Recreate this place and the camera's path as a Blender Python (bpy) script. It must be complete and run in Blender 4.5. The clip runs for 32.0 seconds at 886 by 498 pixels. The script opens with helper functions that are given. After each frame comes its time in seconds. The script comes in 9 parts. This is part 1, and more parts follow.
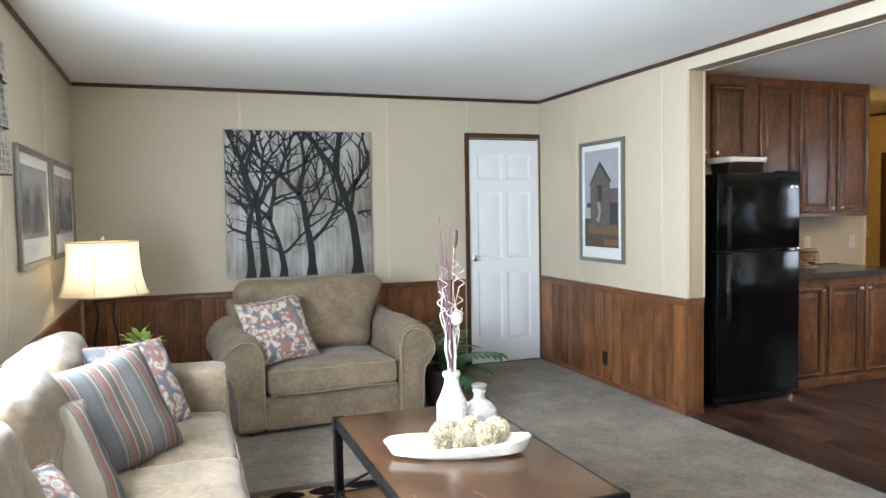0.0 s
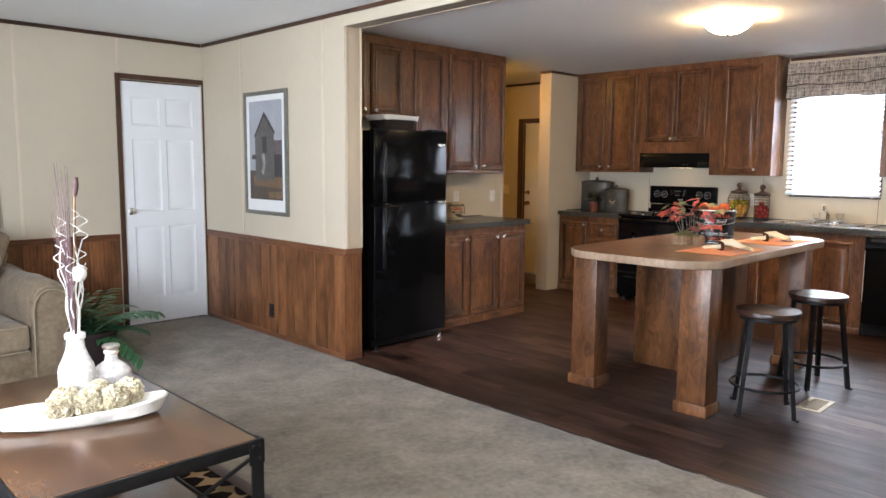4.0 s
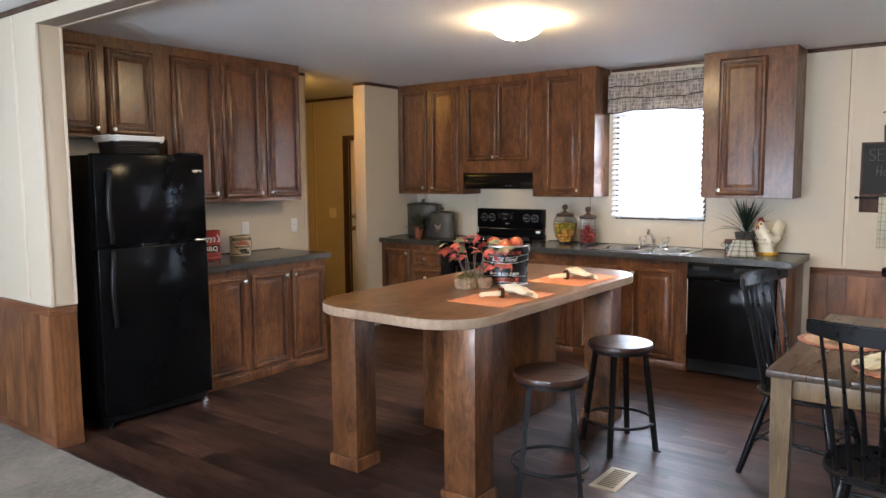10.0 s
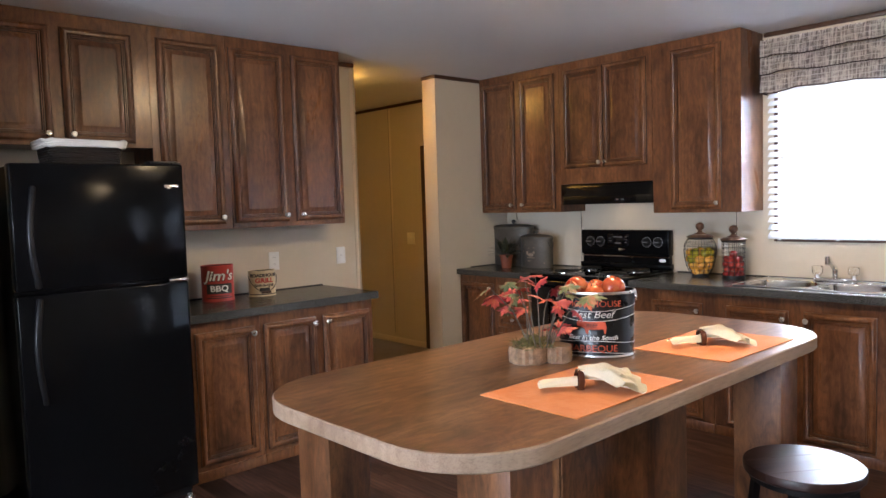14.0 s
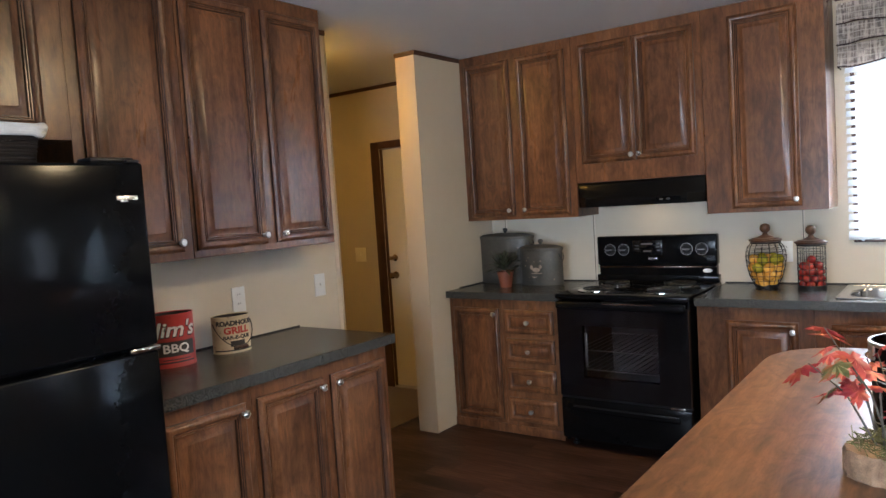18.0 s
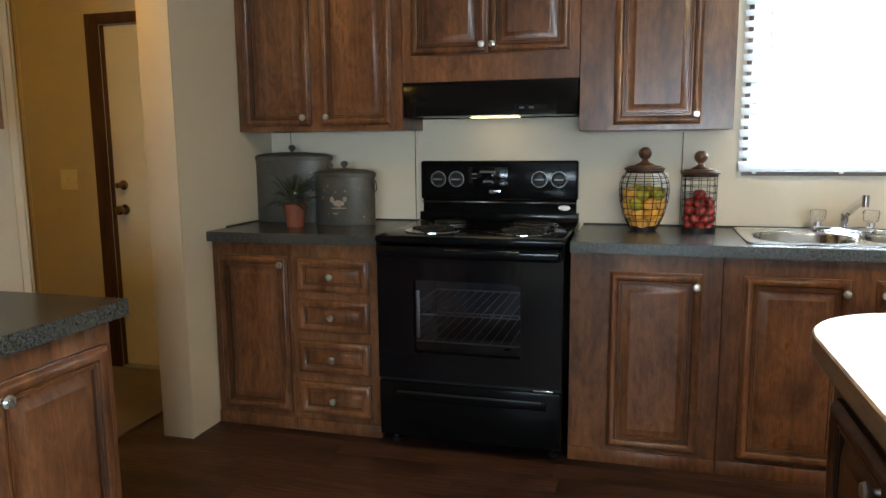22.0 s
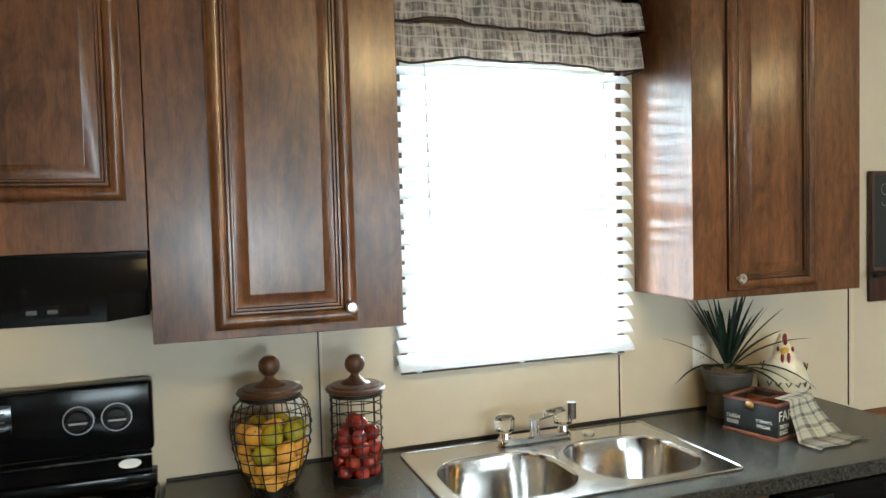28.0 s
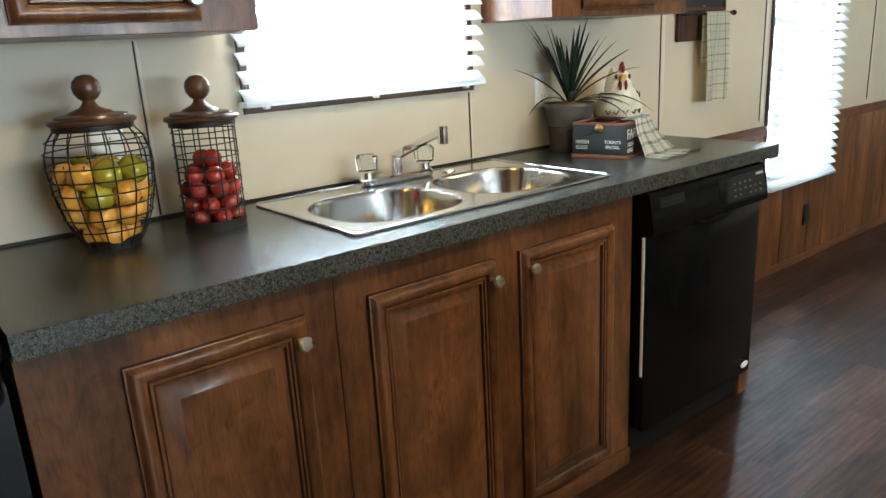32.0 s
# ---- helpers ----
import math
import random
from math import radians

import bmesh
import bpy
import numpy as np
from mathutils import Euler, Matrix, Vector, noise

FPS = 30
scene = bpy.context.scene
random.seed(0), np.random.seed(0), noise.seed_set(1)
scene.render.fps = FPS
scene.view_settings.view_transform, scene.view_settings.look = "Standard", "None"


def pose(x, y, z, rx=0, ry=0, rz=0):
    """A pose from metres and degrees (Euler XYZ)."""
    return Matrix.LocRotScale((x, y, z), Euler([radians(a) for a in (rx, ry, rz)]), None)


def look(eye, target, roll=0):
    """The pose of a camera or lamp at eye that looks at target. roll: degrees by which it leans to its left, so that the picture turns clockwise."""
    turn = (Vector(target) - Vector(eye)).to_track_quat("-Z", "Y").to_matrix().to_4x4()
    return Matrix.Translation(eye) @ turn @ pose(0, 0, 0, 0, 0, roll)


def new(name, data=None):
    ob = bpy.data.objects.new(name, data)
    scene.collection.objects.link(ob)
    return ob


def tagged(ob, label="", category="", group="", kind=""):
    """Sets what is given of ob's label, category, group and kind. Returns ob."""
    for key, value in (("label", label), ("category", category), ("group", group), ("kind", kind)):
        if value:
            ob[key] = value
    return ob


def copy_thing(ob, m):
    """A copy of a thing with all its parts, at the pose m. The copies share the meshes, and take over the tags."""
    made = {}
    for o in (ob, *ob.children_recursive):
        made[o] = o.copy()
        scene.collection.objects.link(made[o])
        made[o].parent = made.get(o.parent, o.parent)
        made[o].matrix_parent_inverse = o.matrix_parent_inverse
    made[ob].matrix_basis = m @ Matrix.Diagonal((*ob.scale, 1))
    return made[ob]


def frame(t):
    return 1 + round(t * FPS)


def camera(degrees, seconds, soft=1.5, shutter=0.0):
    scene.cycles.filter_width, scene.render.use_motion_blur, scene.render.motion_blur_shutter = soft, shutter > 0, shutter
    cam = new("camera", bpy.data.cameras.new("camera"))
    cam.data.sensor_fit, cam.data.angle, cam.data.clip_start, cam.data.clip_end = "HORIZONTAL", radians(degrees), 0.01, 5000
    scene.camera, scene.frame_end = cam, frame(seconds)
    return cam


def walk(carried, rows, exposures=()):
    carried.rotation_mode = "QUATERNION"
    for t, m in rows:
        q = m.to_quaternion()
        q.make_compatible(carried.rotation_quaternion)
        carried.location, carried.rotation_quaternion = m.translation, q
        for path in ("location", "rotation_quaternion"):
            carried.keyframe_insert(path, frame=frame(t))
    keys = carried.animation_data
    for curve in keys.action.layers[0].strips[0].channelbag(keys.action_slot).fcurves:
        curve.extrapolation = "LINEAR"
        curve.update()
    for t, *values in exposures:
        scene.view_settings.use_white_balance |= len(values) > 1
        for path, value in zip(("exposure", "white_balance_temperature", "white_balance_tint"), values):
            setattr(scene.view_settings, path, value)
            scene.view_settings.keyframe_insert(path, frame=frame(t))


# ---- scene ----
cam = camera(63.2, 32.0)
PATH = [
    (0, (-0.046, -0.035, 1.437), (0.644, 1.839, 1.332), -1.0),
    (0.5, (-0.095, -0.023, 1.446), (0.673, 1.813, 1.25), -1.3),
    (1, (-0.055, -0.04, 1.414), (0.773, 1.761, 1.146), -1.4),
    (1.5, (-0.034, -0.046, 1.403), (0.865, 1.71, 1.078), -1.3),
    (2, (0.001, -0.054, 1.383), (0.982, 1.653, 1.035), -0.8),
    (2.5, (0.022, -0.079, 1.368), (1.105, 1.567, 1.023), -0.4),
    (3, (0.058, -0.1, 1.373), (1.248, 1.474, 1.05), -0.0),
    (3.5, (0.096, -0.12, 1.388), (1.397, 1.372, 1.105), 0.3),
    (4, (0.118, -0.129, 1.413), (1.513, 1.285, 1.181), 0.5),
    (4.5, (0.146, -0.155, 1.433), (1.621, 1.185, 1.264), 0.5),
    (6.5, (0.288, -0.24, 1.511), (1.994, 0.802, 1.436), -0.5),
    (7, (0.378, -0.276, 1.528), (2.095, 0.746, 1.438), -0.7),
    (7.5, (0.485, -0.306, 1.535), (2.192, 0.731, 1.429), -0.5),
    (8, (0.613, -0.301, 1.536), (2.307, 0.755, 1.408), -0.2),
    (8.5, (0.762, -0.227, 1.532), (2.45, 0.837, 1.384), 0.2),
    (9, (0.922, -0.178, 1.538), (2.583, 0.925, 1.37), 0.4),
    (9.5, (1.132, -0.168, 1.529), (2.754, 0.987, 1.346), 0.1),
    (10, (1.36, -0.15, 1.52), (2.947, 1.051, 1.321), -0.4),
    (10.5, (1.581, -0.106, 1.505), (3.141, 1.128, 1.293), -0.8),
    (11, (1.782, -0.028, 1.503), (3.327, 1.223, 1.282), -0.9),
    (11.5, (1.977, 0.022, 1.48), (3.5, 1.3, 1.262), -0.7),
    (12, (2.153, 0.081, 1.467), (3.648, 1.392, 1.256), -0.2),
    (12.5, (2.324, 0.167, 1.448), (3.797, 1.505, 1.249), -0.2),
    (13, (2.491, 0.283, 1.44), (3.947, 1.642, 1.255), -0.8),
    (13.5, (2.653, 0.421, 1.449), (4.069, 1.823, 1.285), -1.5),
    (14, (2.784, 0.567, 1.451), (4.135, 2.036, 1.322), -1.8),
    (14.5, (2.885, 0.706, 1.453), (4.181, 2.226, 1.356), -2.2),
    (16.5, (2.949, 1.5, 1.504), (4.357, 2.918, 1.423), -3.0),
    (17, (2.961, 1.675, 1.504), (4.416, 3.044, 1.417), -2.8),
    (17.5, (2.977, 1.853, 1.513), (4.506, 3.138, 1.406), -3.1),
    (18, (3.011, 2.025, 1.501), (4.623, 3.201, 1.369), -3.7),
    (18.5, (3.077, 2.21, 1.497), (4.775, 3.253, 1.327), -3.8),
    (19, (3.157, 2.39, 1.479), (4.924, 3.306, 1.28), -3.3),
    (19.5, (3.244, 2.555, 1.444), (5.065, 3.353, 1.227), -2.8),
    (20, (3.349, 2.68, 1.394), (5.207, 3.386, 1.169), -2.3),
    (20.5, (3.504, 2.769, 1.346), (5.383, 3.413, 1.112), -1.8),
    (21, (3.69, 2.807, 1.312), (5.575, 3.427, 1.064), -1.6),
    (21.5, (3.855, 2.876, 1.291), (5.75, 3.456, 1.022), -1.1),
    (22, (4.031, 2.92, 1.288), (5.935, 3.457, 0.998), -0.5),
    (22.5, (4.185, 2.959, 1.305), (6.097, 3.458, 0.996), -0.5),
    (23, (4.346, 2.956, 1.346), (6.253, 3.464, 1.018), -1.3),
    (23.5, (4.491, 2.962, 1.384), (6.395, 3.482, 1.062), -1.6),
    (24, (4.621, 2.981, 1.416), (6.532, 3.489, 1.115), -1.4),
    (24.5, (4.769, 2.988, 1.467), (6.689, 3.469, 1.178), -1.4),
    (26.5, (5.217, 3.014, 1.545), (7.21, 2.957, 1.39), -1.2),
    (27, (5.272, 3.039, 1.603), (7.25, 2.772, 1.464), -1.0),
    (27.5, (5.311, 3.068, 1.632), (7.252, 2.598, 1.52), -1.3),
    (28, (5.355, 3.107, 1.617), (7.241, 2.448, 1.527), -1.5),
    (28.5, (5.424, 3.143, 1.576), (7.248, 2.328, 1.483), -1.3),
    (29, (5.52, 3.159, 1.523), (7.292, 2.241, 1.394), -1.1),
    (29.5, (5.611, 3.168, 1.474), (7.344, 2.189, 1.28), -1.2),
    (30, (5.66, 3.19, 1.424), (7.356, 2.164, 1.157), -1.3),
    (30.5, (5.683, 3.217, 1.376), (7.335, 2.145, 1.028), -1.3),
    (31, (5.687, 3.239, 1.341), (7.298, 2.137, 0.908), -1.7),
    (31.5, (5.678, 3.269, 1.313), (7.241, 2.128, 0.808), -2.4),
    (32, (5.653, 3.298, 1.286), (7.17, 2.115, 0.738), -3.2),
]
walk(cam, [(t, look(eye, target, roll)) for t, eye, target, roll in PATH],
     [(0, 0.30, 5950, 9), (1, 0.23, 6100, 14), (2, 0.20, 6100, 14), (4, 0.24, 6100, 14), (7, 0.22, 6000, 13), (9, 0.22, 5850, 13), (13, 0.24, 5750, 16), (17, 0.28, 5600, 20), (18.6, 0.26, 5500, 6), (20, 0.20, 5650, 3), (24, 0.12, 5750, 1), (28, 0.16, 6000, 0), (30, 0.16, 5800, 0), (32, 0.30, 5750, 0)])

# ---- world and light ----
world = bpy.data.worlds.new("world")
scene.world = world
world.use_nodes = True
_wn = world.node_tree
_sky = _wn.nodes.new("ShaderNodeTexSky")
_sky.sky_type, _sky.sun_disc = "NISHITA", False
_sky.sun_elevation, _sky.sun_rotation = radians(40), radians(200)
_wn.links.new(_sky.outputs[0], _wn.nodes["Background"].inputs[0])
_wn.nodes["Background"].inputs[1].default_value = 0.15
sun = new("sun", bpy.data.lights.new("sun", "SUN"))
sun.data.energy, sun.data.angle, sun.data.color = 1.2, radians(10), (1.0, 0.95, 0.88)
sun.matrix_world = look((0, -6, 8), (0, 0, 0))


def window_lamp(place, target, width, height, watts, colour=(0.86, 0.94, 1.0)):
    lamp = new("window_light", bpy.data.lights.new("window_light", "AREA"))
    lamp.data.shape, lamp.data.size, lamp.data.size_y = "RECTANGLE", width, height
    lamp.data.energy, lamp.data.color = watts, colour
    lamp.matrix_world = look(place, target)
    return lamp


window_lamp((7.66, 2.13, 1.63), (0, 2.13, 1.63), 0.75, 0.92, 100)
window_lamp((7.66, -0.518, 1.30), (0, -0.518, 1.30), 0.65, 1.58, 58, (0.74, 0.88, 1.0))
window_lamp((-0.73, 2.50, 1.27), (0.27, 2.50, 1.42), 1.55, 0.65, 135)
# lamp in an unseen window, added to brighten the living room and kitchen
window_lamp((-0.98, 0.35, 1.50), (5, 0.35, -0.40), 1.79, 1.29, 88)
window_lamp((7.66, -3.00, 1.31), (0, -3.00, 1.30), 0.95, 1.57, 15)


# ---- mesh helpers ----
def finish(name, bm, material, parent, label=""):
    me = bpy.data.meshes.new(name)
    bm.normal_update()
    bm.to_mesh(me)
    bm.free()
    for p in me.polygons:
        p.use_smooth = True
    me.set_sharp_from_angle(angle=radians(38))
    for m in (material if isinstance(material, (list, tuple)) else [material]):
        me.materials.append(m)
    ob = new(name, me)
    if parent is not None:
        ob.parent = parent
    if label:
        ob["label"] = label
    return ob


def part(name, bm, material, parent, label=""):
    return finish(name, bm, material, parent, label)


def solid(name, bm, material, label="", category="", group="", kind=""):
    return tagged(finish(name, bm, material, None), label, category, group, kind)


def thing(name, m, label, category, group="", kind=""):
    ob = new(name)
    ob.empty_display_size = 0.05
    ob.matrix_basis = m if isinstance(m, Matrix) else pose(*m)
    return tagged(ob, label, category, group, kind)


def add_box(bm, x0, x1, y0, y1, z0, z1, bevel=0.0, seg=2, mat=0):
    v = [bm.verts.new((x, y, z)) for x in (x0, x1) for y in (y0, y1) for z in (z0, z1)]
    fs = [bm.faces.new([v[i] for i in q]) for q in ((0, 1, 3, 2), (4, 6, 7, 5), (0, 4, 5, 1), (2, 3, 7, 6), (0, 2, 6, 4), (1, 5, 7, 3))]
    for f in fs:
        f.material_index = mat
    if bevel:
        es = list({e for f in fs for e in f.edges})
        r = bmesh.ops.bevel(bm, geom=es, offset=bevel, segments=seg, affect="EDGES", profile=0.5)
        for f in r["faces"]:
            f.material_index = mat
    return bm


def box(x0, x1, y0, y1, z0, z1, bevel=0.0, seg=2):
    return add_box(bmesh.new(), x0, x1, y0, y1, z0, z1, bevel, seg)


def add_tube(bm, pts, r, seg=8, r1=None, cap=True, closed=False, mat=0):
    pts = [Vector(p) for p in pts]
    n = len(pts)
    rings = []
    up = None
    for i, p in enumerate(pts):
        if closed:
            d = (pts[(i + 1) % n] - pts[i - 1]).normalized()
        else:
            d = (pts[min(i + 1, n - 1)] - pts[max(i - 1, 0)]).normalized()
        if up is None:
            up = d.orthogonal().normalized()
        a = (up - d * up.dot(d))
        a = a.normalized() if a.length > 1e-6 else d.orthogonal().normalized()
        up = a
        b = d.cross(a)
        if callable(r):
            rr = r(i / max(n - 1, 1))
        else:
            rr = r if r1 is None else r + (r1 - r) * i / max(n - 1, 1)
        rings.append([bm.verts.new(p + rr * (math.cos(2 * math.pi * k / seg) * a + math.sin(2 * math.pi * k / seg) * b)) for k in range(seg)])
    m = n if closed else n - 1
    for i in range(m):
        q, w = rings[i], rings[(i + 1) % n]
        for k in range(seg):
            f = bm.faces.new((q[k], q[(k + 1) % seg], w[(k + 1) % seg], w[k]))
            f.material_index = mat
    if cap and not closed:
        bm.faces.new(list(reversed(rings[0]))).material_index = mat
        bm.faces.new(rings[-1]).material_index = mat
    return bm


def tube(pts, r, seg=8, r1=None, cap=True, closed=False):
    return add_tube(bmesh.new(), pts, r, seg, r1, cap, closed)


def add_lathe(bm, prof, seg=32, sx=1.0, sy=1.0, at=(0, 0, 0), mat=0):
    rings = []
    for r, z in prof:
        if r < 1e-5:
            rings.append([bm.verts.new((at[0], at[1], at[2] + z))])
        else:
            rings.append([bm.verts.new((at[0] + sx * r * math.cos(2 * math.pi * k / seg), at[1] + sy * r * math.sin(2 * math.pi * k / seg), at[2] + z)) for k in range(seg)])
    for q, w in zip(rings, rings[1:]):
        for k in range(seg):
            a, b = k, (k + 1) % seg
            if len(q) == 1 and len(w) == 1:
                continue
            if len(q) == 1:
                f = bm.faces.new((q[0], w[b], w[a]))
            elif len(w) == 1:
                f = bm.faces.new((q[a], q[b], w[0]))
            else:
                f = bm.faces.new((q[a], q[b], w[b], w[a]))
            f.material_index = mat
    return bm


def lathe(prof, seg=32, sx=1.0, sy=1.0, at=(0, 0, 0)):
    return add_lathe(bmesh.new(), prof, seg, sx, sy, at)


def rounded(x0, x1, y0, y1, r, n=8):
    out = []
    for cx, cy, a in ((x1 - r, y1 - r, 0), (x0 + r, y1 - r, 90), (x0 + r, y0 + r, 180), (x1 - r, y0 + r, 270)):
        for k in range(n + 1):
            t = radians(a + 90 * k / n)
            out.append((cx + r * math.cos(t), cy + r * math.sin(t)))
    return out


def add_loft(bm, loops, cap0=True, cap1=True, mat=0):
    rings = [[bm.verts.new(p) for p in l] for l in loops]
    n = len(rings[0])
    for q, w in zip(rings, rings[1:]):
        for k in range(n):
            bm.faces.new((q[k], q[(k + 1) % n], w[(k + 1) % n], w[k])).material_index = mat
    if cap0:
        bm.faces.new(list(reversed(rings[0]))).material_index = mat
    if cap1:
        bm.faces.new(rings[-1]).material_index = mat
    return bm


def slab(outline, z0, z1, b=0.003):
    def off(d):
        n = len(outline)
        res = []
        for i in range(n):
            p, a, c = Vector(outline[i]), Vector(outline[i - 1]), Vector(outline[(i + 1) % n])
            t = (c - a).normalized()
            res.append((p.x - t.y * d, p.y + t.x * d))
        return res
    ins = off(b)
    return add_loft(bmesh.new(), [[(x, y, z0) for x, y in ins], [(x, y, z0 + b) for x, y in outline],
                                  [(x, y, z1 - b) for x, y in outline], [(x, y, z1) for x, y in ins]])


def plate(loops, depth, bevel=0.0, m=None):
    """A flat plate with holes, lying in the xy plane, its middle at z = 0."""
    cu = bpy.data.curves.new("plate", "CURVE")
    cu.dimensions, cu.fill_mode, cu.extrude, cu.bevel_depth, cu.bevel_resolution = "2D", "BOTH", depth / 2, bevel, 1
    for l in loops:
        s = cu.splines.new("POLY")
        s.points.add(len(l) - 1)
        for q, (x, y) in zip(s.points, l):
            q.co = (x, y, 0, 1)
        s.use_cyclic_u = True
    return curve_mesh(cu, m)


def curve_mesh(cu, m=None):
    ob = bpy.data.objects.new("tmp", cu)
    scene.collection.objects.link(ob)
    me = bpy.data.meshes.new_from_object(ob.evaluated_get(bpy.context.evaluated_depsgraph_get()))
    bpy.data.objects.remove(ob)
    bpy.data.curves.remove(cu)
    bm = bmesh.new()
    bm.from_mesh(me)
    bpy.data.meshes.remove(me)
    if m is not None:
        bm.transform(m)
    return bm


def words(text, size, m, depth=0.0006, shear=0.0, bend=None, fat=0.0):
    """Lettering in the built-in font, centred, in the xy plane of m; bend maps (x, y, z) to a curved face."""
    cu = bpy.data.curves.new("words", "FONT")
    cu.body, cu.size, cu.extrude, cu.align_x, cu.align_y, cu.shear = text, size, depth, "CENTER", "CENTER", shear
    cu.resolution_u, cu.offset = 3, fat
    bm = curve_mesh(cu)
    if bend:
        for v in bm.verts:
            v.co = bend(v.co)
    if m is not None:
        bm.transform(m)
    return bm


def soft_box(sx, sy, sz, r=0.06, puff=0.0, n=10, seed=0, wrinkle=0.004, side=0.0):
    """A padded block round the origin, with rounded edges and a crowned top and bottom."""
    bm = bmesh.new()
    bmesh.ops.create_cube(bm, size=2)
    bmesh.ops.subdivide_edges(bm, edges=bm.edges[:], cuts=n, use_grid_fill=True)
    h = Vector((sx / 2, sy / 2, sz / 2))
    r = min(r, min(h) * 0.98)
    for v in bm.verts:
        u = v.co.copy()
        # more rows of points near the edges
        u = Vector([math.copysign(abs(c) ** 0.75, c) for c in u])
        p = Vector((u.x * h.x, u.y * h.y, u.z * h.z))
        q = Vector([max(-(h[i] - r), min(h[i] - r, p[i])) for i in range(3)])
        d = p - q
        if d.length > 1e-9:
            p = q + d.normalized() * r
        e = (1 - u.x ** 2) * (1 - u.y ** 2)
        p.z += puff * e * (1 if u.z > 0 else -1) * abs(u.z)
        p.y += side * (1 - u.x ** 2) * (1 - u.z ** 2) * u.y
        w = noise.noise(p * 5 + Vector((seed * 7.1, seed * 3.3, 0))) * wrinkle + noise.noise(p * 17 + Vector((seed, 0, 5))) * wrinkle * 0.4
        p += d.normalized() * w if d.length > 1e-9 else Vector((0, 0, 0))
        v.co = p
    return bm


# ---- materials ----
def rgb(c):
    return (c[0], c[1], c[2], 1.0)


def nodes_of(name):
    m = bpy.data.materials.new(name)
    m.use_nodes = True
    t = m.node_tree
    return m, t, t.nodes["Principled BSDF"]


def link(t, a, b):
    t.links.new(a, b)


def mapped(t, scale, rand=True, rot=(0, 0, 0)):
    co = t.nodes.new("ShaderNodeTexCoord")
    mp = t.nodes.new("ShaderNodeMapping")
    mp.inputs["Scale"].default_value = scale
    mp.inputs["Rotation"].default_value = rot
    link(t, co.outputs["Object"], mp.inputs[0])
    if rand:
        oi = t.nodes.new("ShaderNodeObjectInfo")
        ml = t.nodes.new("ShaderNodeVectorMath")
        ml.operation = "SCALE"
        ml.inputs[0].default_value = (37.0, 19.0, 53.0)
        link(t, oi.outputs["Random"], ml.inputs["Scale"])
        ad = t.nodes.new("ShaderNodeVectorMath")
        link(t, mp.outputs[0], ad.inputs[0])
        link(t, ml.outputs[0], ad.inputs[1])
        return ad.outputs[0]
    return mp.outputs[0]


def noise_tex(t, vec, scale, detail=4.0, rough=0.55, dist=0.0):
    n = t.nodes.new("ShaderNodeTexNoise")
    n.inputs["Scale"].default_value, n.inputs["Detail"].default_value = scale, detail
    n.inputs["Roughness"].default_value, n.inputs["Distortion"].default_value = rough, dist
    link(t, vec, n.inputs["Vector"])
    return n.outputs["Fac"]


def ramp(t, fac, stops, interp="LINEAR"):
    r = t.nodes.new("ShaderNodeValToRGB")
    r.color_ramp.interpolation = interp
    while len(r.color_ramp.elements) < len(stops):
        r.color_ramp.elements.new(0.5)
    for e, (p, c) in zip(r.color_ramp.elements, stops):
        e.position, e.color = p, rgb(c if isinstance(c, (list, tuple)) else (c, c, c))
    link(t, fac, r.inputs[0])
    return r.outputs[0]


def mix(t, fac, a, b, mode="MIX"):
    n = t.nodes.new("ShaderNodeMix")
    n.data_type, n.blend_type = "RGBA", mode
    for sock, val in ((n.inputs[0], fac), (n.inputs[6], a), (n.inputs[7], b)):
        if isinstance(val, (int, float)):
            sock.default_value = val
        elif isinstance(val, (list, tuple)):
            sock.default_value = rgb(val)
        else:
            link(t, val, sock)
    return n.outputs[2]


def math_node(t, op, a, b=0.0):
    n = t.nodes.new("ShaderNodeMath")
    n.operation = op
    for sock, val in ((n.inputs[0], a), (n.inputs[1], b)):
        if isinstance(val, (int, float)):
            sock.default_value = val
        else:
            link(t, val, sock)
    return n.outputs[0]


def bump(t, b, height, strength=0.2, dist=0.002):
    n = t.nodes.new("ShaderNodeBump")
    n.inputs["Strength"].default_value, n.inputs["Distance"].default_value = strength, dist
    link(t, height, n.inputs["Height"])
    link(t, n.outputs[0], b.inputs["Normal"])


def plain(name, c, rough=0.5, metal=0.0, vary=0.12, scale=6.0, relief=0.0, relief_scale=150.0, coat=0.0, rough_vary=0.08, spec=0.4):
    m, t, b = nodes_of(name)
    v = mapped(t, (1, 1, 1))
    f = noise_tex(t, v, scale, 5)
    fine = noise_tex(t, v, scale * 9, 3)
    f2 = math_node(t, "ADD", math_node(t, "MULTIPLY", f, 0.7), math_node(t, "MULTIPLY", fine, 0.3))
    col = ramp(t, f2, [(0.3, [x * (1 - vary) for x in c]), (0.7, [min(1, x * (1 + vary)) for x in c])])
    link(t, col, b.inputs["Base Color"])
    b.inputs["Metallic"].default_value = metal
    b.inputs["Specular IOR Level"].default_value = spec
    r = ramp(t, f, [(0.3, max(0.02, rough - rough_vary)), (0.7, min(1, rough + rough_vary))])
    link(t, r, b.inputs["Roughness"])
    b.inputs["Coat Weight"].default_value = coat
    b.inputs["Coat Roughness"].default_value = 0.15
    if relief:
        bump(t, b, noise_tex(t, v, relief_scale, 3), relief, 0.002)
    return m


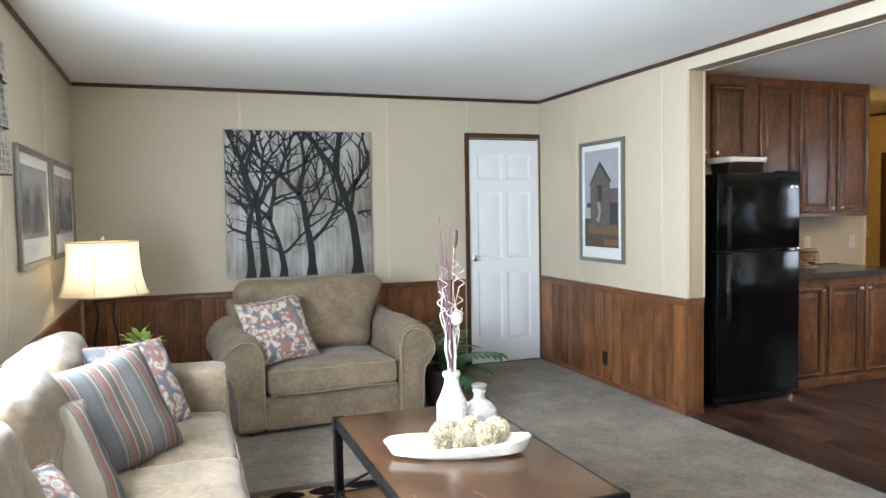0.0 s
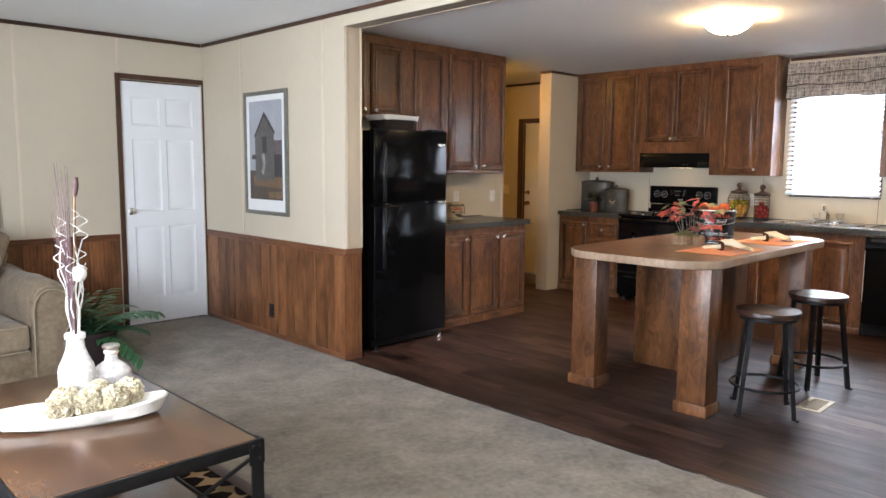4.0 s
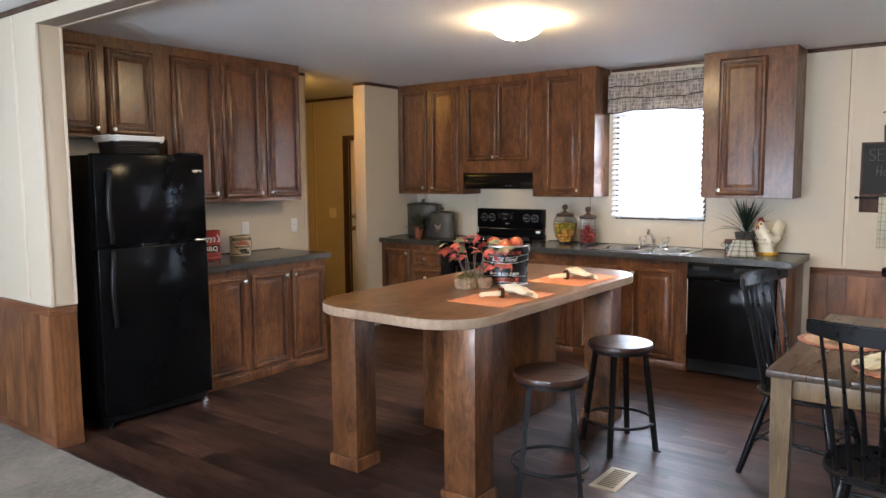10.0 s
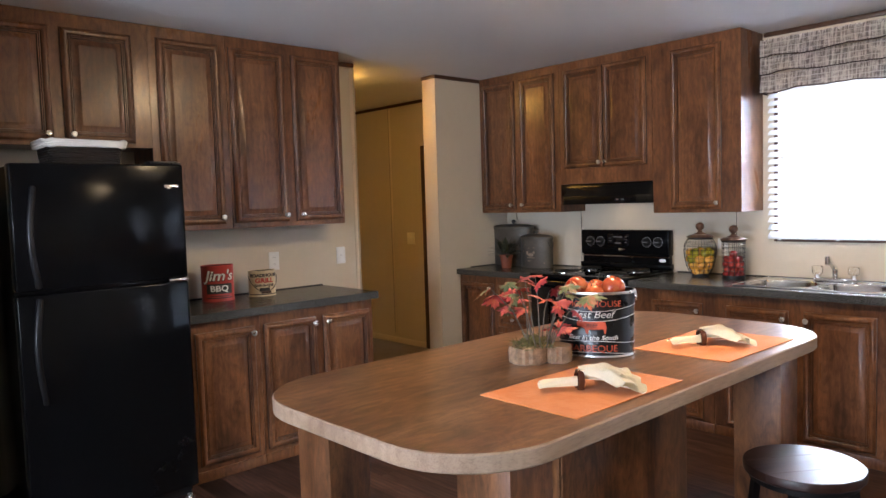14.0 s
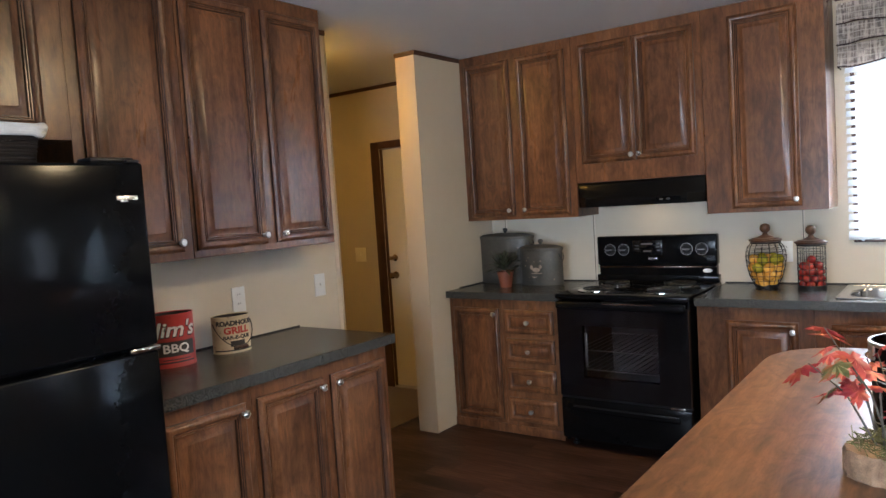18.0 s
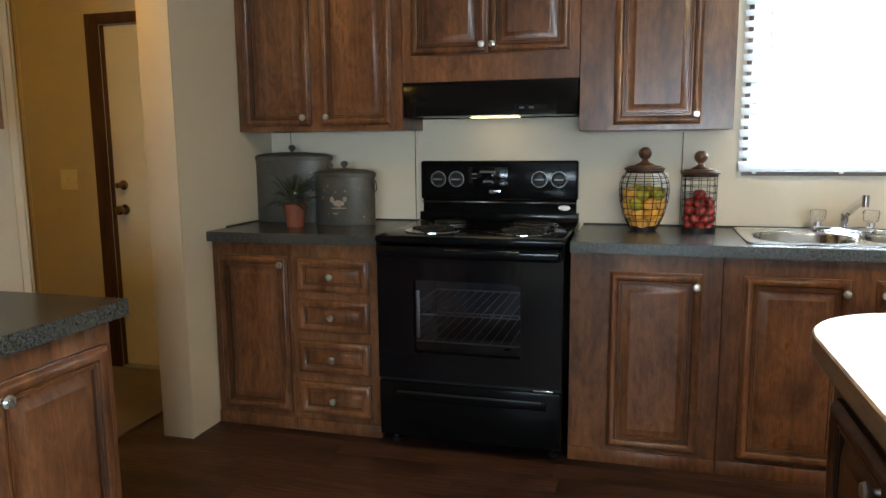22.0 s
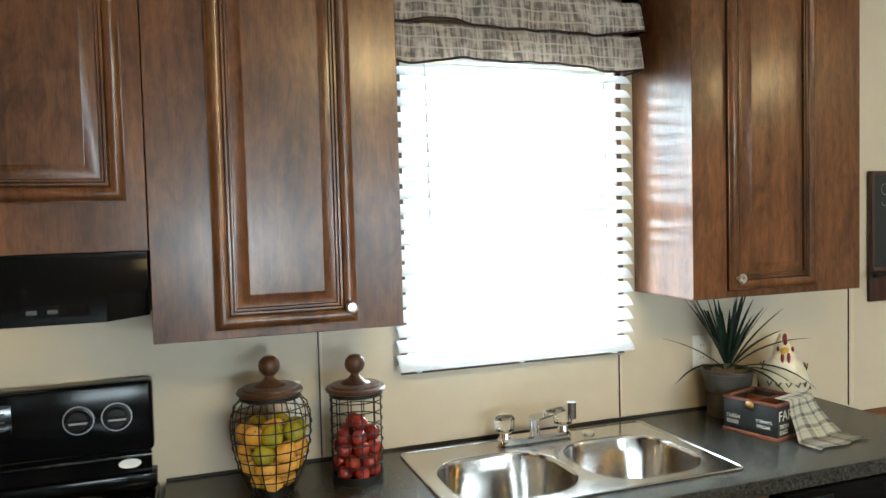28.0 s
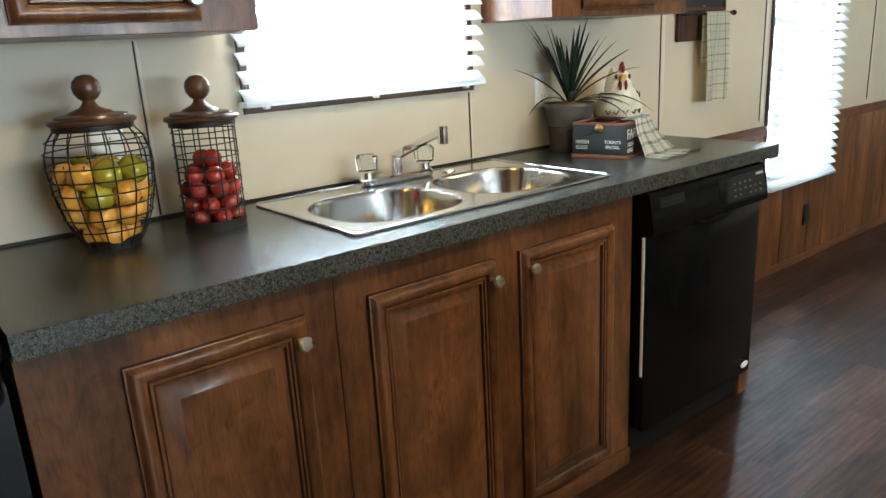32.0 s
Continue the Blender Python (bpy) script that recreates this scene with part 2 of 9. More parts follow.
def wood(name, dark, mid, light, axis="z", rough=0.4, fine=1.0, coat=0.0, blotch=0.35, grain=0.2, big=1.0, pore=0.3, mottle=0.0):
    m, t, b = nodes_of(name)
    order = lambda along, across: {"x": (along, across, across), "y": (across, along, across), "z": (across, across, along)}[axis]
    v1, v2, v3 = mapped(t, [x * fine for x in order(1.3, 7.5)]), mapped(t, [x * fine for x in order(9.0, 75)]), mapped(t, [x * big for x in order(1.3, 2.6)])
    g1 = noise_tex(t, v1, 1.0, 5, 0.58, 0.7)
    g2 = noise_tex(t, v2, 1.0, 3, 0.6)
    g3 = noise_tex(t, v3, 1.0, 4, 0.55, 1.2)
    wv = t.nodes.new("ShaderNodeTexWave")
    wv.wave_type, wv.bands_direction = "BANDS", {"x": "Y", "y": "X", "z": "X"}[axis]
    wv.inputs["Scale"].default_value, wv.inputs["Distortion"].default_value = 2.2, 9.0
    wv.inputs["Detail"].default_value, wv.inputs["Detail Scale"].default_value = 3.0, 0.9
    link(t, mapped(t, [x * fine for x in order(0.8, 5.0)]), wv.inputs["Vector"])
    col = ramp(t, g1, [(0.30, dark), (0.5, mid), (0.72, light)])
    col = mix(t, grain * 0.6, col, ramp(t, wv.outputs["Fac"], [(0.25, [x * 0.6 for x in dark]), (0.7, light)]))
    col = mix(t, grain * 0.5, col, ramp(t, g2, [(0.38, [x * 0.5 for x in dark]), (0.62, light)]))
    col = mix(t, blotch, col, ramp(t, g3, [(0.34, [0.28, 0.27, 0.27]), (0.50, [0.95, 0.95, 0.95]), (0.66, [1.25, 1.25, 1.22])]), "MULTIPLY")
    if mottle:
        g5 = noise_tex(t, mapped(t, order(7, 15)), 1.0, 5, 0.62, 2.2)
        col = mix(t, mottle, col, ramp(t, g5, [(0.34, [0.42, 0.41, 0.42]), (0.50, [1.0, 1.0, 1.0]), (0.66, [1.45, 1.42, 1.34])]), "MULTIPLY")
    g4 = noise_tex(t, mapped(t, order(24, 210)), 1.0, 3, 0.65)
    col = mix(t, pore, col, ramp(t, g4, [(0.36, [0.42, 0.40, 0.40]), (0.50, [1.0, 1.0, 1.0]), (0.66, [1.18, 1.18, 1.16])]), "MULTIPLY")
    link(t, col, b.inputs["Base Color"])
    link(t, ramp(t, g1, [(0.3, min(1, rough + 0.08)), (0.7, max(0.05, rough - 0.05))]), b.inputs["Roughness"])
    b.inputs["Coat Weight"].default_value = coat
    b.inputs["Coat Roughness"].default_value = 0.2
    b.inputs["Specular IOR Level"].default_value = 0.35
    bump(t, b, g2, 0.08, 0.001)
    return m


def even_gloss(m, rough):
    """One roughness all over, for smooth laminate and lacquer."""
    t = m.node_tree
    b = t.nodes["Principled BSDF"]
    t.links.remove(b.inputs["Roughness"].links[0])
    b.inputs["Roughness"].default_value = rough
    return m


def glow(name, c, strength):
    m, t, b = nodes_of(name)
    b.inputs["Base Color"].default_value = rgb(c)
    b.inputs["Roughness"].default_value = 0.3
    b.inputs["Emission Color"].default_value = rgb(c)
    b.inputs["Emission Strength"].default_value = strength
    return m


def glassy(name, c=(1, 1, 1), rough=0.02):
    m, t, b = nodes_of(name)
    b.inputs["Base Color"].default_value = rgb(c)
    b.inputs["Roughness"].default_value = rough
    b.inputs["Transmission Weight"].default_value = 1.0
    b.inputs["IOR"].default_value = 1.45
    return m


def see_through(name, c, rough=0.3, amount=0.5):
    """Thin cloth or slats that pass part of the light."""
    m, t, b = nodes_of(name)
    v = mapped(t, (1, 1, 1))
    col = ramp(t, noise_tex(t, v, 40, 3), [(0.3, [x * 0.94 for x in c]), (0.7, c)])
    link(t, col, b.inputs["Base Color"])
    b.inputs["Roughness"].default_value = rough
    tr = t.nodes.new("ShaderNodeBsdfTranslucent")
    link(t, col, tr.inputs[0])
    mx = t.nodes.new("ShaderNodeMixShader")
    mx.inputs[0].default_value = amount
    link(t, b.outputs[0], mx.inputs[1])
    link(t, tr.outputs[0], mx.inputs[2])
    link(t, mx.outputs[0], t.nodes["Material Output"].inputs[0])
    return m


def speckled(name, c0, c1, c2, rough=0.35, scale=260):
    m, t, b = nodes_of(name)
    v = mapped(t, (1, 1, 1), False)
    f = noise_tex(t, v, scale, 2, 0.6)
    g = noise_tex(t, v, scale * 0.35, 3, 0.6)
    h = noise_tex(t, v, 5, 3)
    col = ramp(t, f, [(0.40, c0), (0.52, c1), (0.66, c2)])
    col = mix(t, 0.35, col, ramp(t, g, [(0.4, c0), (0.62, c2)]))
    col = mix(t, 0.3, col, ramp(t, h, [(0.35, (0.7, 0.7, 0.7)), (0.65, (1, 1, 1))]), "MULTIPLY")
    link(t, col, b.inputs["Base Color"])
    link(t, ramp(t, f, [(0.3, rough + 0.08), (0.7, rough - 0.05)]), b.inputs["Roughness"])
    return m


def fabric(name, c0, c1, rough=0.95, weave=420.0, nap=4.0, sheen=0.4, spread=0.18):
    m, t, b = nodes_of(name)
    v = mapped(t, (1, 1, 1))
    n1 = noise_tex(t, v, nap, 5, 0.65, 0.4)
    n2 = noise_tex(t, v, weave, 2)
    n3 = noise_tex(t, v, nap * 8, 4)
    f = math_node(t, "ADD", math_node(t, "MULTIPLY", n1, 0.6), math_node(t, "MULTIPLY", n3, 0.4))
    col = ramp(t, f, [(0.5 - spread, c0), (0.5 + spread, c1)])
    col = mix(t, 0.25, col, ramp(t, n2, [(0.3, [x * 0.6 for x in c0]), (0.7, c1)]))
    link(t, col, b.inputs["Base Color"])
    b.inputs["Roughness"].default_value = rough
    b.inputs["Sheen Weight"].default_value = sheen
    b.inputs["Sheen Roughness"].default_value = 0.4
    b.inputs["Specular IOR Level"].default_value = 0.2
    bump(t, b, math_node(t, "ADD", n2, math_node(t, "MULTIPLY", n3, 0.8)), 0.35, 0.002)
    return m


WALL = plain("beige_wall_panel", (0.575, 0.500, 0.380), 0.55, 0, 0.04, 2.0, 0.10, 320)
CEIL = plain("white_ceiling", (0.80, 0.80, 0.79), 0.8, 0, 0.02, 2.0, 0.25, 90)
TRIM = wood("dark_trim_wood", (0.045, 0.020, 0.011), (0.075, 0.034, 0.018), (0.10, 0.048, 0.026), "z", 0.4)
TRIMX = wood("dark_trim_wood_along", (0.045, 0.020, 0.011), (0.075, 0.034, 0.018), (0.10, 0.048, 0.026), "x", 0.4)
WAINS = wood("wainscot_board", (0.098, 0.036, 0.0130), (0.195, 0.078, 0.0290), (0.315, 0.140, 0.057), "z", 0.38, 0.9, 0.0, 0.55, 0.3, 1.8)
RAIL = wood("chair_rail_wood", (0.10, 0.036, 0.016), (0.17, 0.068, 0.030), (0.24, 0.10, 0.046), "y", 0.4)
CAB = wood("cabinet_wood", (0.076, 0.0302, 0.0120), (0.132, 0.0555, 0.0232), (0.208, 0.092, 0.0400), "z", 0.31, 0.9, 0.26, 0.50, 0.16, 2.2, 0.36, 0.48)
CAB.node_tree.nodes["Principled BSDF"].inputs["Specular IOR Level"].default_value = 0.24
GLAZE = plain("dark_glaze", (0.035, 0.016, 0.009), 0.35, 0, 0.2, 20)
ISLE = wood("island_laminate", (0.076, 0.028, 0.0100), (0.146, 0.058, 0.0215), (0.232, 0.101, 0.039), "z", 0.34, 0.9, 0.1, 0.6, 0.18, 2.2, 0.3, 0.6)
ISLETOP = wood("island_top_laminate", (0.105, 0.047, 0.0205), (0.175, 0.083, 0.038), (0.260, 0.138, 0.070), "x", 0.25, 0.7, 0.3, 0.55, 0.26, 1.9, 0.30, 0.70)
even_gloss(ISLETOP, 0.28)
ISLEEDGE = wood("island_top_edge", (0.24, 0.145, 0.088), (0.36, 0.245, 0.160), (0.46, 0.34, 0.235), "x", 0.35, 0.6, 0.1, 0.2, 0.2)
PLANK = wood("vinyl_plank", (0.017, 0.0085, 0.0064), (0.042, 0.0205, 0.0150), (0.094, 0.048, 0.035), "y", 0.42, 1.1, 0.0, 0.70, 0.50, 1.3)


def tone_by_piece(m, low, high, island=False):
    """Each piece a little lighter or darker than the next."""
    t = m.node_tree
    b = t.nodes["Principled BSDF"]
    src = b.inputs["Base Color"].links[0].from_socket
    if island:
        r = t.nodes.new("ShaderNodeNewGeometry").outputs["Random Per Island"]
    else:
        r = t.nodes.new("ShaderNodeObjectInfo").outputs["Random"]
    k = ramp(t, math_node(t, "FRACT", math_node(t, "MULTIPLY", r, 7.31)), [(0.0, [low] * 3), (1.0, [high, high * 0.97, high * 0.93])])
    link(t, mix(t, 1.0, src, k, "MULTIPLY"), b.inputs["Base Color"])
    return m


PLANKFAR = PLANK.copy()
PLANKFAR.name = "vinyl_plank_far"
for m_ in (PLANK, PLANKFAR):
    m_.node_tree.nodes["Principled BSDF"].inputs["Specular IOR Level"].default_value = 0.27
tone_by_piece(PLANK, 0.52, 1.5)
tone_by_piece(PLANKFAR, 0.52, 1.5, True)
tone_by_piece(WAINS, 0.82, 1.15)
JOINT = plain("floor_joint", (0.018, 0.010, 0.007), 0.6)
COUNTER = speckled("counter_laminate", (0.009, 0.009, 0.0085), (0.028, 0.0285, 0.026), (0.130, 0.130, 0.118), 0.22, 420)
even_gloss(COUNTER, 0.26)
BLACK = plain("black_enamel", (0.0035, 0.0037, 0.0042), 0.13, 0, 0.1, 6, 0.02, 400, 0.0, 0.03, 0.12)
BLACKP = plain("black_plastic", (0.009, 0.009, 0.0095), 0.35, 0, 0.15, 10, 0.03, 300, 0, 0.08, 0.25)
IRON = plain("black_iron", (0.022, 0.021, 0.021), 0.42, 0.6, 0.3, 25, 0.1, 200)
CHROME = plain("chrome", (0.82, 0.82, 0.82), 0.08, 1.0, 0.03, 10, 0, 100, 0, 0.03)
STEEL = plain("brushed_steel", (0.60, 0.595, 0.58), 0.17, 1.0, 0.02, 6, 0.0, 500, 0, 0.03)
NICKEL = plain("satin_nickel", (0.76, 0.74, 0.70), 0.30, 1.0, 0.05, 20)
WHITE = plain("white_paint", (0.85, 0.86, 0.87), 0.4, 0, 0.03, 8)
SLAT = see_through("white_blind_slat", (0.84, 0.85, 0.86), 0.4, 0.45)
PANE = glassy("window_glass")
IVORY = plain("ivory_plastic", (0.82, 0.77, 0.63), 0.4, 0, 0.03, 20)


# ---- the shell of the house ----
X0, X1 = -0.77, 7.47          # outer walls, inner faces
XM0, XM1 = 3.20, 3.335        # wall between living room and kitchen
YN, YK, YS, YH = 6.09, 4.82, -4.60, 7.60
H = 2.460
CARPET = fabric("grey_carpet", (0.112, 0.088, 0.062), (0.278, 0.238, 0.184), 1.0, 300, 4.2, 0.2, 0.14)

bm = bmesh.new()
nx, ny = 160, 240
gx = [X0 + (XM0 - X0) * i / nx for i in range(nx + 1)]
gy = [YS + (YN - YS) * j / ny for j in range(ny + 1)]
rows_ = [[bm.verts.new((x, y, 0.006 + 0.004 * noise.noise((x * 9, y * 9, 0)) + 0.003 * noise.noise((x * 30, y * 30, 4)))) for x in gx] for y in gy]
for a, b in zip(rows_, rows_[1:]):
    for i in range(nx):
        bm.faces.new((a[i], a[i + 1], b[i + 1], b[i]))
solid("carpet", bm, CARPET, "mottled grey-beige cut-pile carpet in the living room", "carpet", kind="structure")
solid("ground", box(-14, 20, -16, 18, -0.6, -0.12), plain("soil", (0.12, 0.12, 0.09), 0.9, 0, 0.3, 3), "plain ground under the house", "ground", kind="structure")
subfloor = solid("subfloor", box(X0 - 0.15, X1 + 0.15, YS - 0.15, YH + 0.15, -0.12, -0.008), JOINT, "dark base under the floor coverings", "floor", kind="structure")
solid("transition_strip", box(XM0 - 0.012, XM0 + 0.012, YS, 3.98, -0.008, 0.0075, 0.003), plain("strip", (0.03, 0.02, 0.016), 0.5), "thin dark strip between carpet and vinyl", "trim", kind="structure")
ceiling = solid("ceiling", box(X0 - 0.15, X1 + 0.15, YS - 0.15, YH + 0.15, H, H + 0.15), CEIL, "flat white textured ceiling", "ceiling", kind="structure")


def wall_y(name, y0, y1, x0, x1, label, holes=()):
    """A wall along x between y0 and y1, with holes (x0, x1, z0, z1)."""
    bm = bmesh.new()
    x = x0
    for a, b, c, d in sorted(holes):
        add_box(bm, x, a, y0, y1, 0, H)
        if c > 0:
            add_box(bm, a, b, y0, y1, 0, c)
        add_box(bm, a, b, y0, y1, d, H)
        x = b
    add_box(bm, x, x1, y0, y1, 0, H)
    return solid(name, bm, WALL, label, "wall", kind="structure")


def wall_x(name, x0, x1, y0, y1, label, holes=()):
    bm = bmesh.new()
    y = y0
    for a, b, c, d in sorted(holes):
        add_box(bm, x0, x1, y, a, 0, H)
        if c > 0:
            add_box(bm, x0, x1, a, b, 0, c)
        add_box(bm, x0, x1, a, b, d, H)
        y = b
    add_box(bm, x0, x1, y, y1, 0, H)
    return solid(name, bm, WALL, label, "wall", kind="structure")


wall_north = wall_y("wall_north", YN, YN + 0.12, X0, XM1, "beige panelled living room end wall with a door", [(2.475, 3.185, 0, 2.10)])
wall_west = wall_x("wall_west", X0 - 0.15, X0, YS - 0.15, YN + 0.12, "beige panelled outer wall behind the sofa", [(1.70, 3.30, 0.9, 2.1), (-0.55, 1.25, 0.85, 2.15)])
wall_mid = wall_x("wall_middle", XM0, XM1, 3.98, YN, "beige panelled wall between living room and kitchen")
header_beam = solid("header_beam", box(XM0, XM1, YS, 3.98, 2.355, H), WALL, "beige beam over the wide opening to the kitchen", "beam", kind="structure")
wall_kitchen = wall_y("wall_kitchen", YK, YK + 0.12, XM1, 5.87, "beige wall behind the refrigerator and counter")
wall_stub = wall_y("wall_stub", YK, YK + 0.145, 6.665, X1, "short beige partition at the end of the stove counter")
wall_east = wall_x("wall_east", X1, X1 + 0.15, YS - 0.15, YH + 0.12, "beige panelled outer wall with windows",
                   [(1.746, 2.496, 1.154, 2.10), (-0.845, -0.19, 0.50, 2.10), (-3.5, -2.5, 0.52, 2.10), (4.97, 5.85, 0.0, 1.95)])
wall_south = wall_y("wall_south", YS - 0.15, YS, X0, X1, "plain beige end wall")
wall_hall = wall_y("wall_hall_end", YH, YH + 0.12, XM1, X1, "plain beige wall at the end of the hall")
wall_hall_side = wall_x("wall_hall_side", XM1 - 0.135, XM1, YN + 0.12, YH, "plain beige wall of the hall")

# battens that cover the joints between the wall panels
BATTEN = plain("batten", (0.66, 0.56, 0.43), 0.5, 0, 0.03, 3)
# set darker than BATTEN: the weaker light on the wall ends is in the colour
DIM_CASING = plain("wall_end_casing", (0.52, 0.43, 0.31), 0.5, 0, 0.03, 3)


def batten_y(y, xs, z0, z1):
    for x in xs:
        solid("batten", box(x - 0.013, x + 0.013, y - 0.0035, y - 0.0002, z0, z1, 0.001), BATTEN, "thin beige joint strip on the wall", "trim", "wall joint strips", "structure")


def batten_x(x, s, ys, z0, z1, w=0.013):
    for y in ys:
        if x > 7:
            solid("panel_joint", box(min(x, x + s * 0.0042), max(x, x + s * 0.0042), y + w + 0.0003, y + w + 0.0033, z0, z1), JOINT, "dark joint line between wall panels", "trim", "wall joint lines", "structure")
        solid("batten", box(min(x, x + s * 0.0035), max(x, x + s * 0.0035), y - w, y + w, z0, z1, 0.001), BATTEN, "thin beige joint strip on the wall", "trim", "wall joint strips", "structure")


batten_y(YN, (0.46, 1.70), 0.84, H - 0.035)
batten_y(YN, (2.46,), 2.16, H - 0.035)
batten_x(XM0, -1, (5.41, 4.24), 0.84, H - 0.035)
batten_x(X0, 1, (4.86, 3.64), 0.84, H - 0.035)
batten_x(X1, -1, (2.760,), 0.915, 1.33, 0.004)
batten_x(X1, -1, (1.735,), 0.915, 1.13, 0.004)
batten_x(X1, -1, (0.69, -0.13, -1.35, -2.2), 0.84, H - 0.035)
batten_x(X1, -1, (4.02, 4.70), 0.915, 1.35, 0.005)
batten_x(X1, -1, (6.42,), 0.1, H - 0.035)
batten_y(YK, (5.85,), 0.0, H - 0.03)

# crown strips, along y and along x
CR = 0.030
for x0, x1, y0, y1 in ((X0, X0 + 0.014, YS, YN), (XM0 - 0.014, XM0 - 0.0005, YS, YN - 0.015), (X1 - 0.014, X1, YS, 1.0), (X1 - 0.014, X1, 1.69, 2.58), (X1 - 0.014, X1, 4.97, YH)):
    solid("crown_trim", box(x0, x1, y0, y1, H - CR, H - 0.001, 0.004), TRIM, "dark brown wooden strip under the ceiling", "trim", "crown strips", "structure")
for x0, x1, y0, y1 in ((X0 + 0.015, XM0 - 0.015, YN - 0.014, YN), (6.655, 7.155, YK - 0.012, YK - 0.0005), (5.56, 5.875, YK - 0.012, YK - 0.0005), (6.652, 6.665, YK - 0.012, YK + 0.155)):
    solid("crown_trim", box(x0, x1, y0, y1, H - CR, H - 0.001, 0.004), TRIMX, "dark brown wooden strip under the ceiling", "trim", "crown strips", "structure")
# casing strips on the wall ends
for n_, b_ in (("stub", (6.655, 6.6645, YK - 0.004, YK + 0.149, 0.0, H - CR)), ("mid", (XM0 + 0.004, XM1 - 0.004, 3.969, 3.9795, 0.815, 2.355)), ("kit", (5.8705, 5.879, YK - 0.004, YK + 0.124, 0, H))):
    solid("wall_end_casing", box(*b_, 0.002), DIM_CASING, "smooth beige casing on the end of a wall", "trim", "wall end casings", "structure")
for x in (XM0 - 0.004, XM1 - 0.012):
    solid("corner_strip", box(x, x + 0.016, 3.962, 3.9685, 0.815, 2.355, 0.002), BATTEN, "narrow beige corner strip on the opening", "trim", "corner strips", "structure")
solid("beam_strip", box(XM1 - 0.02, XM1 + 0.004, YS, 3.96, 2.349, 2.3548, 0.001), BATTEN, "narrow light strip under the beam", "trim", kind="structure")
# the beam's dark underside: shade put into this thin sheet's brown colour
solid("beam_soffit", box(XM0 + 0.002, XM1 - 0.022, YS, 3.96, 2.3515, 2.3548), plain("soffit_shade_brown", (0.25, 0.20, 0.15), 0.5), "thin sheet under the beam with its shade in the colour", "trim", kind="structure")


# ---- wainscot of upright boards ----
def wainscot(name, axis, at, face, start, end, label, top=0.79, width=0.122, skip=()):
    """Boards along an axis; at: the wall's face; face: -1 or 1, the way they look."""
    w = thing(name, (0, 0, 0), label, "wainscot", kind="structure")
    p = start
    k = 0
    rng = random.Random(name)
    while p < end - 0.02:
        q = min(p + width * rng.choice((0.7, 1.0, 1.0, 1.3)), end)
        if end - q < 0.04:
            q = end
        d0, d1 = sorted((at + face * 0.0005, at + face * (0.009 + 0.0015 * (k % 2))))
        hi = top
        for a, c, z in skip:
            if p < a < q - 0.01:
                q = a
            elif p < c < q - 0.01:
                q = c
            if p >= a - 0.001 and q <= c + 0.001:
                hi = z
        b = box(d0, d1, p + 0.0006, q - 0.0006, 0.0, hi, 0.0012, 1) if axis == "y" else box(p + 0.0006, q - 0.0006, d0, d1, 0.0, top, 0.0012, 1)
        part("board", b, WAINS, w)
        p, k = q, k + 1
    d0, d1 = sorted((at + face * 0.0005, at + face * 0.022))
    e0, e1 = sorted((at + face * 0.0005, at + face * 0.015))
    if axis == "y":
        cuts = [start] + [v for a, c, z in skip for v in (a, c)] + [end]
        for a, c in zip(cuts[::2], cuts[1::2]):
            part("chair_rail", add_box(box(d0, d1, a, c, top, top + 0.022, 0.006), e0, e1, a, c, top - 0.03, top - 0.0005, 0.003), RAIL, w, "moulded wooden chair rail")
        part("baseboard", box(e0, e1, start, end, 0.0, 0.045, 0.004), RAIL, w, "low wooden base strip")
    else:
        part("chair_rail", add_box(box(start, end, d0, d1, top, top + 0.022, 0.006), start, end, e0, e1, top - 0.03, top - 0.0005, 0.003), RAIL, w, "moulded wooden chair rail")
        part("baseboard", box(start, end, e0, e1, 0.0, 0.045, 0.004), RAIL, w, "low wooden base strip")
    return w


wainscot("wainscot_north", "x", YN, -1, X0 + 0.03, 2.42, "red-brown upright boards with a chair rail on the end wall")
wainscot("wainscot_middle", "y", XM0, -1, 3.985, YN - 0.025, "red-brown upright boards with a chair rail beside the opening")
wainscot("wainscot_pillar", "x", 3.98, -1, XM0 - 0.022, XM1, "red-brown boards on the end of the wall")
wainscot("wainscot_west", "y", X0, 1, YS, YN - 0.03, "red-brown upright boards behind the sofa")
wainscot("wainscot_dining", "y", X1, -1, YS, 0.92, "red-brown upright boards under the dining window", width=0.13, skip=((-3.52, -2.48, 0.50), (-0.867, -0.168, 0.478)))


# ---- windows ----
FRAMEV = plain("window_vinyl", (0.70, 0.71, 0.72), 0.4, 0, 0.03, 10)


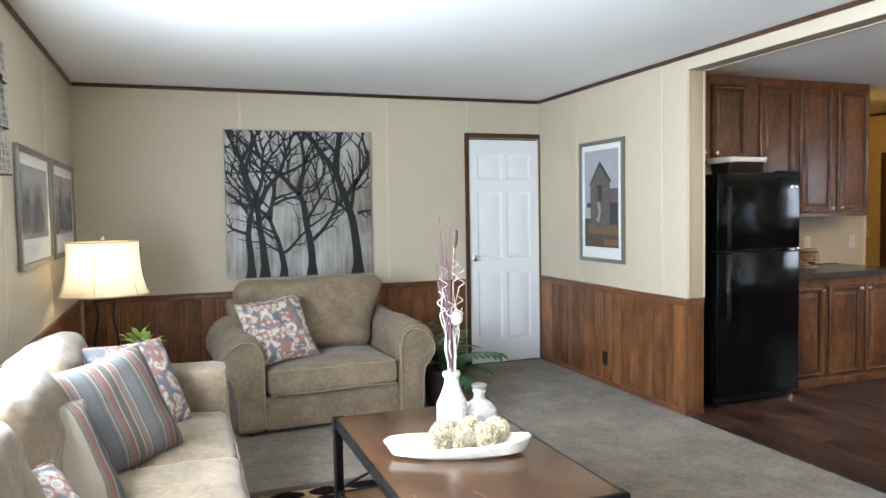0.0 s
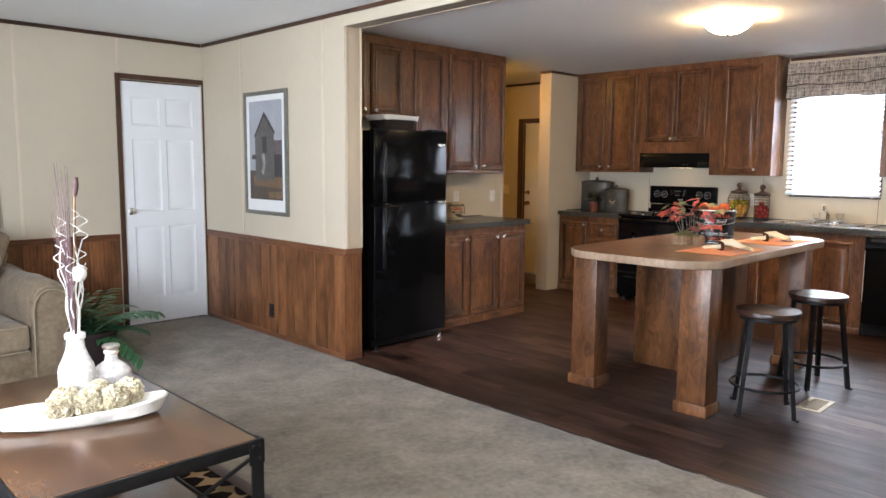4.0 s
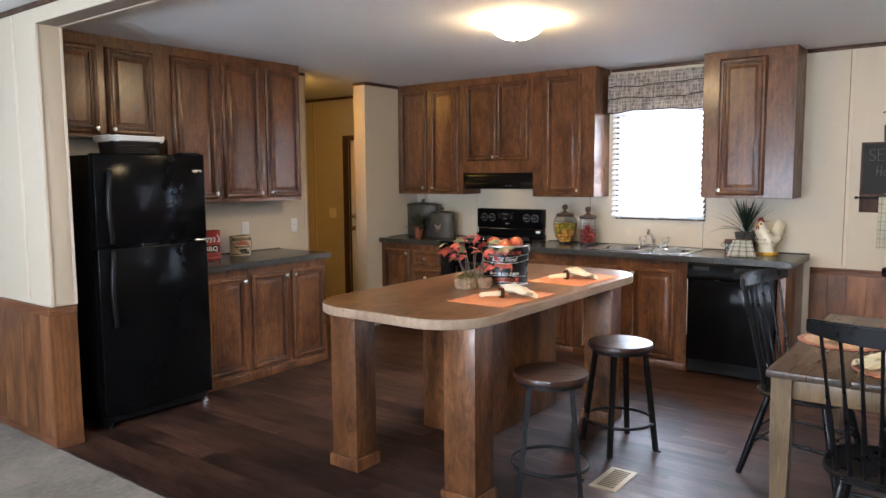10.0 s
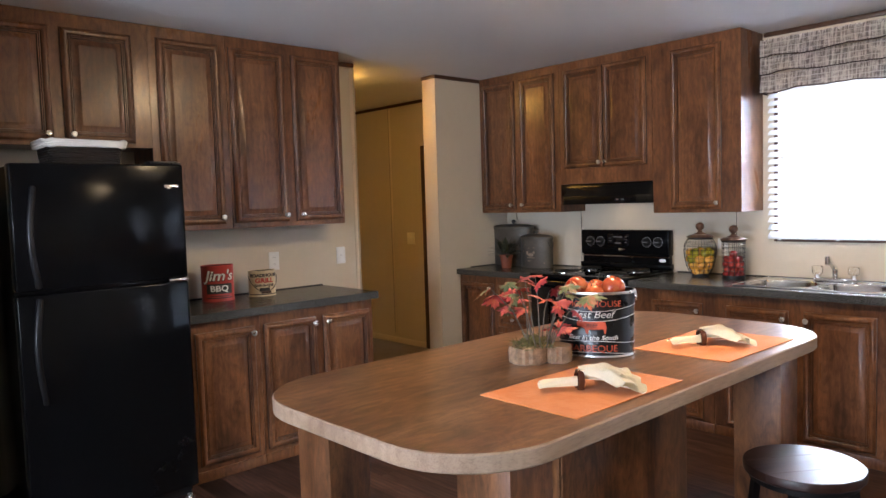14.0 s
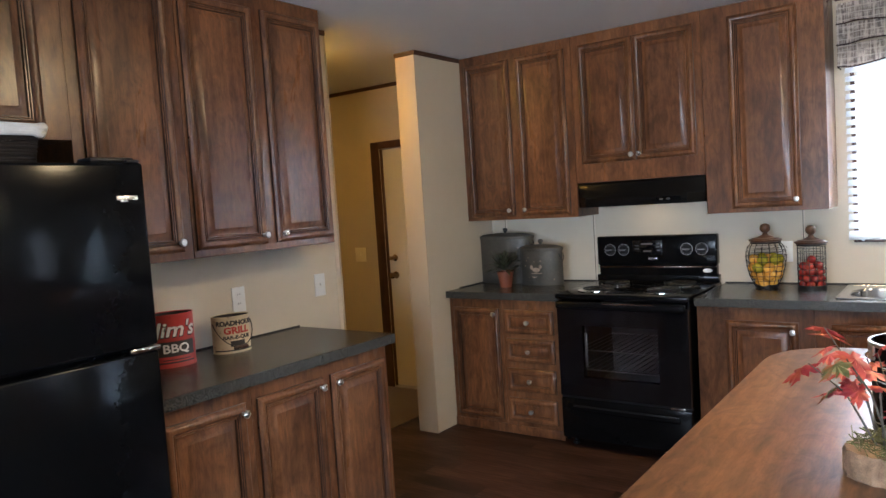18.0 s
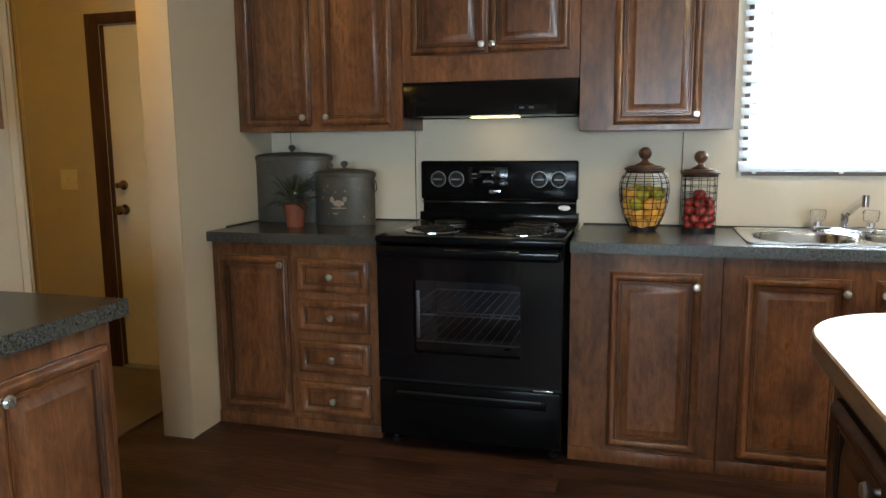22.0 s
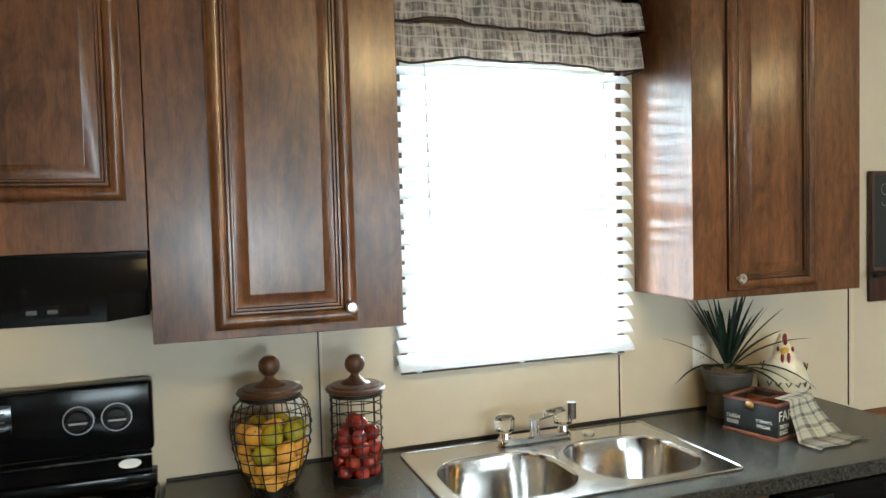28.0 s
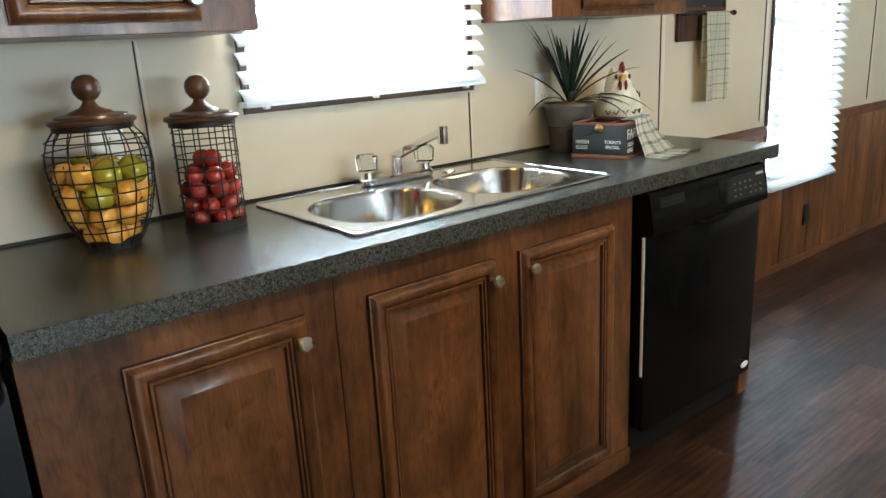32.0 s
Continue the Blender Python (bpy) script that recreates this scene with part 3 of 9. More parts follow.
def window(name, y0, y1, z0, z1, label, wall=X1, out=1):
    w = thing(name, (0, 0, 0), label, "window", kind="structure")
    a, b = sorted((wall + out * 0.06, wall + out * 0.10))
    bmf = bmesh.new()
    for q in ((y0, y0 + 0.04, z0, z1), (y1 - 0.04, y1, z0, z1), (y0 + 0.04, y1 - 0.04, z0, z0 + 0.04), (y0 + 0.04, y1 - 0.04, z1 - 0.04, z1), (y0 + 0.04, y1 - 0.04, (z0 + z1) / 2 - 0.02, (z0 + z1) / 2 + 0.02)):
        add_box(bmf, a, b, *q)
    part("window_frame", bmf, FRAMEV, w)
    for c, d in ((z0 + 0.04, (z0 + z1) / 2 - 0.02), ((z0 + z1) / 2 + 0.02, z1 - 0.04)):
        p = part("pane", box((a + b) / 2 - 0.002, (a + b) / 2 + 0.002, y0 + 0.04, y1 - 0.04, c, d), PANE, w)
        p.visible_shadow = False
    s0, s1 = sorted((wall - out * 0.02, wall + out * 0.058))
    bms = bmesh.new()
    t0, t1 = sorted((wall - out * 0.012, wall - out * 0.0005))
    add_box(bms, t0, t1, y0 - 0.02, y0, z0 - 0.018, z1 + 0.03)
    add_box(bms, t0, t1, y1, y1 + 0.02, z0 - 0.018, z1 + 0.03)
    add_box(bms, t0, t1, y0, y1, z1, z1 + 0.03)
    add_box(bms, t0, t1, y0, y1, z0 - 0.018, z0)
    part("casing", bms, TRIM, w, "dark wooden casing")
    return w


window_1 = window("window_1", 1.746, 2.496, 1.154, 2.10, "kitchen window over the sink, bright daylight behind blinds")
window_2 = window("window_2", -0.845, -0.19, 0.50, 2.10, "tall dining window with bright daylight behind blinds")
window_3 = window("window_3", -3.50, -2.50, 0.52, 2.10, "tall window with daylight at the far end of the dining side")
window_4 = window("window_4", 1.70, 3.30, 0.90, 2.10, "living room window behind the sofa", X0, -1)
# out of view: an opening added for its brightening lamp
window_5 = window("window_5", -0.55, 1.25, 0.85, 2.15, "unseen living room window added for more daylight", X0, -1)
HAZE = glow("bright_sky_haze", (0.93, 0.97, 1.0), 3.0)
solid("backdrop", box(9.4, 9.42, -9.0, 6.0, -5.0, 4.2), HAZE, "bright white daylight outside the windows", "sky", kind="structure")
solid("backdrop", box(-2.72, -2.70, -5.0, 6.0, -5.0, 4.2), HAZE, "bright white daylight outside the windows", "sky", kind="structure")


def blind(name, y0, y1, z0, z1, x, label):
    b = thing(name, (x, (y0 + y1) / 2, z0), label, "blind")
    w = y1 - y0
    n = int((z1 - z0) / 0.0445)
    bm = bmesh.new()
    prof = [(-0.025, -0.0005), (-0.013, 0.0025), (0, 0.0035), (0.013, 0.0025), (0.025, -0.0005)]
    loops = [[(px, y, pz) for px, pz in prof] + [(px, y, pz - 0.0022) for px, pz in reversed(prof)] for y in (-w / 2, w / 2)]
    add_loft(bm, loops)
    bmesh.ops.recalc_face_normals(bm, faces=bm.faces[:])
    first = None
    for k in range(n):
        z = 0.03 + k * (z1 - z0 - 0.06) / (n - 1)
        if first is None:
            ob = first = part("slat", bm, SLAT, b)
        else:
            ob = new("slat", first.data)
            ob.parent = b
        ob.location = (0, 0, z)
        ob.rotation_euler = (0, radians(-38), 0)
    part("bottom_rail", box(-0.024, 0.024, -w / 2, w / 2, 0.0, 0.014, 0.003), SLAT, b, "white bottom rail")
    part("head_rail", box(-0.028, 0.028, -w / 2, w / 2, z1 - z0 - 0.03, z1 - z0 + 0.01, 0.002), WHITE, b)
    for y in (-w * 0.42, 0, w * 0.42):
        part("cord", tube([(0.0255, y, 0.01), (0.0255, y, z1 - z0 - 0.02)], 0.0009, 5), WHITE, b)
        part("cord_button", box(-0.008, 0.008, y - 0.008, y + 0.008, -0.008, -0.0005, 0.002), FRAMEV, b)
    part("wand", tube([(-0.032, w * 0.38, z1 - z0 - 0.05), (-0.034, w * 0.375, (z1 - z0) * 0.45)], 0.003, 6), FRAMEV, b)
    return b


blind("window_blind", 1.722, 2.535, 1.155, 2.13, X1 - 0.045, "white horizontal slat blind in the kitchen window")
blind("window_blind", -0.865, -0.158, 0.482, 2.13, X1 - 0.045, "long white horizontal slat blind in the dining window")


def cloth_weave(name, base, dark, light):
    """Upright dark dashes on a pale ground, crossed by thin pale threads."""
    m, t, b = nodes_of(name)
    a = noise_tex(t, mapped(t, (1, 105, 11)), 1.0, 2, 0.6)
    c = noise_tex(t, mapped(t, (1, 24, 60)), 1.0, 2, 0.6)
    n = noise_tex(t, mapped(t, (1, 500, 500)), 1.0, 2)
    f = math_node(t, "ADD", math_node(t, "MULTIPLY", a, 0.66), math_node(t, "MULTIPLY", c, 0.34))
    col = ramp(t, f, [(0.41, dark), (0.46, [x * 0.5 + y * 0.5 for x, y in zip(dark, base)]), (0.51, base), (0.60, light)])
    sp = t.nodes.new("ShaderNodeSeparateXYZ")
    link(t, mapped(t, (1, 24, 31), False), sp.inputs[0])
    for axis, wide, amount in (("Z", 0.13, 0.75), ("Y", 0.10, 0.45)):
        line = ramp(t, math_node(t, "FRACT", sp.outputs[axis]), [(0.0, amount), (wide, amount), (wide + 0.03, 0.0), (0.97, 0.0), (1.0, amount)])
        col = mix(t, line, col, light)
    col = mix(t, 0.3, col, ramp(t, n, [(0.3, [x * 0.7 for x in base]), (0.7, light)]))
    link(t, col, b.inputs["Base Color"])
    b.inputs["Roughness"].default_value = 0.9
    bump(t, b, n, 0.3, 0.001)
    return m


VAL = cloth_weave("valance_cloth", (0.46, 0.40, 0.35), (0.075, 0.050, 0.047), (0.82, 0.76, 0.69))
PIPE = plain("valance_piping", (0.035, 0.018, 0.016), 0.8)


def valance(y0, y1, z0, z1, x, label, out=-1, ruffle=0.010, back=0.068):
    """Three overlapping tiers of cloth that return to the wall at both ends."""
    v = thing("valance", (x, (y0 + y1) / 2, z0), label, "valance")
    w, n = y1 - y0, 48
    tiers = 3
    hh = (z1 - z0) / tiers
    for k in range(tiers):
        zb, zt = z1 - z0 - (k + 1) * hh, z1 - z0 - k * hh
        bm = bmesh.new()
        loops = []
        edge = []
        for j in range(9):
            f = j / 8
            row = []
            for i in range(n + 1):
                u = i / n
                sag = (0.007 * math.sin(u * 7 + k * 2) + 0.005 * math.sin(u * 17 + k)) * (1 - f)
                d = 0.018 + 0.020 * (1 - f) ** 0.6 + ruffle * (1 - f) * math.sin(u * 23 + k * 1.3) + 0.006 * math.sin(u * 51 + k)
                row.append((out * (d + 0.004 * (tiers - k)), (u - 0.5) * w, zb + (zt - zb) * f + sag))
            row = [(-out * back, row[0][1], row[0][2])] + row + [(-out * back, row[-1][1], row[-1][2])]
            loops.append(row)
            if j == 0:
                edge = row
        vs = [[bm.verts.new(p) for p in r] for r in loops]
        for a, b in zip(vs, vs[1:]):
            for i in range(n + 2):
                bm.faces.new((a[i], a[i + 1], b[i + 1], b[i]))
        bmesh.ops.solidify(bm, geom=bm.faces[:], thickness=0.003)
        part("tier", bm, VAL, v)
        part("piping", tube(edge, 0.0035, 6), PIPE, v, "dark piping along the hem")
    part("mounting_board", box(min(0, out * 0.03), max(0, out * 0.03), -w / 2 + 0.004, w / 2 - 0.004, z1 - z0 - 0.02, z1 - z0, 0.001), VAL, v)
    return v


valance(1.71, 2.56, 2.075, 2.395, X1 - 0.072, "brown and cream woven three-tier valance over the kitchen window")
valance(-0.915, -0.11, 1.71, 2.17, X1 - 0.072, "brown and cream woven three-tier valance over the dining window")
valance(1.55, 3.50, 1.63, 2.20, X0 + 0.02, "brown and cream woven valance over the living room window", 1, back=0.016)


# ---- doors ----
def recessed_door(name, w, h, t, parent, panels, m_, label=""):
    """A moulded door leaf: local x across, y out of the face, z up."""
    bm = bmesh.new()
    add_box(bm, 0, w, -t, -0.0105, 0, h)
    xs = sorted({0, w} | {a for p in panels for a in p[:2]})
    zs = sorted({0, h} | {a for p in panels for a in p[2:]})
    inside = lambda x, z: any(p[0] < x < p[1] and p[2] < z < p[3] for p in panels)
    for xa, xb in zip(xs, xs[1:]):
        for za, zb in zip(zs, zs[1:]):
            if not inside((xa + xb) / 2, (za + zb) / 2):
                vs = [bm.verts.new((x, 0, z)) for x, z in ((xa, za), (xb, za), (xb, zb), (xa, zb))]
                bm.faces.new(vs)
    for a, b, c, d in panels:
        lev = ((0, 0), (0.012, -0.0085), (0.024, -0.0085), (0.050, -0.001))
        add_loft(bm, [[(a + i, y, c + i), (b - i, y, c + i), (b - i, y, d - i), (a + i, y, d - i)] for i, y in lev], False, True)
    for e in ((0, 0, h), (w, 0, h)):
        x = e[0]
        bm.faces.new([bm.verts.new(p) for p in ((x, 0, 0), (x, -0.0105, 0), (x, -0.0105, h), (x, 0, h))])
    bm.faces.new([bm.verts.new(p) for p in ((0, 0, h), (w, 0, h), (w, -0.0105, h), (0, -0.0105, h))])
    bmesh.ops.recalc_face_normals(bm, faces=bm.faces[:])
    bm.transform(Matrix.Scale(-1, 4, (0, 1, 0)))
    bmesh.ops.reverse_faces(bm, faces=bm.faces[:])
    return part(name, bm, m_, parent, label)


door_1 = thing("door_1", (2.475, YN + 0.012, 0.012), "closed white six-panel interior door in dark wood casing", "door", kind="structure")
pw = 0.245
recessed_door("door_leaf", 0.71, 2.075, 0.035, door_1, [(x, x + pw, a, b) for x in (0.085, 0.38) for a, b in ((0.22, 0.85), (0.98, 1.60), (1.71, 1.95))], plain("door_white", (0.86, 0.87, 0.88), 0.35, 0, 0.02, 6, 0.05, 200))
bm2 = lathe([(0, -0.006), (0.030, -0.004), (0.031, 0.0), (0.012, 0.008), (0.011, 0.03), (0.024, 0.040), (0.027, 0.052), (0.02, 0.063), (0, 0.066)], 20)
bm2.transform(pose(0.058, 0, 0.985, 90))
part("door_knob", bm2, NICKEL, door_1, "round satin nickel knob")
bm = bmesh.new()
for q in ((2.432, 2.472, 0, 2.145), (3.187, 3.199, 0, 2.145)):
    add_box(bm, q[0], q[1], YN - 0.014, YN - 0.0005, q[2], q[3], 0.003)
add_box(bm, 2.4725, 3.1865, YN - 0.014, YN - 0.0005, 2.102, 2.145, 0.003)
add_box(bm, 2.4755, 3.1845, YN + 0.048, YN + 0.06, 0, 2.1)
solid("door_casing", bm, TRIM, "dark wood casing round the white door", "trim", kind="structure")

door_2 = thing("door_2", (X1 + 0.02, 5.85, 0.02), "closed cream outer door with brass knob and deadbolt in dark casing", "door", kind="structure")
bm = box(0, 0.045, -0.86, 0, 0, 1.925, 0.002)
part("door_leaf", bm, plain("cream_door", (0.72, 0.66, 0.52), 0.4, 0, 0.02, 5, 0.04, 200), door_2)
BRASS = plain("aged_brass", (0.30, 0.20, 0.09), 0.3, 1.0, 0.1, 20)
for z, r in ((0.91, 0.028), (1.05, 0.026)):
    k = lathe([(0, -0.004), (r, -0.003), (r + 0.002, 0.004), (0.013, 0.010), (0.012, 0.03), (0.026 if z < 1 else 0.016, 0.042), (0.026 if z < 1 else 0.016, 0.056), (0, 0.064)], 20)
    k.transform(pose(-0.001, -0.075, z, 0, -90, 0))
    part("door_knob" if z < 1 else "deadbolt", k, BRASS, door_2, "aged brass")
bm = bmesh.new()
add_box(bm, X1 - 0.014, X1 - 0.0005, 5.852, 5.935, 0, 2.01, 0.003)
add_box(bm, X1 - 0.014, X1 - 0.0005, 4.968, 4.9695, 0, 2.01, 0.003)
add_box(bm, X1 - 0.014, X1 - 0.0005, 4.9705, 5.8515, 1.952, 2.01, 0.003)
add_box(bm, X1, X1 + 0.07, 5.837, 5.8495, 0, 1.95)
solid("door_casing", bm, TRIM, "dark wood casing round the outer door", "trim", kind="structure")
solid("threshold", box(X1 - 0.03, X1 + 0.1, 4.972, 5.836, -0.008, 0.018, 0.004), plain("aluminium", (0.5, 0.48, 0.44), 0.35, 0.9), "worn metal threshold of the outer door", "trim", kind="structure")
solid("hall_baseboard", box(X1 - 0.013, X1 - 0.0005, 5.936, YH, 0, 0.06, 0.004), BATTEN, "low beige base strip in the hall", "trim", kind="structure")
solid("hall_carpet", box(6.2, 7.44, 5.15, 6.9, -0.0005, 0.012, 0.004), fabric("hall_carpet_pile", (0.075, 0.050, 0.030), (0.130, 0.092, 0.056), 1.0, 300), "brown carpet by the outer door", "carpet")


# ---- cabinets ----
def add_panel_door(bm, w, h, drawer=False):
    """A raised-panel front standing in the xz plane, its face towards -y, lower left corner at the origin."""
    if drawer:
        lev = ((0, 0, 0), (0, .010, 1), (.002, .0105, 0), (.004, .0125, 0), (.009, .0175, 0), (.015, .0205, 0), (.021, .0205, 0), (.028, .0180, 0), (.034, .0150, 0), (.036, .0110, 1), (.038, .0145, 0), (.043, .0145, 0), (.045, .0095, 1), (.049, .0095, 0), (.054, .0125, 0))
    else:
        lev = ((0, 0, 0), (0, .010, 1), (.002, .0105, 0), (.004, .0130, 0), (.008, .0185, 0), (.014, .0225, 0), (.020, .0225, 0), (.027, .0195, 0), (.033, .0155, 0), (.035, .0110, 1), (.037, .0150, 0), (.042, .0150, 0),
               (.044, .0105, 1), (.046, .0130, 0), (.050, .0130, 0), (.052, .0050, 1), (.056, .0050, 0), (.079, .0155, 0), (.0805, .0165, 0), (.084, .0165, 0))
    loops = [[(i, -y, i), (w - i, -y, i), (w - i, -y, h - i), (i, -y, h - i)] for i, y, g in lev]
    rings = [[bm.verts.new(p) for p in l] for l in loops]
    for (q, r), (_, _, g) in zip(zip(rings, rings[1:]), lev[1:]):
        for k in range(4):
            bm.faces.new((q[k], q[(k + 1) % 4], r[(k + 1) % 4], r[k])).material_index = g
    bm.faces.new(rings[-1])
    bm.faces.new(list(reversed(rings[0])))
    return bm


KNOB = lathe([(0, 0), (0.008, 0), (0.0055, 0.004), (0.005, 0.012), (0.009, 0.017), (0.0145, 0.020), (0.0155, 0.024), (0.012, 0.029), (0, 0.031)], 18)
KNOB.transform(pose(0, 0, 0, 90, 0, 0))
KNOB_MESH = bpy.data.meshes.new("knob")
KNOB.to_mesh(KNOB_MESH)
KNOB.free()
KNOB_MESH.materials.append(plain("knob_nickel", (0.74, 0.72, 0.68), 0.30, 0.90, 0.05, 20))
for p_ in KNOB_MESH.polygons:
    p_.use_smooth = True
KNOB_MESH.set_sharp_from_angle(angle=radians(40))
DOORS = {}


def cabinet_front(cab, x, z, w, h, knob=None, drawer=False):
    """A door or drawer front on a cabinet whose face is its local plane y = 0."""
    key = (round(w, 3), round(h, 3), drawer)
    name = "drawer_front" if drawer else "door"
    if key not in DOORS:
        ob = part(name, add_panel_door(bmesh.new(), w, h, drawer), [CAB, GLAZE], cab)
        DOORS[key] = ob.data
    else:
        ob = new(name, DOORS[key])
        ob.parent = cab
    ob.location = (x, -0.001, z)
    if knob:
        k = new("knob", KNOB_MESH)
        k.parent = ob
        k.location = (knob[0], -0.0195, knob[1])
        k["label"] = "round satin nickel knob"
    return ob


def cabinet(m, w, d, h, label, fronts, group, feet=True, name="base_cabinet", hollow=False):
    """A cabinet: local x along its face, y back into it, z up."""
    c = thing(name, m, label, "cabinet", group)
    if hollow:
        part("face_frame", box(0.0006, w - 0.0006, 0, 0.018, 0, h, 0.0015, 1), CAB, c)
        part("body", box(0.0006, w - 0.0006, 0.0185, d, 0, h - 0.2), CAB, c)
    else:
        part("body", box(0.0006, w - 0.0006, 0, d, 0, h, 0.0015, 1), CAB, c)
    if feet:
        part("base_strip", box(0.0008, w - 0.0008, -0.009, -0.0005, 0, 0.058, 0.003), CAB, c)
    for f in fronts:
        cabinet_front(c, *f)
    return c


DW_, BH = 0.345, 0.715
GB, GU = "base cabinets", "wall cabinets"
# along the kitchen wall (faces towards -y)
FL = 4.22
cabinet(pose(4.275, FL, 0), 0.455, 0.60, 0.862, "brown raised-panel base cabinet with one door beside the refrigerator", [(0.075, 0.085, DW_, BH, (DW_ - 0.022, BH - 0.035))], GB)
cabinet(pose(4.73, FL, 0), 0.785, 0.60, 0.862, "brown raised-panel base cabinet with two doors", [(0.02, 0.085, DW_, BH, (DW_ - 0.022, BH - 0.035)), (0.412, 0.085, DW_, BH, (0.022, BH - 0.035))], GB)
FU = 4.54
UZ = 1.335
UH = H - 0.002 - UZ
cabinet(pose(XM1 + 0.002, FU, 1.795), 0.975, 0.28, H - 0.002 - 1.795, "brown raised-panel wall cabinet with two short doors over the refrigerator", [(0.14, 0.022, DW_, 0.57, (DW_ - 0.03, 0.035)), (0.54, 0.022, DW_, 0.57, (0.03, 0.035))], GU, False, "wall_cabinet")
cabinet(pose(4.31, FU, UZ), 0.45, 0.28, UH, "brown raised-panel wall cabinet with one door", [(0.045, 0.03, DW_ + 0.015, 1.03, (DW_ - 0.012, 0.04))], GU, False, "wall_cabinet")
cabinet(pose(4.761, FU, UZ), 0.80, 0.28, UH, "brown raised-panel wall cabinet with two doors", [(0.015, 0.03, DW_ + 0.015, 1.03, (DW_ - 0.012, 0.04)), (0.43, 0.03, DW_ + 0.01, 1.03, (0.03, 0.04))], GU, False, "wall_cabinet")


# along the outer wall (faces towards -x; local x runs to -y)
def east(y, z, face):
    return pose(face, y, z, 0, 0, -90)


FX = 6.877
ED = X1 - FX - 0.001
cabinet(east(YK - 0.002, 0, FX), 0.40, ED, 0.862, "brown raised-panel base cabinet with one door beside the partition", [(0.035, 0.085, DW_, BH, (DW_ - 0.022, BH - 0.035))], GB)
cabinet(east(4.418, 0, FX), 0.41, ED, 0.862, "brown raised-panel base cabinet with four drawers beside the stove", [(0.025, 0.645, 0.34, 0.150, (0.17, 0.075), True), (0.025, 0.467, 0.34, 0.146, (0.17, 0.073), True), (0.025, 0.279, 0.34, 0.146, (0.17, 0.073), True), (0.025, 0.085, 0.34, 0.150, (0.17, 0.075), True)], GB)
cabinet(east(3.198, 0, FX), 0.568, ED, 0.862, "brown raised-panel base cabinet with one door between stove and sink", [(0.152, 0.075, DW_, BH, (DW_ - 0.022, BH - 0.045))], GB)
cabinet(east(2.63, 0, FX), 0.97, ED, 0.862, "brown raised-panel sink cabinet with two doors", [(0.075, 0.075, 0.36, BH, (0.36 - 0.022, BH - 0.045)), (0.515, 0.075, 0.36, BH, (0.022, BH - 0.045))], GB, hollow=True)
ep = thing("base_cabinet", (6.875, 0.965, 0), "narrow brown filler cabinet beside the dishwasher", "cabinet", GB)
part("end_panel", box(0, X1 - 6.876, 0, 0.057, 0, 0.862, 0.002), CAB, ep)
UX = 7.16
UD = X1 - UX - 0.001
cabinet(east(YK - 0.002, 1.35, UX), 0.832, UD, H - 0.002 - 1.35, "brown raised-panel wall cabinet with two doors beside the partition", [(0.04, 0.022, DW_, 1.025, (DW_ - 0.03, 0.04)), (0.44, 0.022, DW_, 1.025, (0.03, 0.04))], GU, False, "wall_cabinet")
cabinet(east(3.985, 1.556, UX), 0.784, UD, H - 0.002 - 1.556, "brown raised-panel wall cabinet with two short doors over the range hood", [(0.045, 0.115, DW_, 0.725, (DW_ - 0.02, 0.035)), (0.398, 0.115, DW_, 0.725, (0.02, 0.035))], GU, False, "wall_cabinet")
cabinet(east(3.20, 1.335, UX), 0.61, UD, H - 0.002 - 1.335, "brown raised-panel wall cabinet with one door beside the sink window", [(0.14, 0.022, DW_, 1.04, (DW_ - 0.02, 0.04))], GU, False, "wall_cabinet")
cabinet(east(1.675, 1.342, UX), 0.672, UD, H - 0.002 - 1.342, "brown raised-panel wall cabinet with one door over the dishwasher", [(0.125, 0.022, DW_, 1.04, (0.022, 0.04))], GU, False, "wall_cabinet")

# ---- counters ----
CZ0, CZ1 = 0.864, 0.905


def counter(name, boxes, label):
    c = thing(name, (0, 0, 0), label, "countertop")
    bm = bmesh.new()
    for b in boxes[1:]:
        add_box(bm, *b, CZ0, CZ1)
    part("top", bm, COUNTER, c)
    part("edge_band", box(*boxes[0], CZ0 - 0.003, CZ1, 0.0012, 1), COUNTER, c, "speckled front edge")
    return c


counter("countertop", [(4.275, 5.54, 4.178, 4.188), (4.275, 5.54, 4.1882, YK - 0.001)], "dark speckled laminate counter beside the refrigerator")
counter("countertop", [(6.838, 6.848, 4.004, YK - 0.001), (6.8482, X1 - 0.001, 4.004, YK - 0.001)], "dark speckled laminate counter beside the stove")
counter("countertop", [(6.838, 6.848, 0.925, 3.198), (6.8482, 6.9448, 0.925, 3.198), (6.9448, 7.395, 0.925, 1.745), (6.9448, 7.395, 2.50, 3.198), (7.395, X1 - 0.001, 0.925, 3.198)], "long dark speckled laminate counter with a sink")
CAULK = plain("counter_seam", (0.02, 0.018, 0.016), 0.6)
for b in ((4.275, 5.54, YK - 0.006, YK - 0.0015), (7.0, X1 - 0.01, YK - 0.006, YK - 0.0015)):
    solid("counter_seam", box(*b, CZ1, CZ1 + 0.007), CAULK, "dark joint strip behind the counter", "trim", "counter joint strips", "structure")
for b in ((X1 - 0.006, X1 - 0.0015, 4.004, YK - 0.007), (X1 - 0.006, X1 - 0.0015, 0.925, 3.198)):
    solid("counter_seam", box(*b, CZ1, CZ1 + 0.007), CAULK, "dark joint strip behind the counter", "trim", "counter joint strips", "structure")

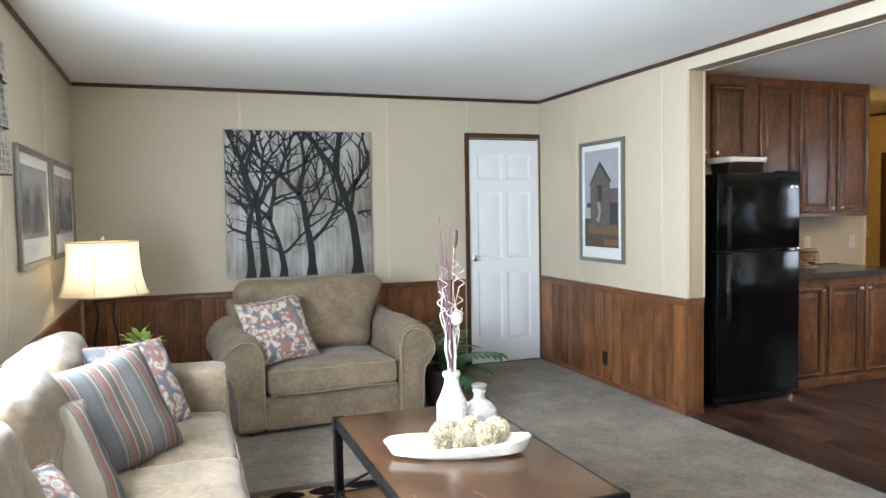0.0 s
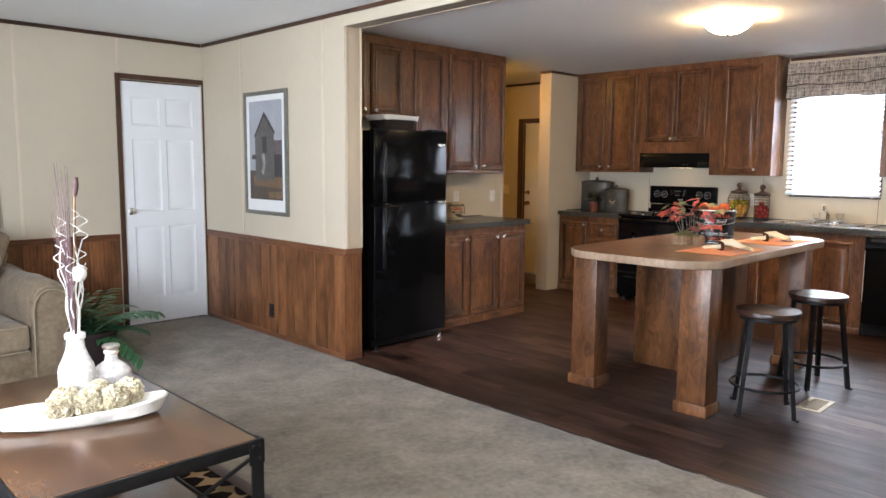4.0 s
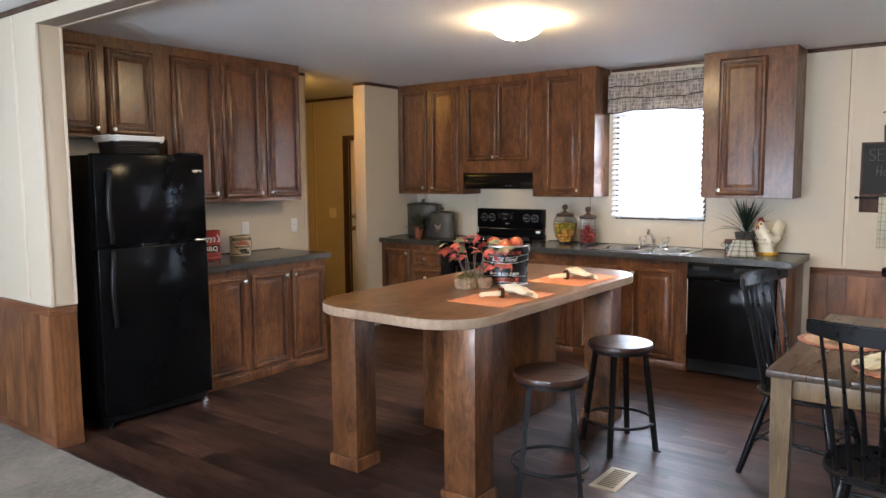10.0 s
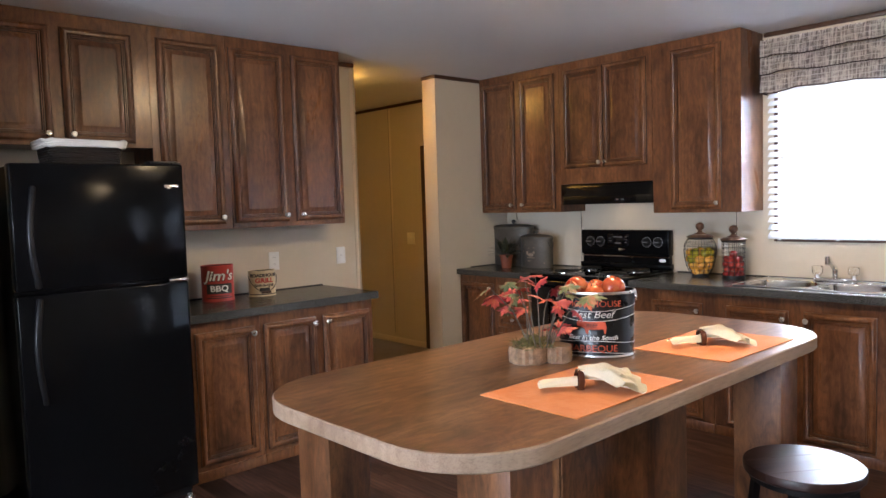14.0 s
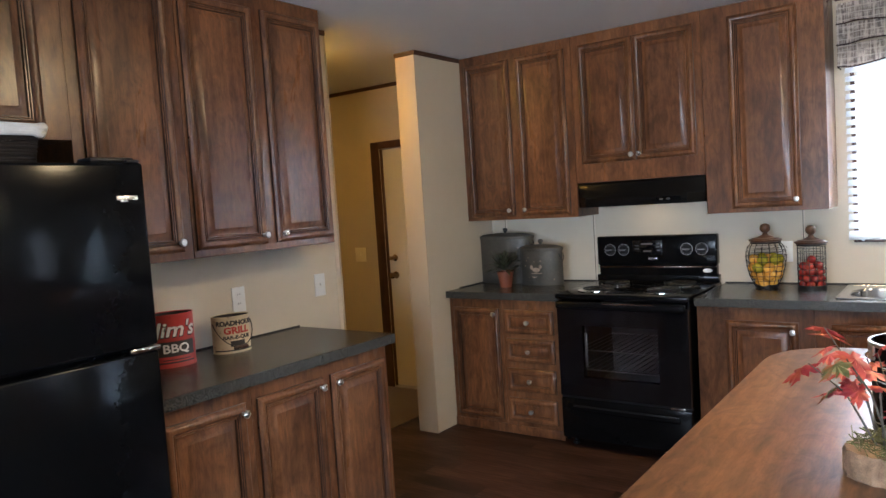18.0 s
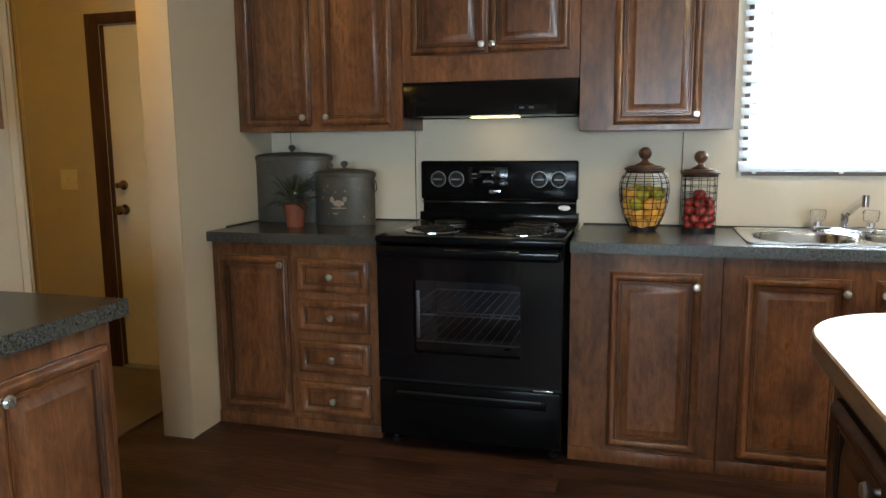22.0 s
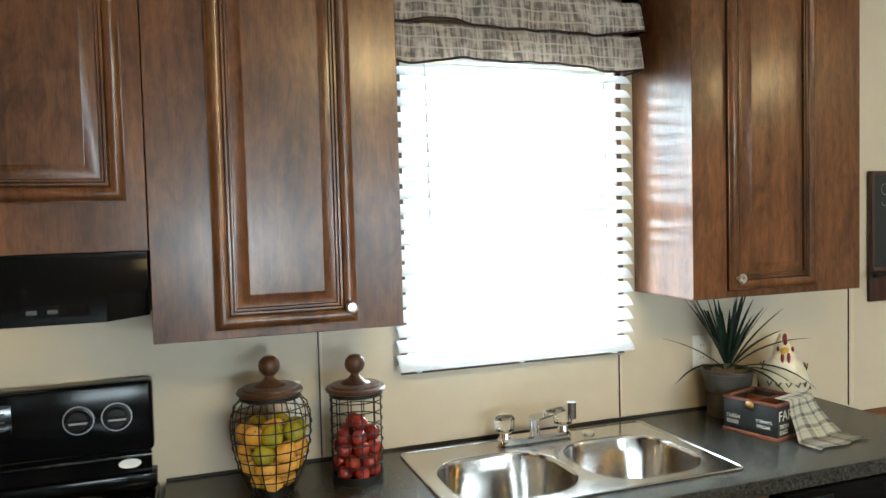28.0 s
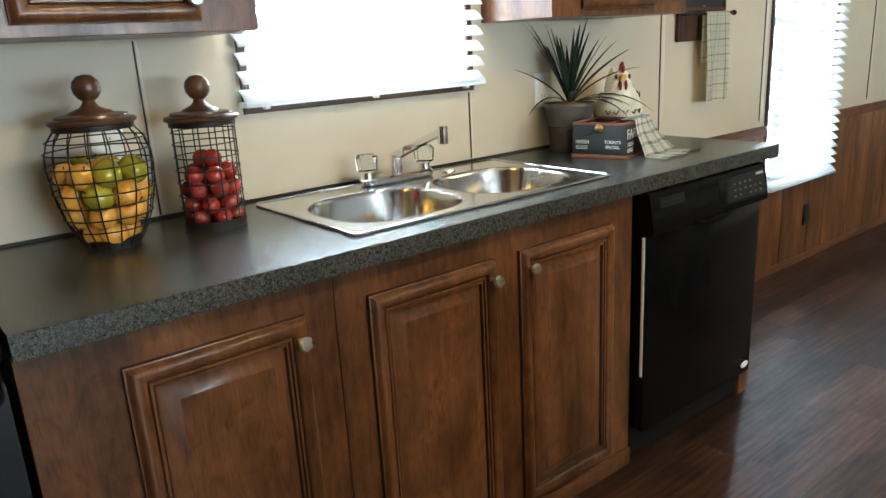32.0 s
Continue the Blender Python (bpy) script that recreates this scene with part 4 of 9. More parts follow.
# ---- refrigerator ----
fr = thing("refrigerator", (3.505, 4.03, 0), "black top-freezer refrigerator beside the counter", "refrigerator")
part("body", box(0.004, 0.746, 0.075, 0.76, 0.03, 1.665, 0.004), BLACK, fr)
part("freezer_door", box(0, 0.75, 0, 0.066, 1.122, 1.675, 0.010, 3), BLACK, fr)
part("refrigerator_door", box(0, 0.75, 0, 0.066, 0.075, 1.106, 0.010, 3), BLACK, fr)
part("toe_grille", box(0.02, 0.73, 0.05, 0.09, 0.022, 0.07, 0.003), BLACKP, fr)
for z0, z1 in ((1.14, 1.57), (0.63, 1.085)):
    pts = [(0.085 - 0.028 * math.sin(math.pi * k / 14), -0.012 - 0.034 * math.sin(math.pi * k / 14) ** 0.5, z0 + (z1 - z0) * k / 14) for k in range(15)]
    h_ = add_tube(bmesh.new(), pts, 0.0135, 10)
    part("door_handle", h_, BLACKP, fr, "curved black bar handle")
part("hinge_cover", add_box(box(0.60, 0.735, 0.02, 0.10, 1.6755, 1.692, 0.006), 0.70, 0.742, 0.004, 0.03, 1.6755, 1.684, 0.003), BLACKP, fr)
part("middle_hinge", box(0.655, 0.752, -0.004, 0.05, 1.1075, 1.1205, 0.002), CHROME, fr, "bright metal hinge")
part("badge", add_box(box(0.655, 0.722, -0.0025, -0.0003, 1.565, 1.577, 0.0008), 0.668, 0.69, -0.0025, -0.0003, 1.560, 1.5645), NICKEL, fr, "small silver badge")
for x in (0.04, 0.71):
    part("foot", lathe([(0, 0), (0.022, 0), (0.022, 0.012), (0.012, 0.014), (0.012, 0.03)], 16, at=(x, 0.03, 0)), NICKEL if x > 0.5 else BLACKP, fr)

bk = thing("basket", (3.70, 4.13, 1.6655), "dark woven basket with a white cloth liner on the refrigerator", "basket")
WICK = plain("dark_wicker", (0.018, 0.013, 0.010), 0.6, 0, 0.4, 40, 0.3, 200)
for k in range(9):
    z = 0.006 + k * 0.0105
    g = 0.0012 * k
    o = rounded(-g, 0.30 + g, -g, 0.20 + g, 0.035, 5)
    part("wicker_strand", tube([(x, y, z + 0.003 * ((i + k) % 2)) for i, (x, y) in enumerate(o)], 0.0062, 6, closed=True), WICK, bk)
part("bottom", box(0.01, 0.29, 0.01, 0.19, 0, 0.008), BLACKP, bk)
bm = bmesh.new()
for k in range(3):
    o = rounded(-0.024 - 0.003 * k, 0.324 + 0.003 * k, -0.024, 0.224, 0.045, 6)
    add_tube(bm, [(x, y, 0.096 + 0.010 * k + 0.003 * math.sin(i * 1.3 + k)) for i, (x, y) in enumerate(o)], 0.0095, 8, closed=True)
add_box(bm, 0.0, 0.30, 0.0, 0.20, 0.104, 0.117, 0.01)
part("liner", bm, fabric("white_liner", (0.62, 0.60, 0.56), (0.74, 0.72, 0.68)), bk, "white cloth liner folded over the rim")

# ---- stove ----
st = thing("stove", (6.79, 3.983, 0), "black electric coil stove with an oven window between the counters", "stove")
W_ = 0.766                                       # local x: into the wall, local y: towards -y
ybox = lambda x0, x1, a, b, z0, z1, bev=0.0, seg=2: box(x0, x1, -b, -a, z0, z1, bev, seg)
part("side_panel", ybox(0.045, 0.64, 0.0, 0.012, 0.03, 0.885), BLACK, st)
part("side_panel", ybox(0.045, 0.64, W_ - 0.012, W_, 0.03, 0.885), BLACK, st)
part("back_panel", ybox(0.62, 0.635, 0.013, W_ - 0.013, 0.03, 0.885), BLACKP, st)
part("cooktop", add_box(ybox(-0.012, 0.655, -0.004, W_ + 0.004, 0.888, 0.918, 0.008), 0.60, 0.664, -W_, 0, 0.919, 0.96, 0.004), BLACK, st, "glossy black enamel cooktop")
part("backguard", ybox(0.606, 0.668, 0.004, W_ - 0.004, 1.02, 1.205, 0.010, 3), BLACK, st, "black control backguard")
part("backguard_neck", ybox(0.622, 0.66, 0.012, W_ - 0.012, 0.958, 1.022), BLACK, st)
part("chrome_line", ybox(0.604, 0.61, 0.01, W_ - 0.01, 1.006, 1.012), CHROME, st)
DISPLAY = plain("display_glass", (0.004, 0.004, 0.005), 0.08)
DIMINK = plain("dim_print", (0.075, 0.075, 0.08), 0.5)
DIALS = plain("dial_silver", (0.30, 0.30, 0.31), 0.4, 0.6)
part("control_display", ybox(0.6035, 0.6058, 0.245, 0.435, 1.085, 1.175, 0.001), DISPLAY, st)
bm = bmesh.new()
for a, b, z0, z1 in ((0.30, 0.375, 1.148, 1.158), (0.315, 0.365, 1.102, 1.112), (0.26, 0.285, 1.14, 1.145), (0.26, 0.285, 1.12, 1.125), (0.40, 0.42, 1.15, 1.155), (0.40, 0.42, 1.13, 1.135), (0.40, 0.42, 1.11, 1.115)):
    add_box(bm, 0.6025, 0.6034, -b, -a, z0, z1)
part("display_print", bm, DIMINK, st)
part("badge", add_box(ybox(0.6035, 0.6058, 0.345, 0.40, 1.055, 1.066, 0.0006), 0.6035, 0.6058, -0.378, -0.352, 1.051, 1.0545), NICKEL, st)
for y in (0.095, 0.185, 0.585, 0.675):
    k = lathe([(0, 0), (0.034, 0), (0.034, 0.003), (0.029, 0.004), (0.027, 0.016), (0.024, 0.020), (0, 0.021)], 24)
    add_box(k, -0.005, 0.005, -0.026, 0.026, 0.018, 0.034, 0.002)
    k.transform(pose(0.6035, -y, 1.118, 0, -90, 0))
    kn = part("control_knob", k, BLACKP, st)
    rim = lathe([(0.0345, 0.0006), (0.0375, 0.0006), (0.0375, 0.0025), (0.0345, 0.0025), (0.0345, 0.0006)], 24)
    add_box(rim, -0.0026, 0.0026, -0.025, 0.018, 0.0345, 0.0358)
    rim.transform(pose(0.6035, -y, 1.118, 0, -90, 0))
    part("dial_ring", rim, DIALS, kn, "silver ring and pointer")
for (x, y, r) in ((0.17, 0.19, 0.098), (0.46, 0.19, 0.078), (0.17, 0.58, 0.098), (0.46, 0.58, 0.098)):
    bu = part("drip_pan", lathe([(r + 0.018, 0.9195), (r + 0.018, 0.924), (r + 0.006, 0.926), (r - 0.01, 0.922), (0.02, 0.9192)], 40, at=(x, -y, 0)), CHROME, st, "chrome drip pan")
    bm = bmesh.new()
    n = 120
    turns = 4
    pts = [(x + (0.02 + (r - 0.022) * k / n) * math.cos(turns * 2 * math.pi * k / n), -y + (0.02 + (r - 0.022) * k / n) * math.sin(turns * 2 * math.pi * k / n), 0.931) for k in range(n + 1)]
    add_tube(bm, pts, 0.0042, 6)
    part("coil_burner", bm, IRON, bu, "black spiral heating coil")
# oven door with a window: a frame round an opening
DOOR = plain("oven_door_enamel", (0.004, 0.004, 0.005), 0.09, 0, 0.1, 6, 0.0, 100, 0.4, 0.02)
bm = plate([[(0, 0.315), (W_, 0.315), (W_, 0.845), (0, 0.845)], [(0.155, 0.43), (0.155, 0.735), (0.60, 0.735), (0.60, 0.43)]], 0.04)
bm.transform(Matrix(((0, 0, 1, 0.02), (-1, 0, 0, 0), (0, 1, 0, 0), (0, 0, 0, 1))))
bmesh.ops.remove_doubles(bm, verts=bm.verts[:], dist=0.0001)
bmesh.ops.recalc_face_normals(bm, faces=bm.faces[:])
od = part("oven_door", bm, DOOR, st, "glossy black oven door")
part("oven_window", ybox(-0.0015, 0.004, 0.155, 0.60, 0.43, 0.735), glassy("smoked_glass", (0.78, 0.80, 0.82), 0.0), od, "smoked glass oven window")
part("oven_handle", ybox(-0.035, -0.0005, 0.005, W_ - 0.005, 0.83, 0.878, 0.014, 3), BLACK, od, "black handle bar across the top of the oven door")
part("door_highlight_strip", ybox(-0.038, -0.033, 0.30, 0.60, 0.868, 0.872), CHROME, od)
bm = bmesh.new()
RACK = plain("rack_wire", (0.34, 0.34, 0.35), 0.35, 1.0, 0.1, 30)
OV = plain("oven_liner", (0.070, 0.075, 0.082), 0.35, 0.3, 0.3, 10)
for q in ((0.05, 0.60, 0.08, 0.085, 0.33, 0.80), (0.05, 0.60, 0.675, 0.68, 0.33, 0.80), (0.595, 0.60, 0.085, 0.675, 0.33, 0.80), (0.05, 0.60, 0.085, 0.675, 0.325, 0.33), (0.05, 0.60, 0.085, 0.675, 0.80, 0.805)):
    add_box(bm, q[0], q[1], -q[3], -q[2], q[4], q[5])
part("oven_liner", bm, OV, st)
part("window_edge_strip", ybox(0.012, 0.016, 0.163, 0.180, 0.49, 0.69, 0.002), RACK, od, "bright strip at the edge of the oven window")
for z in (0.465, 0.58):
    bm = bmesh.new()
    add_tube(bm, [(0.06, -0.09, z), (0.06, -0.67, z), (0.58, -0.67, z), (0.58, -0.09, z)], 0.004, 6, closed=True)
    for k in range(1, 14):
        add_tube(bm, [(0.06, -0.09 - 0.58 * k / 14, z), (0.58, -0.09 - 0.58 * k / 14, z)], 0.0022, 5)
    part("oven_rack", bm, RACK, st, "chrome wire oven rack")
part("storage_drawer", add_box(ybox(0.0, 0.04, 0.0, W_, 0.06, 0.298, 0.006), -0.008, 0.0, -W_ + 0.06, -0.06, 0.225, 0.265, 0.006), BLACK, st, "black storage drawer with a long lip")
part("drawer_lip", ybox(-0.012, 0.002, 0.08, W_ - 0.08, 0.252, 0.262, 0.003), BLACKP, st)
part("door_gap_trim", ybox(0.012, 0.036, 0.0, W_, 0.2995, 0.3145), BLACKP, st)
part("hinge_pin", ybox(-0.003, 0.012, 0.655, 0.735, 0.302, 0.310, 0.002), CHROME, st)
for x, y in ((0.09, 0.04), (0.09, W_ - 0.04), (0.58, 0.04), (0.58, W_ - 0.04)):
    part("foot", lathe([(0, 0), (0.02, 0), (0.02, 0.015), (0.01, 0.017), (0.01, 0.032)], 14, at=(x, -y, 0)), BLACKP, st)
lab = lathe([(0, 0), (0.028, 0), (0.028, 0.0006), (0, 0.0006)], 24, 1.0, 0.45)
lab.transform(pose(0.6205, -0.70, 0.985, 90, 0, -90))
part("sticker", lab, WHITE, st, "small white oval sticker")

# ---- range hood ----
hd = thing("range_hood", (X1, 3.983, 1.405), "black under-cabinet range hood over the stove", "range hood")
def hood_loop(z, front, lip):
    """The hood's outline at a height: its front stands out in the middle and is cut back at both ends."""
    return [(-0.002, -0.001, z), (-front, -0.001, z), (-front - lip, -0.082, z), (-front - lip, -0.695, z), (-front, -0.777, z), (-0.002, -0.777, z)]


bm = add_loft(bmesh.new(), [hood_loop(0.004, 0.296, 0.080), hood_loop(0.0, 0.300, 0.085), hood_loop(0.058, 0.302, 0.083), hood_loop(0.062, 0.303, 0.079), hood_loop(0.122, 0.306, 0.006), hood_loop(0.149, 0.306, 0.003)])
bmesh.ops.recalc_face_normals(bm, faces=bm.faces[:])
part("body", bm, plain("hood_black", (0.0035, 0.0035, 0.0035), 0.22, 0, 0.1, 6, 0.02, 300, 0.0, 0.03, 0.2), hd)
part("lamp_lens", box(-0.19, -0.11, -0.50, -0.28, -0.0020, -0.0004), glow("hood_lamp", (1.0, 0.72, 0.38), 4.5), hd, "small lit lamp lens under the hood")
part("control_plate", box(-0.3867, -0.3853, -0.66, -0.52, 0.018, 0.042), DISPLAY, hd)
for y in (-0.55, -0.59):
    part("switch", box(-0.390, -0.3868, y - 0.010, y + 0.010, 0.025, 0.034, 0.001), DIMINK, hd)

# ---- dishwasher ----
dw = thing("dishwasher", (6.835, 1.654, 0), "black built-in dishwasher under the counter", "dishwasher")
part("body", box(0.05, 0.60, -0.622, -0.006, 0.012, 0.855), BLACKP, dw)
part("door", box(0, 0.05, -0.624, -0.004, 0.115, 0.735, 0.006), BLACK, dw)
# the control panel leans out towards its foot and curls back under
prof_ = [(0.05, 0.858), (0.004, 0.858), (-0.004, 0.854), (-0.008, 0.845), (-0.022, 0.762), (-0.024, 0.748), (-0.020, 0.738), (-0.008, 0.734), (0.05, 0.734)]
bm = add_loft(bmesh.new(), [[(x, y, z) for x, z in prof_] for y in (-0.624, -0.004)])
bmesh.ops.recalc_face_normals(bm, faces=bm.faces[:])
panel = part("control_panel", bm, BLACK, dw, "black control panel leaning out over the door")
LEAN = Matrix.Translation((-0.008, 0, 0.845)) @ Matrix.Rotation(radians(9.6), 4, "Y")      # local z runs up the panel's face


def on_panel(name, boxes, mat, label=""):
    bm = bmesh.new()
    for y0, y1, z0, z1, t0, t1 in boxes:
        add_box(bm, -t1, -t0, y0, y1, z0, z1)
    bm.transform(LEAN)
    return part(name, bm, mat, panel, label)


on_panel("vent", [(-0.165, -0.045, -0.036, -0.008, -0.001, 0.0012), (-0.160, -0.050, -0.024, -0.020, 0.0013, 0.0030)], BLACKP, "narrow dark vent slot")
on_panel("glossy_insert", [(-0.608, -0.345, -0.080, -0.004, -0.001, 0.0012)], DISPLAY, "glossy black insert with the controls")
tagged(on_panel("button_print", [(-0.585 + c_ * 0.030, -0.574 + c_ * 0.030, -0.070 + r_ * 0.019, -0.0645 + r_ * 0.019, 0.0013, 0.0020) for r_ in range(3) for c_ in range(6) if (r_, c_) not in ((2, 0), (2, 1), (0, 3))], DIMINK), kind="stuff")
on_panel("badge", [(-0.602, -0.560, -0.018, -0.010, 0.0013, 0.0024)], NICKEL, "small silver badge")
bm = tube([(-0.020 - 0.007 * math.sin(math.pi * k / 16), -0.21 - 0.22 * k / 16, 0.742 - 0.016 * math.sin(math.pi * k / 16)) for k in range(17)], 0.0075, 8)
part("lip_handle", bm, BLACK, panel, "curved black lip handle")
part("tub_edge", box(0.004, 0.012, -0.0036, -0.0008, 0.30, 0.73), WHITE, dw, "white edge of the tub")
part("toe_panel", box(0.055, 0.075, -0.622, -0.006, 0.012, 0.112), BLACKP, dw)
lab = lathe([(0, 0), (0.024, 0), (0.024, 0.0006), (0, 0.0006)], 24, 1.0, 0.5)
lab.transform(pose(-0.0012, -0.585, 0.15, 90, 0, -90))
part("sticker", lab, WHITE, dw, "small white oval sticker")
for y in (-0.03, -0.6):
    part("foot", lathe([(0, 0), (0.018, 0), (0.018, 0.008), (0.008, 0.012)], 12, at=(0.09, y, 0)), IRON, dw)

# ---- sink and tap ----
sk = thing("kitchen_sink", (6.915, 1.70, CZ1), "double-bowl stainless steel drop-in sink", "sink")
SWX, SLY = 0.50, 0.845
def bowl_loops(y0, y1, x0, x1, r):
    return rounded(x0, x1, y0, y1, r, 8)
B1, B2 = (0.045, 0.405), (0.44, 0.80)
bx0, bx1 = 0.045, 0.385
top = plate([rounded(0, SWX, 0, SLY, 0.02, 4), bowl_loops(*B1, bx0, bx1, 0.13), bowl_loops(*B2, bx0, bx1, 0.13)], 0.003, 0.0)
top.transform(pose(0, 0, 0.0035))
part("deck", top, STEEL, sk, "brushed steel deck")
part("rim", tube([(x, y, 0.004) for x, y in rounded(0.004, SWX - 0.004, 0.004, SLY - 0.004, 0.018, 4)], 0.0042, 8, closed=True), STEEL, sk)
for y0, y1 in (B1, B2):
    lv = ((-0.004, 0.0055, 0.132), (0.0, 0.003, 0.13), (0.004, -0.006, 0.125), (0.012, -0.12, 0.10), (0.03, -0.155, 0.085), (0.10, -0.160, 0.04), (0.15, -0.163, 0.015))
    bm = add_loft(bmesh.new(), [[(x, y, z) for x, y in rounded(bx0 + i, bx1 - i, y0 + i, y1 - i, min(r, (bx1 - bx0) / 2 - i - 0.001), 8)] for i, z, r in lv], False, True)
    bmesh.ops.reverse_faces(bm, faces=bm.faces[:])
    bw = part("bowl", bm, STEEL, sk, "rounded steel bowl")
    part("drain", lathe([(0.042, -0.1625), (0.04, -0.160), (0.03, -0.161), (0, -0.1615)], 24, at=((bx0 + bx1) / 2, (y0 + y1) / 2, 0)), CHROME, bw)
part("faucet_hole_cover", lathe([(0, 0.0052), (0.022, 0.0052), (0.02, 0.010), (0, 0.011)], 20, at=(0.445, 0.23, 0)), CHROME, sk)
CLEAR = glassy("clear_acrylic", (0.97, 0.98, 0.98), 0.04)
fc = thing("faucet", (7.36, 2.12, CZ1 + 0.0055), "chrome two-handle kitchen faucet with clear acrylic knobs", "faucet")
part("base_plate", slab(rounded(-0.026, 0.026, -0.125, 0.125, 0.025, 6), 0, 0.022, 0.005), CHROME, fc)
pts = [(0, 0, 0.02), (0, 0, 0.075)]
sp = add_tube(bmesh.new(), pts, 0.017, 14)
part("spout_post", sp, CHROME, fc)
bm = add_loft(bmesh.new(), [[(0.012, -0.012, 0.055), (0.012, 0.012, 0.055), (0.012, 0.012, 0.080), (0.012, -0.012, 0.080)], [(-0.13, -0.012 - 0.018, 0.118), (-0.13, 0.012 - 0.018, 0.118), (-0.13, 0.012 - 0.018, 0.136), (-0.13, -0.03, 0.136)],
                            [(-0.195, -0.036, 0.142), (-0.195, -0.012, 0.142), (-0.195, -0.012, 0.160), (-0.195, -0.036, 0.160)]])
bmesh.ops.recalc_face_normals(bm, faces=bm.faces[:])
part("spout", bm, CHROME, fc)
part("aerator", tube([(-0.192, -0.024, 0.165), (-0.192, -0.024, 0.118)], 0.014, 14), CHROME, fc)
for y in (0.10, -0.10):
    part("handle_stem", tube([(0, y, 0.02), (0, y, 0.040)], 0.019, 14, 0.015), CHROME, fc)
    bm = bmesh.new()
    ring = []
    for z, r in ((0.040, 0.020), (0.046, 0.027), (0.082, 0.030), (0.090, 0.024)):
        ring.append([((r * (1 + 0.06 * (k % 2))) * math.cos(2 * math.pi * k / 24), y + (r * (1 + 0.06 * (k % 2))) * math.sin(2 * math.pi * k / 24), z) for k in range(24)])
    add_loft(bm, ring)
    part("handle", bm, CLEAR, fc, "faceted clear acrylic knob")

# ---- island ----
il = thing("kitchen_island", (0, 0, 0), "brown laminate kitchen island with rounded top and square posts", "island")
top_out = rounded(3.780, 5.845, 1.592, 2.586, 0.27, 12)
bm = slab(top_out, 0.853, 0.900, 0.004)
bm.normal_update()
for f in bm.faces:
    f.material_index = 0 if f.normal.z > 0.9 else 1
part("top", bm, [ISLETOP, ISLEEDGE], il, "wood-grain laminate top with a lighter edge band")
for x0, y0 in ((3.948, 1.635), (3.962, 2.386), (5.41, 1.640)):
    px, py = 0.150, 0.175
    pt = part("post", box(x0, x0 + px, y0, y0 + py, 0, 0.8525, 0.002), ISLE, il)
    bm = bmesh.new()
    t_ = 0.013
    for q in ((x0 - t_, x0 - 0.0003, y0 - t_, y0 + py + t_), (x0 + px + 0.0003, x0 + px + t_, y0 - t_, y0 + py + t_), (x0, x0 + px, y0 - t_, y0 - 0.0003), (x0, x0 + px, y0 + py + 0.0003, y0 + py + t_)):
        add_box(bm, *q, 0, 0.065, 0.002)
    part("base_moulding", bm, ISLE, pt)
part("cabinet_body", box(4.715, 5.565, 2.095, 2.545, 0.0, 0.8525, 0.002), ISLE, il)
part("side_strip", box(4.705, 4.7145, 2.10, 2.14, 0.0, 0.8525, 0.001), ISLE, il)
for k, x in enumerate((4.77, 5.16)):
    ob = new("door", DOORS[(0.345, 0.715, False)])
    ob.parent = il
    ob.matrix_basis = pose(x + 0.345, 2.546, 0.085, 0, 0, 180)
    kb = new("knob", KNOB_MESH)
    kb.parent = ob
    kb.location = (0.323 if k else 0.022, -0.0195, 0.68)

# ---- ceiling lights ----
DOME = glow("lit_glass_dome", (1.0, 0.70, 0.34), 92.0)
DINEDOME = glow("lit_dining_dome", (1.0, 0.72, 0.37), 60.0)
HALLDOME = glow("lit_amber_dome", (1.0, 0.52, 0.085), 36.0)


def ceiling_light(x, y, label, lit=None):
    c = thing("ceiling_light", (x, y, H), label, "ceiling light", "ceiling lights")
    part("pan", lathe([(0, -0.001), (0.10, -0.001), (0.10, -0.018), (0, -0.018)], 32), WHITE, c)
    part("glass_dome", lathe([(0.165, -0.016), (0.168, -0.022), (0.160, -0.045), (0.130, -0.075), (0.085, -0.100), (0.035, -0.112), (0.012, -0.113)], 48), lit or DOME, c, "glowing frosted glass dome")
    part("finial", lathe([(0.012, -0.113), (0.014, -0.118), (0.008, -0.126), (0, -0.128)], 16), BRASS, c)
    return c


ceiling_light(5.21, 2.19, "lit frosted glass dome light on the kitchen ceiling")
ceiling_light(5.21, -0.30, "lit frosted glass dome light over the dining table", DINEDOME)
ceiling_light(5.97, 5.36, "lit frosted glass dome light on the hall ceiling", HALLDOME)


# ---- stools ----
SEATW = wood("dark_seat_wood", (0.018, 0.008, 0.006), (0.035, 0.015, 0.010), (0.06, 0.027, 0.017), "y", 0.34, 0.8, 0.15, 0.2, 0.2)


